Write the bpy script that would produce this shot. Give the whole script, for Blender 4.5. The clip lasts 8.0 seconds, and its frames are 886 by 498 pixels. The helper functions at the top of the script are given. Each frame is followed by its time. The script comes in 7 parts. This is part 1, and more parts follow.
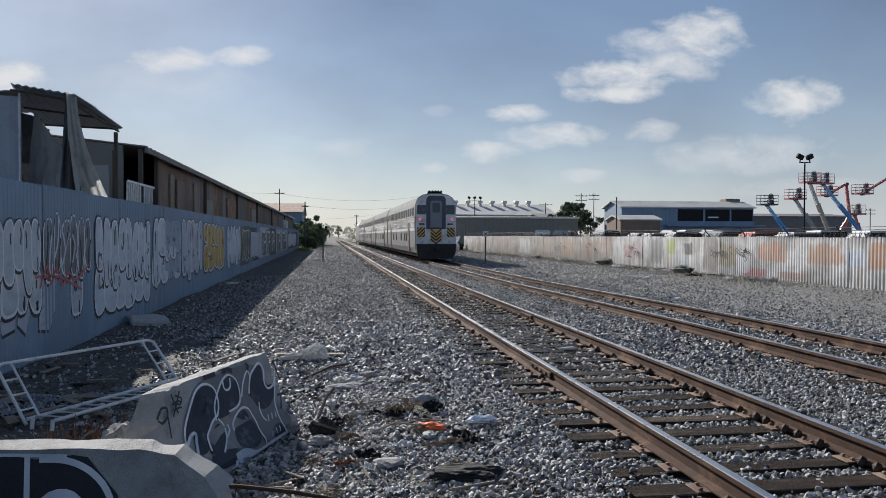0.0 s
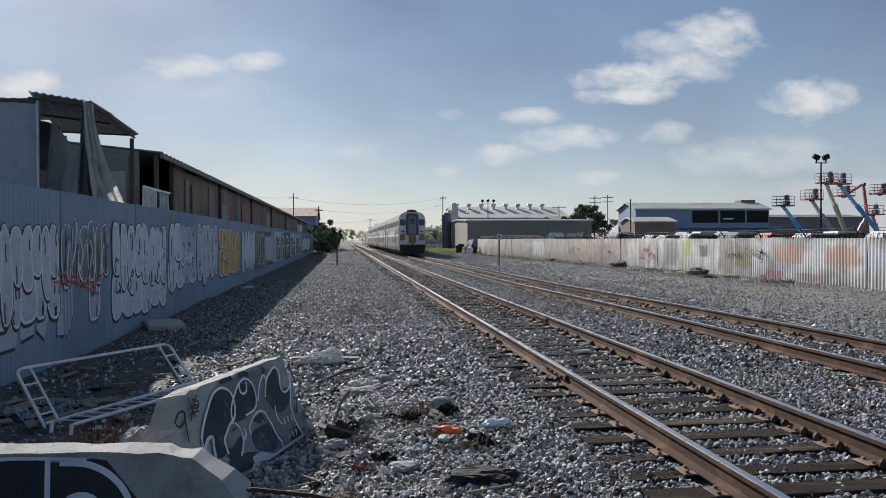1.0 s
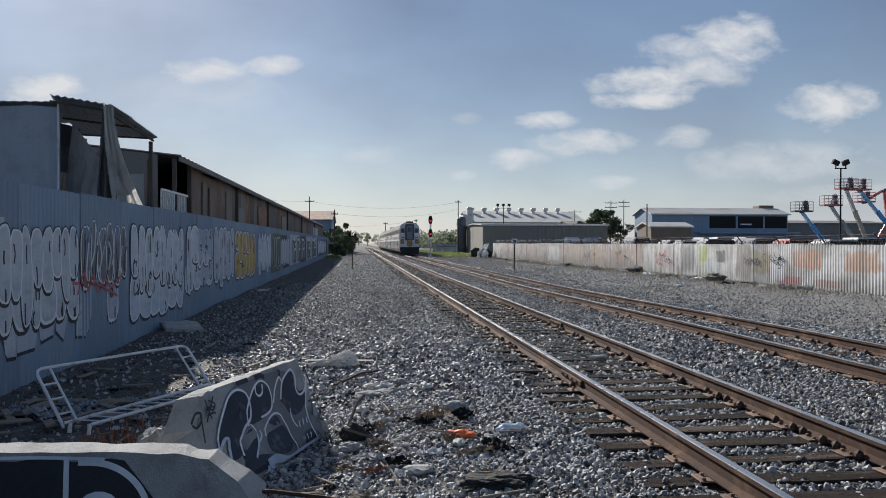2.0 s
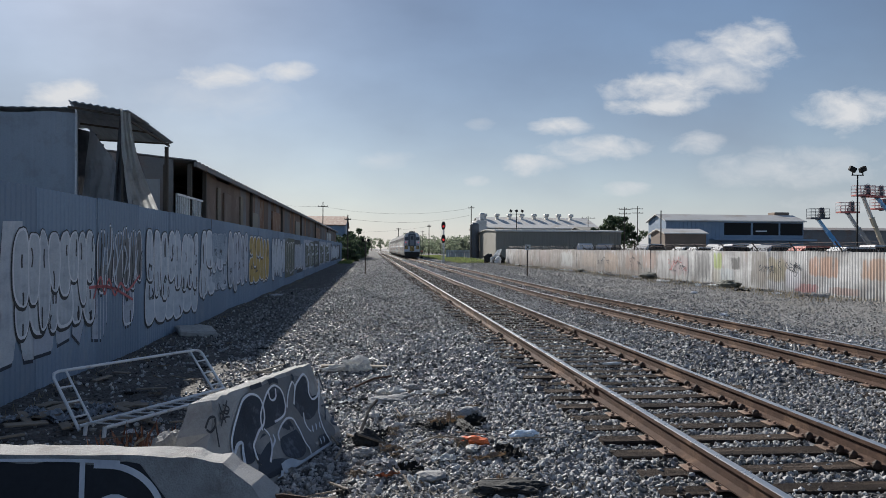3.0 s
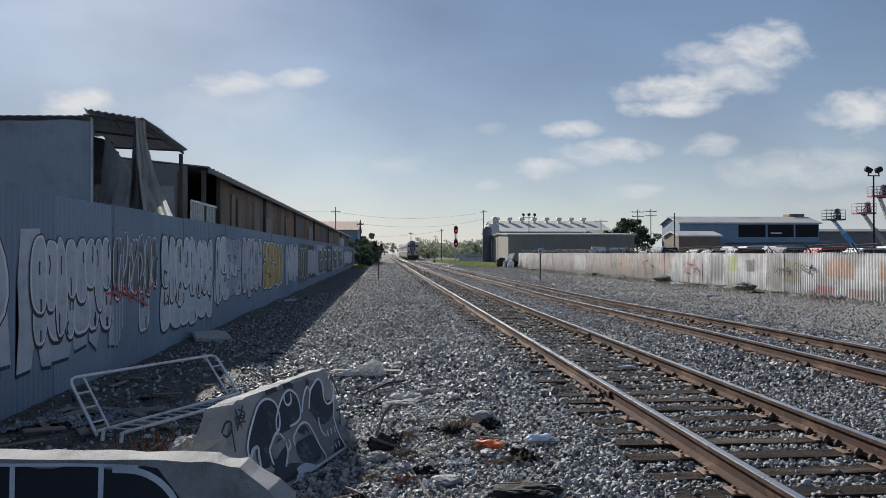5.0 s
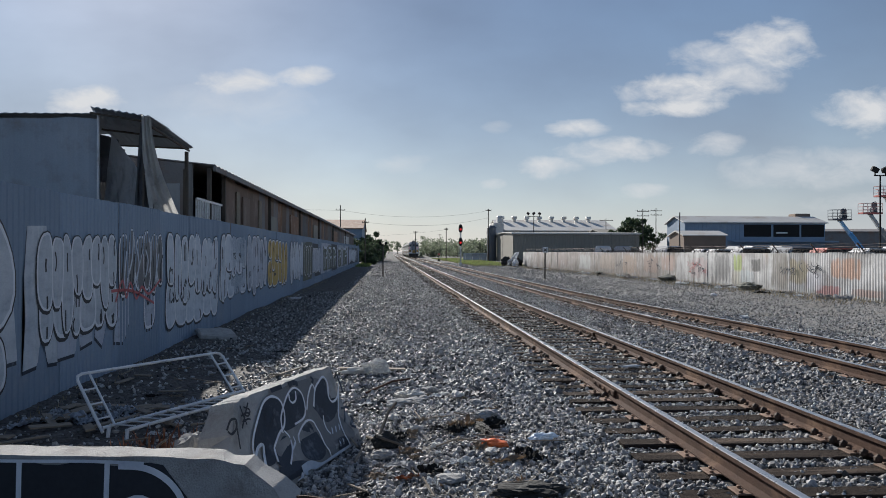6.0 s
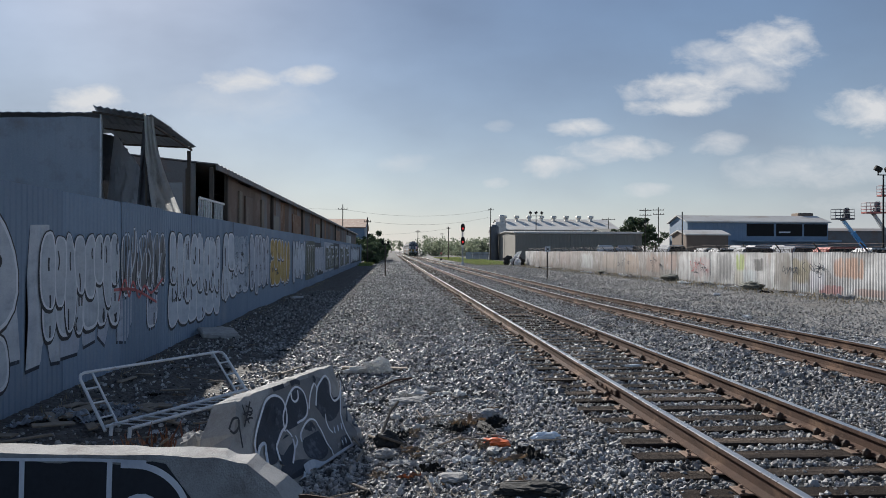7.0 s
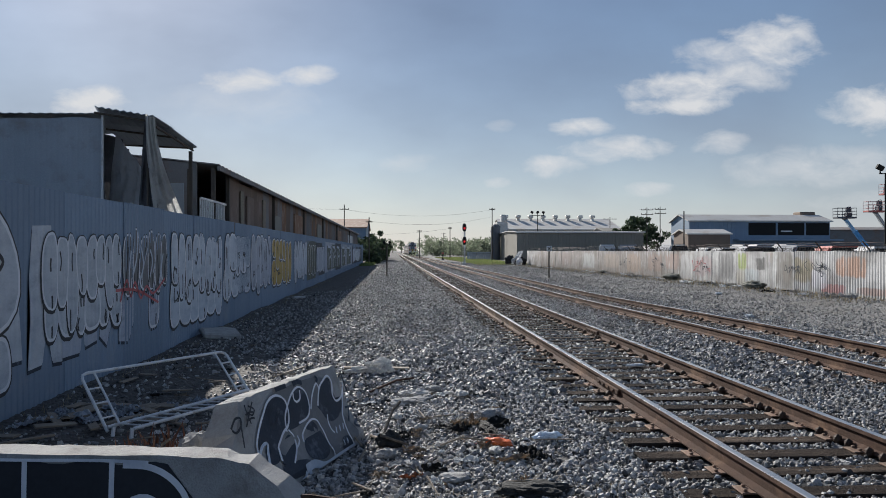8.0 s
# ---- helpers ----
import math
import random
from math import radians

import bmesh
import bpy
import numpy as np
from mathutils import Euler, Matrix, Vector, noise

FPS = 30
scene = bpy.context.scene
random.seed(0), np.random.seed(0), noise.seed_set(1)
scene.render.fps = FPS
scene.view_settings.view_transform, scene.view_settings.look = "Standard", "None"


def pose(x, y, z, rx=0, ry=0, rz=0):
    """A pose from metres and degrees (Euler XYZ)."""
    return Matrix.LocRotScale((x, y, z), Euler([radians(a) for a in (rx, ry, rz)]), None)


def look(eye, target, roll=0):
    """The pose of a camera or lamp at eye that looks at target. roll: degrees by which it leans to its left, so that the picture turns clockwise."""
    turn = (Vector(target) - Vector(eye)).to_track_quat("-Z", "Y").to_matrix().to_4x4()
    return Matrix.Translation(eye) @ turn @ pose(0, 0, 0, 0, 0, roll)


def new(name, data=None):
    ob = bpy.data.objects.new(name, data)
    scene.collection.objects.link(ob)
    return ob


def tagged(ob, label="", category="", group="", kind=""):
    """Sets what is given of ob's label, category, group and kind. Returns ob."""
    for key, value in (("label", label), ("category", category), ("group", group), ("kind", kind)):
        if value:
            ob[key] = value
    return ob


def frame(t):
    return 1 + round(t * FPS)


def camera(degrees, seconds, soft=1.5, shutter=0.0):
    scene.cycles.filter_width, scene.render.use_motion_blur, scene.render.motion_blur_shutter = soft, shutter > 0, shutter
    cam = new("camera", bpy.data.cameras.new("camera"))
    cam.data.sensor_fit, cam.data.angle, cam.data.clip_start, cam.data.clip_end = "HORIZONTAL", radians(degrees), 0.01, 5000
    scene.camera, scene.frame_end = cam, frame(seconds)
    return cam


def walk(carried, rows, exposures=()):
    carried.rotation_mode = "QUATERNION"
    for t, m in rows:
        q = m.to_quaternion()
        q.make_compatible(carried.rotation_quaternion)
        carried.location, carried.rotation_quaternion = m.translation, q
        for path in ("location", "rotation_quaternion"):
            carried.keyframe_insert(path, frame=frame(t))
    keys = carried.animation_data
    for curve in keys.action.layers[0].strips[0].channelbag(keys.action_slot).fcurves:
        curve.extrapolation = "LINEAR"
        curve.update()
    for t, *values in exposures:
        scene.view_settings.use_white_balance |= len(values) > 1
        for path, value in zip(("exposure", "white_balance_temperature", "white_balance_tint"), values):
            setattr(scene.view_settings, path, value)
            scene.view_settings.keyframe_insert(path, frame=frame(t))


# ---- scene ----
# World: y runs along the tracks, x to the side, z up; the rail heads of the near track lie at z = 0.
cam = camera(62.58, 8.0, 0.64)
PATH = [
    (0.0, pose(0.0361, 0.0202, 1.6123, 88.960, -0.072, -8.850)),
    (0.5, pose(0.0322, 0.0212, 1.6120, 89.096, 0.249, -8.318)),
    (1.0, pose(0.0258, 0.0185, 1.6112, 89.224, 0.293, -7.799)),
    (1.5, pose(0.0235, 0.0170, 1.6100, 89.359, 0.165, -7.220)),
    (3.0, pose(0.0119, 0.0103, 1.6120, 89.982, -0.300, -5.601)),
    (3.5, pose(0.0117, 0.0098, 1.6120, 90.181, -0.175, -5.325)),
    (4.0, pose(0.0116, 0.0080, 1.6110, 90.288, -0.024, -5.110)),
    (4.5, pose(0.0077, 0.0020, 1.6110, 90.338, 0.108, -4.852)),
    (6.0, pose(-0.0020, -0.0010, 1.6100, 90.210, -0.095, -4.254)),
    (6.5, pose(-0.0017, -0.0030, 1.6110, 90.154, -0.155, -4.135)),
    (7.0, pose(-0.0010, -0.0024, 1.6110, 90.144, -0.138, -4.076)),
    (7.5, pose(0.0005, -0.0020, 1.6100, 90.128, -0.027, -4.030)),
    (8.0, pose(0.0000, 0.0000, 1.6100, 90.130, 0.000, -3.950)),
]
walk(cam, PATH, [(0.0, 0.41, 6200, 11), (1.5, 0.38, 6200, 11), (8.0, 0.35, 6200, 11)])

# ---- light ----
SUN_SIDE, SUN_UP = 19.5, 26.0  # degrees to the side of the line of the tracks, and above the ground
SUN_FROM = Vector((-math.sin(radians(SUN_SIDE)) * math.cos(radians(SUN_UP)),
                   math.cos(radians(SUN_SIDE)) * math.cos(radians(SUN_UP)), math.sin(radians(SUN_UP))))
sun = new("sun", bpy.data.lights.new("sun", "SUN"))
sun.data.energy, sun.data.angle, sun.data.color = 5.0, radians(0.6), (1.0, 0.94, 0.84)
sun.matrix_world = look(SUN_FROM * 100, (0, 0, 0))

# Clouds: side and height as slopes from the eye, their half widths, and how dense they are.
CLOUDS = [
    (-0.205, 0.230, 0.060, 0.015, 1.0), (-0.115, 0.239, 0.042, 0.012, 0.9),
    (0.540, 0.300, 0.075, 0.030, 1.0), (0.470, 0.278, 0.075, 0.020, 0.75), (0.420, 0.233, 0.100, 0.019, 1.0), (0.500, 0.255, 0.070, 0.022, 0.8),
    (0.405, 0.206, 0.080, 0.011, 0.95), (0.690, 0.211, 0.080, 0.027, 0.9),
    (0.261, 0.174, 0.044, 0.011, 0.8), (0.312, 0.144, 0.082, 0.015, 0.85), (0.220, 0.120, 0.048, 0.012, 0.8),
    (0.462, 0.155, 0.045, 0.014, 0.65), (0.353, 0.088, 0.040, 0.008, 0.6), (0.145, 0.096, 0.020, 0.007, 0.6),
    (0.020, 0.122, 0.040, 0.011, 0.35), (-0.405, 0.200, 0.050, 0.020, 1.15),
    (0.150, 0.174, 0.022, 0.007, 0.3), (0.610, 0.125, 0.150, 0.024, 0.5), (0.70, 0.075, 0.12, 0.012, 0.45), (-0.20, 0.21, 0.10, 0.03, 0.25),
]


def make_world():
    world = bpy.data.worlds.new("sky")
    world.use_nodes = True
    scene.world = world
    nt = world.node_tree
    nd, lk = nt.nodes, nt.links
    nd.clear()

    def math_node(op, a, b=None, clamp=False):
        m = nd.new("ShaderNodeMath")
        m.operation, m.use_clamp = op, clamp
        for i, v in enumerate((a, b)):
            if v is None:
                continue
            if isinstance(v, (int, float)):
                m.inputs[i].default_value = v
            else:
                lk.new(v, m.inputs[i])
        return m.outputs[0]

    sky = nd.new("ShaderNodeTexSky")
    sky.sky_type, sky.sun_disc = "NISHITA", False
    sky.sun_elevation, sky.sun_rotation = radians(SUN_UP), radians(-SUN_SIDE)
    sky.air_density, sky.dust_density, sky.ozone_density = 1.0, 0.26, 1.6
    coord = nd.new("ShaderNodeTexCoord")
    sep = nd.new("ShaderNodeSeparateXYZ")
    lk.new(coord.outputs["Generated"], sep.inputs[0])
    ahead = math_node("MAXIMUM", sep.outputs[1], 0.05)
    u, v = math_node("DIVIDE", sep.outputs[0], ahead), math_node("DIVIDE", sep.outputs[2], ahead)
    flat = nd.new("ShaderNodeCombineXYZ")
    lk.new(u, flat.inputs[0])
    lk.new(math_node("MULTIPLY", v, 2.0), flat.inputs[1])
    streaky = nd.new("ShaderNodeCombineXYZ")
    lk.new(u, streaky.inputs[0])
    lk.new(math_node("MULTIPLY", v, 1.9), streaky.inputs[1])
    puff = nd.new("ShaderNodeTexNoise")
    puff.inputs["Scale"].default_value, puff.inputs["Detail"].default_value, puff.inputs["Roughness"].default_value = 17.0, 10.0, 0.60
    puff.inputs["Distortion"].default_value = 0.35
    lk.new(streaky.outputs[0], puff.inputs["Vector"])
    ragged = math_node("MULTIPLY", math_node("SUBTRACT", puff.outputs[0], 0.5), 2.5)
    total = None
    for cu, cv, su, sv, dense in CLOUDS:
        a = math_node("DIVIDE", math_node("SUBTRACT", u, cu), su * 1.05)
        # a slanting axis: the clouds lean up to the right
        rise = math_node("SUBTRACT", math_node("SUBTRACT", v, cv), math_node("MULTIPLY", math_node("SUBTRACT", u, cu), 0.04))
        b = math_node("DIVIDE", rise, sv * 1.15)
        b = math_node("MAXIMUM", b, math_node("MULTIPLY", b, -0.72))  # tops are crisp, undersides fade
        r = math_node("ADD", math_node("MULTIPLY", a, a), math_node("MULTIPLY", b, b))
        d = math_node("ADD", math_node("SUBTRACT", 0.80, math_node("MULTIPLY", r, 0.80)), ragged)
        inside = math_node("SUBTRACT", 1.7, r, clamp=True)
        d = math_node("MULTIPLY", math_node("MULTIPLY", d, 1.0 * dense, clamp=True), inside)
        total = d if total is None else math_node("MAXIMUM", total, d)
    # thin veil towards the horizon
    veil = math_node("MULTIPLY", math_node("POWER", math_node("SUBTRACT", 1.0, math_node("ABSOLUTE", sep.outputs[2]), clamp=True), 9.0), 0.67)
    # high thin haze that greys the blue
    grey = nd.new("ShaderNodeMix")
    grey.data_type = "RGBA"
    wisp = nd.new("ShaderNodeTexNoise")
    wisp.inputs["Scale"].default_value, wisp.inputs["Detail"].default_value = 2.2, 5.0
    lk.new(flat.outputs[0], wisp.inputs["Vector"])
    lk.new(math_node("MULTIPLY", wisp.outputs[0], 0.95), grey.inputs["Factor"])
    lk.new(sky.outputs[0], grey.inputs["A"])
    grey.inputs["B"].default_value = (1.4, 1.85, 2.8, 1)
    mix = nd.new("ShaderNodeMix")
    mix.data_type = "RGBA"
    lk.new(veil, mix.inputs["Factor"])
    lk.new(grey.outputs["Result"], mix.inputs["A"])
    # the haze is white sunwards and, unseen behind, blued to tint the shade
    hue = nd.new("ShaderNodeMix")
    hue.data_type = "RGBA"
    lk.new(math_node("MULTIPLY", math_node("ADD", sep.outputs[1], 0.6), 1.1, clamp=True), hue.inputs["Factor"])
    hue.inputs["A"].default_value, hue.inputs["B"].default_value = (5.8, 8.8, 13.0, 1), (7.6, 7.75, 7.95, 1)
    lk.new(hue.outputs["Result"], mix.inputs["B"])
    cloud = nd.new("ShaderNodeMix")
    cloud.data_type = "RGBA"
    lk.new(math_node("MULTIPLY", total, 0.92, clamp=True), cloud.inputs["Factor"])
    lk.new(mix.outputs["Result"], cloud.inputs["A"])
    cloud.inputs["B"].default_value = (8.5, 8.4, 8.15, 1)
    back = nd.new("ShaderNodeBackground")
    back.inputs["Strength"].default_value = 0.068
    lk.new(cloud.outputs["Result"], back.inputs["Color"])
    out = nd.new("ShaderNodeOutputWorld")
    lk.new(back.outputs[0], out.inputs["Surface"])


make_world()


# ---- materials ----
def surface(name, a, b, size=0.5, rough=0.8, metal=0.0, bump=0.3, grain=0.02, stain=None, stain_size=1.5, stain_amount=0.5,
            stretch=(1, 1, 1), island=0.0, per_object=0.0, relief=0.01, spec=0.5, world=False, thin=0.0, ribs=0.0):
    """Two colours mixed by coarse and fine noise, a stain with its own shape, relief; sizes in metres."""
    m = bpy.data.materials.new(name)
    m.use_nodes = True
    nt = m.node_tree
    nd, lk = nt.nodes, nt.links
    bsdf = nd["Principled BSDF"]
    geo = nd.new("ShaderNodeTexCoord")
    mp = nd.new("ShaderNodeMapping")
    mp.inputs["Scale"].default_value = stretch
    lk.new(nd.new("ShaderNodeNewGeometry").outputs["Position"] if world else geo.outputs["Object"], mp.inputs["Vector"])

    def tex(scale, detail=5.0, roughness=0.6):
        n = nd.new("ShaderNodeTexNoise")
        n.inputs["Scale"].default_value, n.inputs["Detail"].default_value, n.inputs["Roughness"].default_value = scale, detail, roughness
        lk.new(mp.outputs[0], n.inputs["Vector"])
        return n.outputs[0]

    def ramp(src, lo, hi):
        r = nd.new("ShaderNodeMapRange")
        r.inputs["From Min"].default_value, r.inputs["From Max"].default_value = lo, hi
        lk.new(src, r.inputs["Value"])
        return r.outputs[0]

    def mixed(fac, ca, cb):
        x = nd.new("ShaderNodeMix")
        x.data_type = "RGBA"
        lk.new(fac, x.inputs["Factor"])
        for key, c in (("A", ca), ("B", cb)):
            if isinstance(c, tuple):
                x.inputs[key].default_value = (*c, 1)
            else:
                lk.new(c, x.inputs[key])
        return x.outputs["Result"]

    coarse, fine = tex(1 / size), tex(1 / grain, 3.0)
    both = nd.new("ShaderNodeMath")
    both.operation = "ADD"
    lk.new(ramp(coarse, 0.3, 0.7), both.inputs[0])
    lk.new(ramp(fine, 0.2, 0.8), both.inputs[1])
    half = nd.new("ShaderNodeMath")
    half.operation, half.inputs[1].default_value = "MULTIPLY", 0.5
    lk.new(both.outputs[0], half.inputs[0])
    col = mixed(half.outputs[0], a, b)
    if stain:
        col = mixed(ramp(tex(1 / stain_size, 6.0, 0.7), 0.62 - 0.3 * stain_amount, 0.72), col, stain)
    if island or per_object:
        src = nd.new("ShaderNodeNewGeometry").outputs["Random Per Island"] if island else nd.new("ShaderNodeObjectInfo").outputs["Random"]
        amount = island or per_object
        hsv = nd.new("ShaderNodeHueSaturation")
        r = nd.new("ShaderNodeMapRange")
        r.inputs["To Min"].default_value, r.inputs["To Max"].default_value = 1 - amount, 1 + amount
        lk.new(src, r.inputs["Value"])
        lk.new(r.outputs[0], hsv.inputs["Value"])
        lk.new(col, hsv.inputs["Color"])
        col = hsv.outputs[0]
    lk.new(col, bsdf.inputs["Base Color"])
    rr = nd.new("ShaderNodeMapRange")
    rr.inputs["To Min"].default_value, rr.inputs["To Max"].default_value = max(0.02, rough - 0.1), min(1.0, rough + 0.1)
    lk.new(coarse, rr.inputs["Value"])
    lk.new(rr.outputs[0], bsdf.inputs["Roughness"])
    bsdf.inputs["Metallic"].default_value = metal
    bsdf.inputs["Specular IOR Level"].default_value = spec
    if bump:
        bp = nd.new("ShaderNodeBump")
        bp.inputs["Strength"].default_value, bp.inputs["Distance"].default_value = bump, relief
        lk.new(fine, bp.inputs["Height"])
        lk.new(bp.outputs[0], bsdf.inputs["Normal"])
    if ribs:  # the ribs of the sheet under the paint
        wave, rb = nd.new("ShaderNodeTexWave"), nd.new("ShaderNodeBump")
        wave.bands_direction = "Y"
        wave.inputs["Scale"].default_value = 0.314 / ribs
        lk.new(nd.new("ShaderNodeNewGeometry").outputs["Position"], wave.inputs["Vector"])
        rb.inputs["Strength"].default_value, rb.inputs["Distance"].default_value = 0.9, 0.012
        lk.new(wave.outputs["Fac"], rb.inputs["Height"])
        lk.new(rb.outputs[0], bsdf.inputs["Normal"])
    if thin:  # light shines through thin cloth and leaves
        tr, mx = nd.new("ShaderNodeBsdfTranslucent"), nd.new("ShaderNodeMixShader")
        lk.new(col, tr.inputs["Color"])
        mx.inputs[0].default_value = thin
        lk.new(bsdf.outputs[0], mx.inputs[1])
        lk.new(tr.outputs[0], mx.inputs[2])
        lk.new(mx.outputs[0], nd["Material Output"].inputs["Surface"])
    return m


def glow(name, color, strength):
    m = bpy.data.materials.new(name)
    m.use_nodes = True
    b = m.node_tree.nodes["Principled BSDF"]
    b.inputs["Base Color"].default_value = (*color, 1)
    b.inputs["Emission Color"].default_value = (*color, 1)
    b.inputs["Emission Strength"].default_value = strength
    return m


def gravel():
    """Pebbly ground: trodden dark earth, crushed ballast darkened for gap shade and paler yard gravel, in strips along
    the tracks.
    """
    m = bpy.data.materials.new("gravel_ground")
    m.use_nodes = True
    nt = m.node_tree
    nd, lk = nt.nodes, nt.links
    bsdf = nd["Principled BSDF"]
    coord = nd.new("ShaderNodeTexCoord").outputs["Object"]
    sep = nd.new("ShaderNodeSeparateXYZ")
    lk.new(coord, sep.inputs[0])

    def noise_tex(scale, detail=5.0):
        n = nd.new("ShaderNodeTexNoise")
        n.inputs["Scale"].default_value, n.inputs["Detail"].default_value, n.inputs["Roughness"].default_value = scale, detail, 0.65
        lk.new(coord, n.inputs["Vector"])
        return n.outputs[0]

    def rng(src, a, b, c=0.0, d=1.0):
        r = nd.new("ShaderNodeMapRange")
        for key, v in (("From Min", a), ("From Max", b), ("To Min", c), ("To Max", d)):
            r.inputs[key].default_value = v
        lk.new(src, r.inputs["Value"])
        return r.outputs[0]

    def mixed(fac, a, b):
        x = nd.new("ShaderNodeMix")
        x.data_type = "RGBA"
        lk.new(fac, x.inputs["Factor"])
        for key, c in (("A", a), ("B", b)):
            if isinstance(c, tuple):
                x.inputs[key].default_value = (*c, 1)
            else:
                lk.new(c, x.inputs[key])
        return x.outputs["Result"]

    def add(a, b):
        x = nd.new("ShaderNodeMath")
        x.operation = "ADD"
        lk.new(a, x.inputs[0])
        lk.new(b, x.inputs[1])
        return x.outputs[0]
    wobble = rng(noise_tex(0.7), 0.3, 0.7, -0.9, 0.9)
    side = add(sep.outputs[0], wobble)
    pebble = nd.new("ShaderNodeTexVoronoi")
    pebble.inputs["Scale"].default_value = 19.0
    lk.new(coord, pebble.inputs["Vector"])
    tone = nd.new("ShaderNodeSeparateColor")
    lk.new(pebble.outputs["Color"], tone.inputs[0])
    cell = tone.outputs[0]
    # ballast colour lowered to stand in for shade in the stones' gaps
    ballast = mixed(cell, (0.016, 0.016, 0.017), (0.10, 0.098, 0.096))
    earth = mixed(rng(noise_tex(3.0), 0.35, 0.65), (0.055, 0.05, 0.045), (0.125, 0.112, 0.098))
    earth = mixed(rng(cell, 0.8, 1.0, 0.0, 0.6), earth, (0.22, 0.21, 0.20))
    yard = mixed(cell, (0.13, 0.125, 0.118), (0.36, 0.35, 0.335))
    yard = mixed(rng(noise_tex(0.35), 0.45, 0.65), yard, (0.19, 0.172, 0.148))
    far = mixed(rng(side, -2.0, -1.2), earth, ballast)
    col = mixed(rng(side, 9.6, 11.4), far, yard)
    col = mixed(rng(noise_tex(1.3), 0.3, 0.75, 0.0, 0.35), col, (0.07, 0.065, 0.06))
    lk.new(col, bsdf.inputs["Base Color"])
    bsdf.inputs["Roughness"].default_value = 0.9
    bump = nd.new("ShaderNodeBump")
    bump.inputs["Strength"].default_value, bump.inputs["Distance"].default_value, bump.invert = 1.0, 0.035, True
    lk.new(pebble.outputs["Distance"], bump.inputs["Height"])
    lk.new(bump.outputs[0], bsdf.inputs["Normal"])
    return m


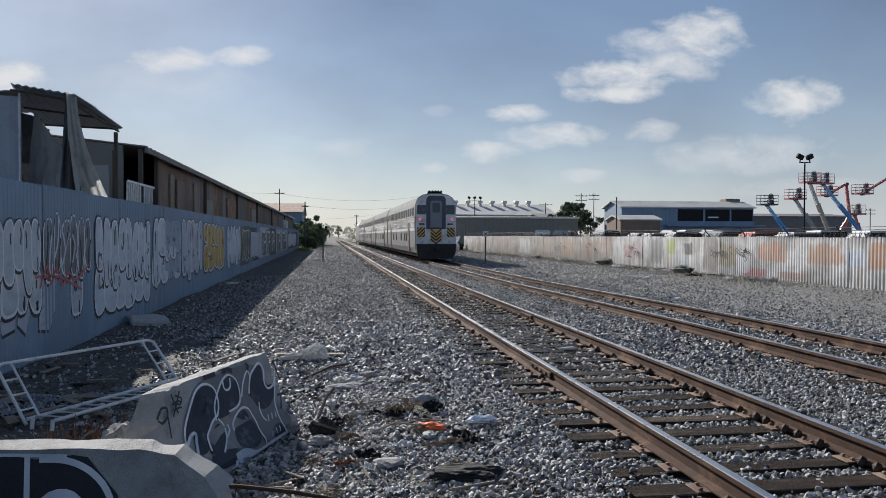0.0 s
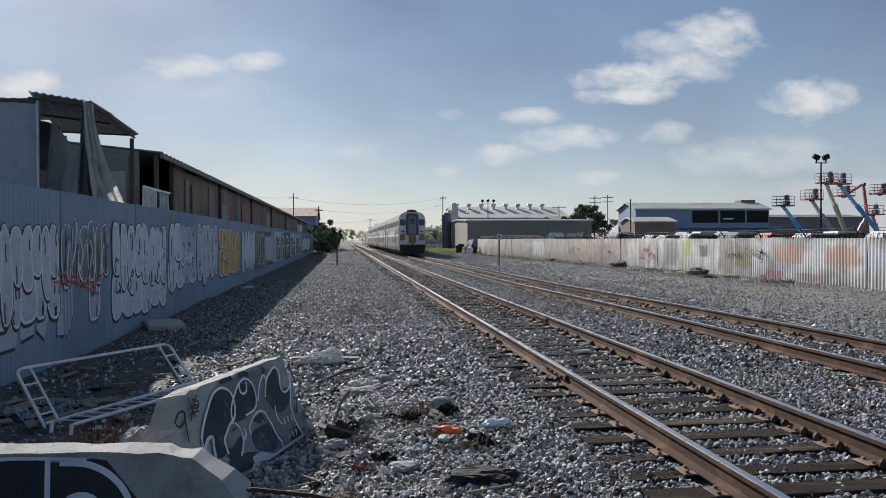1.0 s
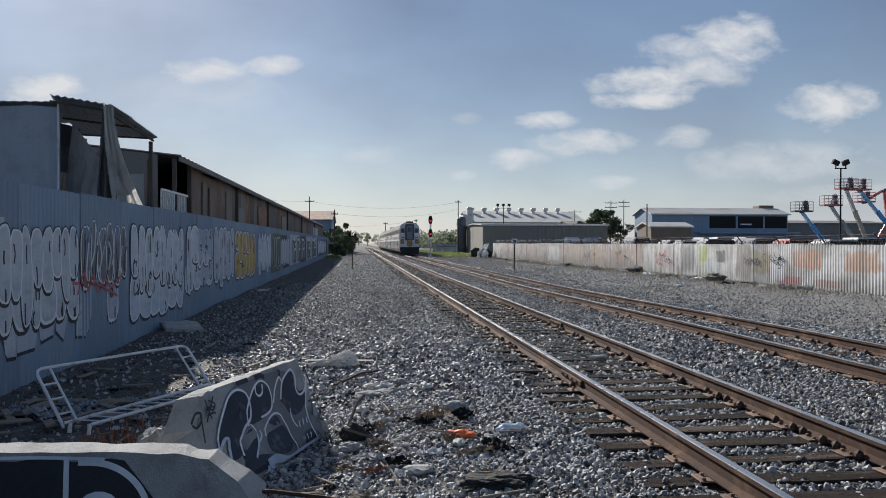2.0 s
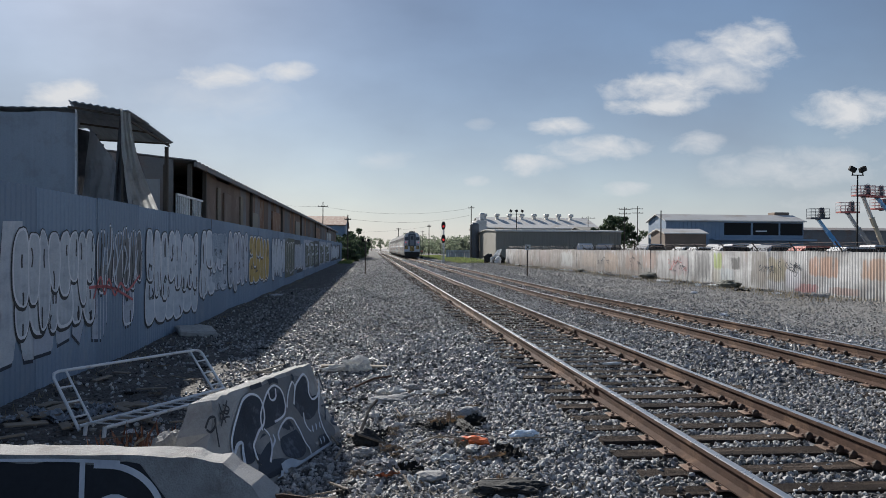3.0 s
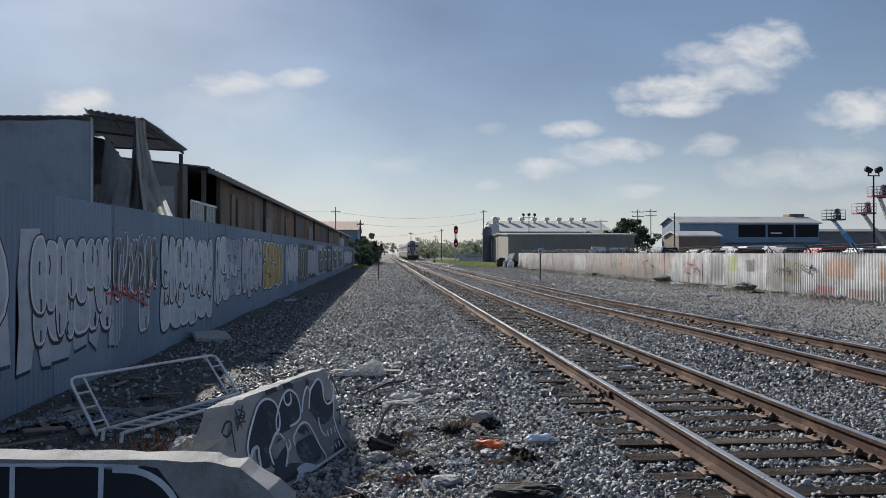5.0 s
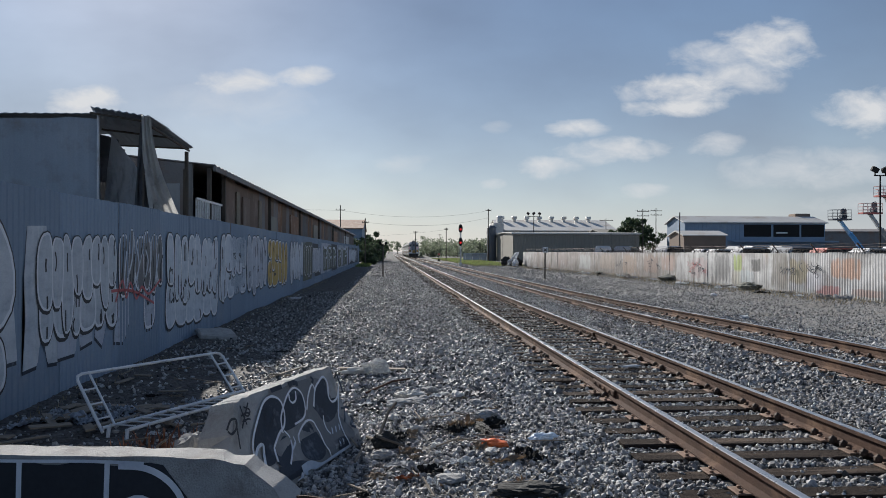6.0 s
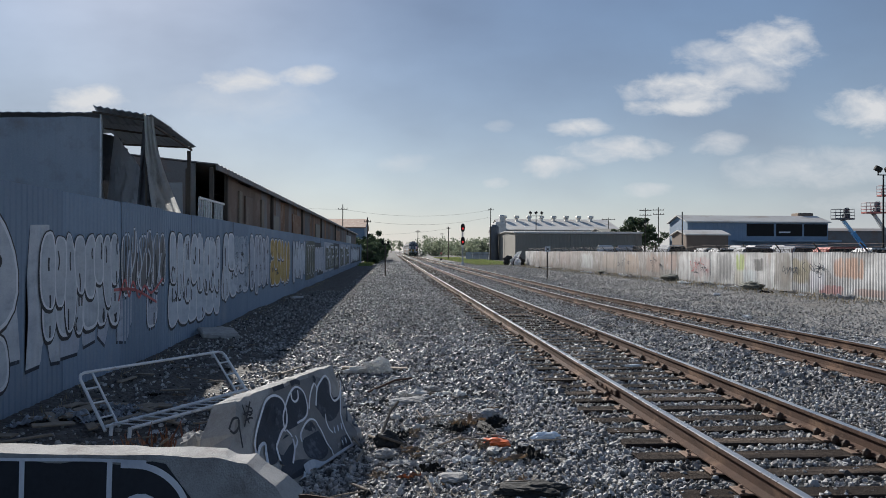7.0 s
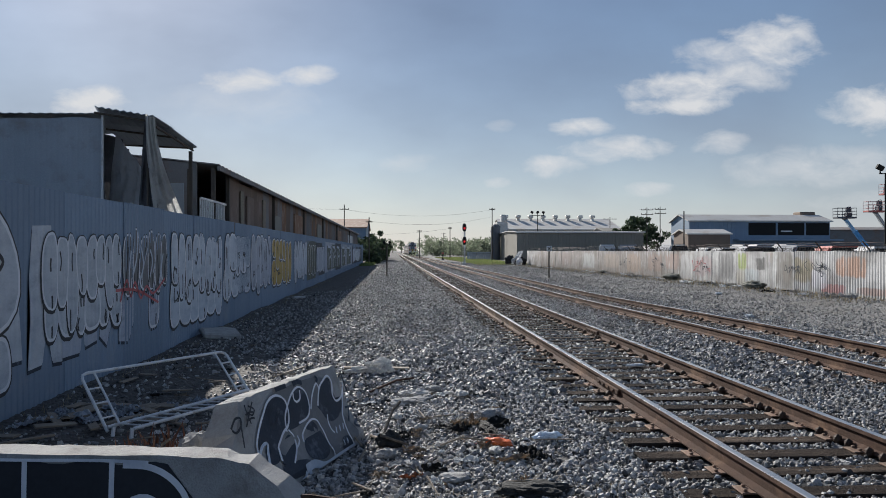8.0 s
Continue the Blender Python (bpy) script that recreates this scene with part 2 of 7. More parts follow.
M = {
    "ground": gravel(),
    "stone": surface("ballast_stone", (0.095, 0.095, 0.096), (0.47, 0.465, 0.455), 0.06, 0.5, 0, 0.6, 0.006, (0.19, 0.155, 0.125), 0.35, 0.35, island=0.93, spec=0.38),
    "pale_stone": surface("pale_rubble", (0.33, 0.32, 0.30), (0.64, 0.62, 0.58), 0.1, 0.8, 0, 0.4, 0.01, island=0.4),
    "yard_stone": surface("pale_yard_stone", (0.20, 0.195, 0.185), (0.44, 0.425, 0.40), 0.1, 0.8, 0, 0.3, 0.01, island=0.5),
    "railtop": surface("polished_rail", (0.56, 0.50, 0.45), (0.78, 0.74, 0.70), 0.6, 0.28, 1.0, 0.05, 0.02),
    "railside": surface("rusty_rail", (0.045, 0.027, 0.020), (0.110, 0.064, 0.046), 0.3, 0.85, 0.0, 0.5, 0.006, (0.23, 0.145, 0.095), 0.8, 0.35, spec=0.2),
    "tie": surface("weathered_tie", (0.018, 0.014, 0.012), (0.068, 0.053, 0.044), 0.25, 0.95, 0, 1.0, 0.010, (0.15, 0.115, 0.09), 0.35, 0.4, spec=0.12, relief=0.02, stretch=(0.25, 2.2, 2.2), per_object=0.3, world=True),
    "plate": surface("rusty_plate", (0.14, 0.085, 0.06), (0.27, 0.18, 0.13), 0.12, 0.8, 0.15, 0.4, 0.006, (0.3, 0.24, 0.19), 0.2, 0.4, per_object=0.25),
    "anchor": surface("dark_iron", (0.035, 0.028, 0.025), (0.10, 0.065, 0.045), 0.05, 0.7, 0.3, 0.3, 0.005, per_object=0.3),
    # the shade's blue and the lens veil are put into this base colour
    "fence_l": surface("shade_blued_painted_sheet", (0.185, 0.25, 0.335), (0.255, 0.325, 0.42), 1.4, 0.66, 0.0, 0.15, 0.05, (0.30, 0.335, 0.39), 1.8, 0.25, per_object=0.08, world=True),
    "concrete": surface("worn_concrete", (0.29, 0.288, 0.28), (0.47, 0.46, 0.445), 0.2, 0.9, 0, 0.9, 0.012, (0.22, 0.205, 0.19), 0.3, 0.5),
    "paint_white": surface("white_spray_paint", (0.66, 0.68, 0.72), (0.82, 0.83, 0.86), 0.5, 0.6, 0, 0.1, 0.03, (0.52, 0.54, 0.60), 0.6, 0.35),
    "paint_black": surface("black_spray_paint", (0.012, 0.013, 0.017), (0.03, 0.032, 0.04), 0.5, 0.6, 0, 0.1, 0.03),
    "paint_grey": surface("grey_blue_spray_paint", (0.28, 0.32, 0.40), (0.40, 0.45, 0.53), 0.5, 0.6, 0, 0.1, 0.03),
    "paint_slate": surface("slate_black_spray_paint", (0.018, 0.024, 0.036), (0.05, 0.062, 0.085), 0.25, 0.6, 0, 0.2, 0.015, (0.15, 0.17, 0.21), 0.2, 0.25, spec=0.25),
    "paint_mid": surface("faded_grey_paint", (0.14, 0.14, 0.145), (0.21, 0.21, 0.215), 0.5, 0.7, 0, 0.1, 0.03, (0.3, 0.29, 0.28), 0.6, 0.3),
    # pale and white fills are blued to stand in for shade on them
    "fill_pale": surface("thin_pale_spray_paint", (0.42, 0.46, 0.51), (0.66, 0.69, 0.73), 0.2, 0.65, 0, 0.1, 0.03, (0.32, 0.36, 0.42), 0.4, 0.55, stretch=(1, 1, 2.5), world=True, ribs=0.14),
    "fill_white": surface("white_fill_spray_paint", (0.46, 0.51, 0.58), (0.72, 0.76, 0.82), 0.2, 0.65, 0, 0.1, 0.03, (0.36, 0.42, 0.50), 0.4, 0.55, stretch=(1, 1, 2.5), world=True, ribs=0.14),
    "fill_blue": surface("blue_grey_fill_spray_paint", (0.36, 0.40, 0.48), (0.52, 0.56, 0.64), 0.3, 0.65, 0, 0.1, 0.03, (0.27, 0.30, 0.36), 0.5, 0.4, stretch=(1, 1, 2.5), world=True, ribs=0.14),
    "fence_blue": surface("pale_blue_fence_paint", (0.32, 0.38, 0.44), (0.42, 0.48, 0.54), 1.0, 0.7, 0, 0.1, 0.05, (0.26, 0.26, 0.27), 1.0, 0.4),
    "paint_yellow": surface("ochre_spray_paint", (0.42, 0.27, 0.05), (0.55, 0.38, 0.10), 0.5, 0.6, 0, 0.1, 0.03),
    "paint_red": surface("red_spray_paint", (0.45, 0.09, 0.10), (0.55, 0.16, 0.17), 0.3, 0.6, 0, 0.1, 0.03),
    # base colour lifted to stand in for lens glare over the left sheds
    "tin_dark": surface("glare_lifted_weathered_tin", (0.15, 0.145, 0.145), (0.26, 0.25, 0.245), 1.2, 0.75, 0.1, 0.3, 0.03, (0.22, 0.13, 0.09), 1.3, 0.4, per_object=0.2, world=True),
    # blue-grey base colour stands in for lens glare over the derelict shed
    "tin_glare": surface("glare_blued_weathered_tin", (0.26, 0.30, 0.345), (0.37, 0.41, 0.46), 1.2, 0.75, 0.0, 0.3, 0.03, (0.22, 0.21, 0.20), 1.3, 0.35, per_object=0.1, world=True),
    "brown_tin": surface("brown_weathered_tin", (0.17, 0.12, 0.09), (0.27, 0.20, 0.16), 0.8, 0.8, 0.1, 0.3, 0.03, (0.32, 0.25, 0.21), 1.0, 0.35, per_object=0.2, world=True),
    "rust": surface("rusty_tin", (0.17, 0.085, 0.05), (0.32, 0.20, 0.13), 0.6, 0.85, 0.1, 0.3, 0.02, (0.4, 0.32, 0.26), 0.9, 0.4, per_object=0.25, world=True),
    "cloth": surface("dirty_tarpaulin", (0.58, 0.58, 0.58), (0.75, 0.75, 0.73), 0.6, 0.85, 0, 0.3, 0.02, (0.42, 0.42, 0.42), 0.5, 0.3, thin=0.45),
    # this dark tone also serves as the pale curtain's shaded side
    "cloth_dark": surface("dirty_shaded_cloth", (0.13, 0.135, 0.145), (0.2, 0.2, 0.21), 0.5, 0.9, 0, 0.3, 0.02, (0.28, 0.28, 0.29), 0.5, 0.3),
    "letter_dark": surface("dark_green_spray_paint", (0.05, 0.065, 0.055), (0.10, 0.12, 0.10), 0.3, 0.65, 0, 0.1, 0.03, (0.30, 0.27, 0.12), 0.5, 0.35, world=True),
    "tarp": surface("grey_plastic_tarpaulin", (0.46, 0.47, 0.49), (0.60, 0.61, 0.63), 0.6, 0.8, 0, 0.3, 0.02, (0.34, 0.34, 0.35), 0.5, 0.4, thin=0.4),
    # dust darkened so that gaps between stones look shaded
    "dust": surface("gap_shaded_dust", (0.045, 0.042, 0.038), (0.15, 0.138, 0.122), 0.35, 0.95, 0, 0.8, 0.012, (0.09, 0.085, 0.08), 0.25, 0.4),
    "soil": surface("dark_soil", (0.10, 0.105, 0.09), (0.20, 0.20, 0.17), 0.3, 0.95, 0, 0.8, 0.03),
    "twig": surface("reddish_twig", (0.22, 0.08, 0.05), (0.35, 0.18, 0.10), 0.2, 0.9, 0, 0, 0.05, island=0.4),
    "galv": surface("galvanised_steel", (0.45, 0.46, 0.48), (0.62, 0.63, 0.65), 0.3, 0.45, 0.6, 0.1, 0.02, (0.35, 0.33, 0.31), 0.4, 0.3),
    "white_metal": surface("white_enamelled_tube", (0.62, 0.63, 0.64), (0.78, 0.79, 0.80), 0.2, 0.45, 0, 0.1, 0.02, (0.35, 0.28, 0.22), 0.25, 0.2),
    "stainless": surface("fluted_stainless", (0.20, 0.20, 0.20), (0.30, 0.295, 0.29), 1.5, 0.5, 0.35, 0.1, 0.05, (0.30, 0.26, 0.22), 2.0, 0.4),
    "cab_paint": surface("grey_cab_paint", (0.62, 0.625, 0.635), (0.76, 0.765, 0.775), 0.8, 0.5, 0, 0.1, 0.03, (0.33, 0.32, 0.31), 0.7, 0.4),
    "cab_dark": surface("dark_blue_cab_paint", (0.045, 0.055, 0.075), (0.08, 0.09, 0.11), 0.8, 0.5, 0, 0.1, 0.03),
    "underframe": surface("sooty_underframe", (0.02, 0.02, 0.02), (0.055, 0.05, 0.045), 0.4, 0.85, 0, 0.3, 0.02),
    # roof faces are a darker grey than the car sides
    "train_roof": surface("darker_grey_roof", (0.15, 0.155, 0.16), (0.24, 0.24, 0.24), 1.5, 0.8, 0, 0.1, 0.05, (0.12, 0.11, 0.10), 2.0, 0.4, spec=0.12),
    "glass": surface("dark_window_glass", (0.012, 0.014, 0.017), (0.025, 0.028, 0.032), 1.0, 0.3, 0, 0, 0.05, spec=0.03),
    "yellow": surface("yellow_paint", (0.60, 0.38, 0.10), (0.68, 0.46, 0.16), 0.4, 0.5, 0, 0.1, 0.03),
    "orange": surface("orange_stripe", (0.50, 0.20, 0.05), (0.58, 0.26, 0.08), 0.4, 0.5, 0, 0.1, 0.03),
    "red_lens": glow("red_tail_light", (0.9, 0.04, 0.07), 1.1),
    "red_signal": glow("red_signal_light", (0.9, 0.03, 0.03), 0.3),
    "black": surface("black_steel", (0.012, 0.012, 0.012), (0.03, 0.03, 0.03), 0.3, 0.7, 0, 0.1, 0.02, spec=0.15),
    "pole": surface("weathered_wood_pole", (0.06, 0.05, 0.042), (0.13, 0.11, 0.09), 0.4, 0.9, 0, 0.3, 0.02, stretch=(3, 3, 0.4)),
    "tan": surface("tan_ribbed_siding", (0.23, 0.215, 0.18), (0.29, 0.27, 0.23), 3.0, 0.7, 0, 0.1, 0.1, (0.2, 0.18, 0.15), 4.0, 0.3),
    "white_wall": surface("whitewashed_tin", (0.50, 0.50, 0.49), (0.64, 0.64, 0.62), 3.0, 0.7, 0, 0.1, 0.1, (0.34, 0.31, 0.28), 3.0, 0.35),
    "roof_pale": surface("pale_metal_roof", (0.55, 0.53, 0.49), (0.68, 0.66, 0.62), 3.0, 0.6, 0.1, 0.1, 0.1, (0.45, 0.38, 0.31), 4.0, 0.3),
    "blue_wall": surface("slate_blue_siding", (0.17, 0.24, 0.33), (0.24, 0.32, 0.42), 3.0, 0.65, 0, 0.1, 0.1, (0.30, 0.36, 0.42), 4.0, 0.3),
    "brown_wall": surface("brown_shed_siding", (0.16, 0.12, 0.09), (0.24, 0.18, 0.14), 1.5, 0.8, 0, 0.1, 0.05),
    "lift_blue": surface("blue_machine_paint", (0.04, 0.22, 0.50), (0.08, 0.30, 0.60), 0.6, 0.45, 0, 0.1, 0.03),
    "lift_red": surface("red_machine_paint", (0.38, 0.085, 0.07), (0.48, 0.15, 0.13), 0.6, 0.45, 0, 0.1, 0.03),
    "lift_pink": surface("faded_red_rail_paint", (0.50, 0.27, 0.25), (0.60, 0.40, 0.38), 0.6, 0.5, 0, 0.1, 0.03),
    "lift_grey": surface("grey_machine_paint", (0.20, 0.21, 0.22), (0.30, 0.31, 0.32), 0.6, 0.5, 0, 0.1, 0.03),
    "lift_grey_pale": surface("pale_grey_machine_paint", (0.34, 0.35, 0.36), (0.45, 0.46, 0.47), 0.6, 0.5, 0, 0.1, 0.03),
    "lift_tan_pale": surface("pale_beige_machine_paint", (0.50, 0.46, 0.40), (0.62, 0.58, 0.52), 0.6, 0.5, 0, 0.1, 0.03),
    "lift_blue_pale": surface("pale_blue_machine_paint", (0.14, 0.36, 0.62), (0.26, 0.48, 0.72), 0.6, 0.45, 0, 0.1, 0.03),
    "lift_red_pale": surface("orange_machine_paint", (0.50, 0.14, 0.06), (0.60, 0.2, 0.1), 0.6, 0.45, 0, 0.1, 0.03),
    "lift_tan": surface("beige_machine_paint", (0.36, 0.31, 0.23), (0.46, 0.40, 0.31), 0.6, 0.5, 0, 0.1, 0.03),
    "leaf": surface("dark_green_leaf", (0.045, 0.07, 0.04), (0.10, 0.135, 0.07), 0.6, 0.7, 0, 0, 0.1, island=0.4, thin=0.35),
    # leaf colour paled to stand in for haze over distant trees
    "leaf_hazed": surface("haze_paled_leaf", (0.15, 0.18, 0.12), (0.24, 0.27, 0.19), 1.5, 0.7, 0, 0, 0.1, island=0.35, thin=0.6),
    "grass": surface("bright_grass", (0.13, 0.18, 0.05), (0.25, 0.29, 0.11), 1.0, 0.8, 0, 0, 0.05, island=0.35, thin=0.5),
    "straw": surface("dry_straw", (0.30, 0.24, 0.14), (0.45, 0.38, 0.25), 0.5, 0.9, 0, 0, 0.05, island=0.4),
    "plastic_white": surface("white_plastic", (0.62, 0.64, 0.66), (0.78, 0.79, 0.8), 0.1, 0.5, 0, 0.2, 0.02, (0.45, 0.44, 0.42), 0.1, 0.3),
    "plastic_dim": surface("grimy_plastic_film", (0.40, 0.44, 0.50), (0.62, 0.66, 0.72), 0.06, 0.4, 0, 0.3, 0.02, (0.12, 0.12, 0.12), 0.08, 0.4),
    "plastic_blue": surface("pale_blue_plastic", (0.60, 0.70, 0.80), (0.78, 0.84, 0.90), 0.1, 0.35, 0, 0.1, 0.02),
    "plastic_orange": surface("orange_plastic", (0.75, 0.13, 0.03), (0.85, 0.2, 0.05), 0.1, 0.4, 0, 0.1, 0.02),
    "cab_glass": surface("dark_cab_glass", (0.03, 0.038, 0.05), (0.06, 0.07, 0.09), 0.6, 0.25, 0, 0, 0.05),
    "cardboard": surface("brown_cardboard", (0.22, 0.165, 0.115), (0.32, 0.25, 0.18), 0.1, 0.9, 0, 0.2, 0.02),
    "rubber": surface("black_rubber", (0.012, 0.012, 0.012), (0.03, 0.03, 0.028), 0.1, 0.85, 0, 0.5, 0.01),
    "wood": surface("grey_board", (0.20, 0.16, 0.12), (0.34, 0.29, 0.23), 0.3, 0.9, 0, 0.4, 0.015, stretch=(1, 4, 4)),
}


# ---- building blocks ----
def box(bm, x0, x1, y0, y1, z0, z1, bevel=0.0, m=None):
    """A box between two corners, its edges bevelled, turned by m."""
    made = bmesh.ops.create_cube(bm, size=1.0)["verts"]
    place = Matrix.Translation(((x0 + x1) / 2, (y0 + y1) / 2, (z0 + z1) / 2)) @ Matrix.Diagonal((abs(x1 - x0), abs(y1 - y0), abs(z1 - z0), 1))
    bmesh.ops.transform(bm, matrix=(m or Matrix()) @ place, verts=made)
    if bevel:
        edges = list({e for v in made for e in v.link_edges})
        bmesh.ops.bevel(bm, geom=edges, offset=bevel, segments=1, affect="EDGES", profile=0.5)
    return bm


def tube(bm, points, radius, sides=8, radius_end=None):
    """A round bar along a line of points, with closed ends."""
    pts = [Vector(p) for p in points]
    rings = []
    for i, p in enumerate(pts):
        along = (pts[min(i + 1, len(pts) - 1)] - pts[max(i - 1, 0)]).normalized()
        side = along.cross(Vector((0, 0, 1)) if abs(along.z) < 0.9 else Vector((1, 0, 0))).normalized()
        up = side.cross(along)
        r = radius if radius_end is None else radius + (radius_end - radius) * i / (len(pts) - 1)
        rings.append([bm.verts.new(p + (side * math.cos(2 * math.pi * k / sides) + up * math.sin(2 * math.pi * k / sides)) * r) for k in range(sides)])
    for a, b in zip(rings, rings[1:]):
        for k in range(sides):
            bm.faces.new((a[k], a[(k + 1) % sides], b[(k + 1) % sides], b[k]))
    bm.faces.new(list(reversed(rings[0])))
    bm.faces.new(rings[-1])
    return bm


def sweep(bm, profile, stations):
    """A closed profile of (side, up) carried along stations (x, y, z) that run along y."""
    rings = [[bm.verts.new((x + a, y, z + b)) for a, b in profile] for x, y, z in stations]
    n = len(profile)
    for a, b in zip(rings, rings[1:]):
        for k in range(n):
            bm.faces.new((a[k], b[k], b[(k + 1) % n], a[(k + 1) % n]))
    bm.faces.new(rings[0])
    bm.faces.new(list(reversed(rings[-1])))
    return bm


def slab(bm, outline, thick, m=None):
    """A flat outline of (a, b) given thickness, standing in the plane a = x, b = z, its front towards -y; turned by m."""
    m = m or Matrix()
    front = [bm.verts.new(m @ Vector((a, 0, b))) for a, b in outline]
    back = [bm.verts.new(m @ Vector((a, thick, b))) for a, b in outline]
    n = len(outline)
    bm.faces.new(front)
    bm.faces.new(list(reversed(back)))
    for k in range(n):
        bm.faces.new((front[k], back[k], back[(k + 1) % n], front[(k + 1) % n]))
    return bm


def mesh_of(name, bm, material, smooth=False):
    me = bpy.data.meshes.new(name)
    bmesh.ops.recalc_face_normals(bm, faces=bm.faces[:])
    bm.to_mesh(me)
    bm.free()
    for mt in (material if isinstance(material, (list, tuple)) else [material]):
        me.materials.append(mt)
    if smooth:
        me.polygons.foreach_set("use_smooth", [True] * len(me.polygons))
    return me


def part(name, bm, material, parent=None, label="", smooth=False):
    ob = new(name, mesh_of(name, bm, material, smooth))
    ob.parent = parent
    if label:
        ob["label"] = label
    return ob


def share(name, data, parent, m, label=""):
    ob = new(name, data)
    ob.parent = parent
    ob.matrix_basis = m
    if label:
        ob["label"] = label
    return ob


def thing(name, label, category, group="", kind="", at=None):
    ob = new(name)
    ob.empty_display_size = 0.2
    if at is not None:
        ob.matrix_basis = at
    return tagged(ob, label, category, group, kind)


def B():
    return bmesh.new()


def numeric_mesh(name, verts, tris, material, smooth=False):
    me = bpy.data.meshes.new(name)
    verts, tris = np.asarray(verts, dtype=np.float32), np.asarray(tris, dtype=np.int32)
    k = tris.shape[1]
    me.vertices.add(len(verts))
    me.vertices.foreach_set("co", verts.ravel())
    me.loops.add(tris.size)
    me.loops.foreach_set("vertex_index", tris.ravel())
    me.polygons.add(len(tris))
    me.polygons.foreach_set("loop_start", np.arange(0, tris.size, k, dtype=np.int32))
    me.polygons.foreach_set("use_smooth", np.full(len(tris), smooth))
    me.update(calc_edges=True)
    me.validate()
    me.materials.append(material)
    return me


# ---- ground ----
def far_track(y):
    """Middle and rail height of the far track, bent out and down ahead to fit the camera's view."""
    s = np.clip((np.asarray(y, dtype=float) - 9.0) / 24.0, 0, 1)
    s = s * s * (3 - 2 * s)
    return 7.20 + 0.55 * s, 0.07 - 0.27 * s


def ground_height(x, y):
    x, y = np.asarray(x, dtype=float), np.asarray(y, dtype=float)
    xc, zc = far_track(y)

    def step(a, b, v):
        s = np.clip((v - a) / (b - a), 0, 1)
        return s * s * (3 - 2 * s)
    bed2 = zc - 0.205
    z = -0.40 + (0.40 - 0.215) * step(-2.2, 1.9, x)
    z = z + (bed2 + 0.215) * step(5.0, 5.9, x)
    z = z + (-0.32 - bed2) * step(xc + 1.6, xc + 3.6, x)
    z = z + 0.14 * step(13.0, 17.0, x) * (1 - step(40, 90, y))
    z = z + 0.03 * np.sin(x * 1.7 + 0.6 * np.sin(y * 0.8)) * np.sin(y * 0.9 + 1.3) * (1 - step(0.8, 2.0, x)) * step(-40, -4, x)
    return z


def make_ground():
    def axis(parts):
        out = []
        for a, b, n in parts:
            out += list(np.linspace(a, b, n, endpoint=False))
        return np.array(out + [parts[-1][1]])
    xs = axis([(-3000, -60, 12), (-60, -6, 24), (-6, 13, 130), (13, 24, 20), (24, 90, 14), (90, 3000, 12)])
    ys = axis([(-3000, -20, 8), (-20, 2, 12), (2, 16, 110), (16, 40, 60), (40, 120, 40), (120, 600, 30), (600, 4500, 12)])
    gx, gy = np.meshgrid(xs, ys)
    gz = ground_height(gx, gy)
    rng = np.random.default_rng(3)
    fine = (np.abs(gx) < 13) & (gy > 1) & (gy < 40)
    gz = gz + np.where(fine, rng.uniform(-0.012, 0.012, gx.shape), 0)
    verts = np.stack([gx, gy, gz], -1).reshape(-1, 3)
    nx, ny = len(xs), len(ys)
    i = (np.arange(ny - 1)[:, None] * nx + np.arange(nx - 1)[None]).ravel()
    quads = np.stack([i, i + 1, i + 1 + nx, i + nx], -1)
    ob = new("ground", numeric_mesh("ground", verts, quads, M["ground"], True))
    tagged(ob, "grey gravel and trodden earth beside the tracks", "ground", kind="structure")


make_ground()


# ---- tracks ----
RAIL = [(-0.07, -0.17), (0.07, -0.17), (0.07, -0.158), (0.012, -0.135), (0.012, -0.05), (0.036, -0.038), (0.036, -0.004), (0.028, 0.0),
        (-0.028, 0.0), (-0.036, -0.004), (-0.036, -0.038), (-0.012, -0.05), (-0.012, -0.135), (-0.07, -0.158)]


TIES = {}


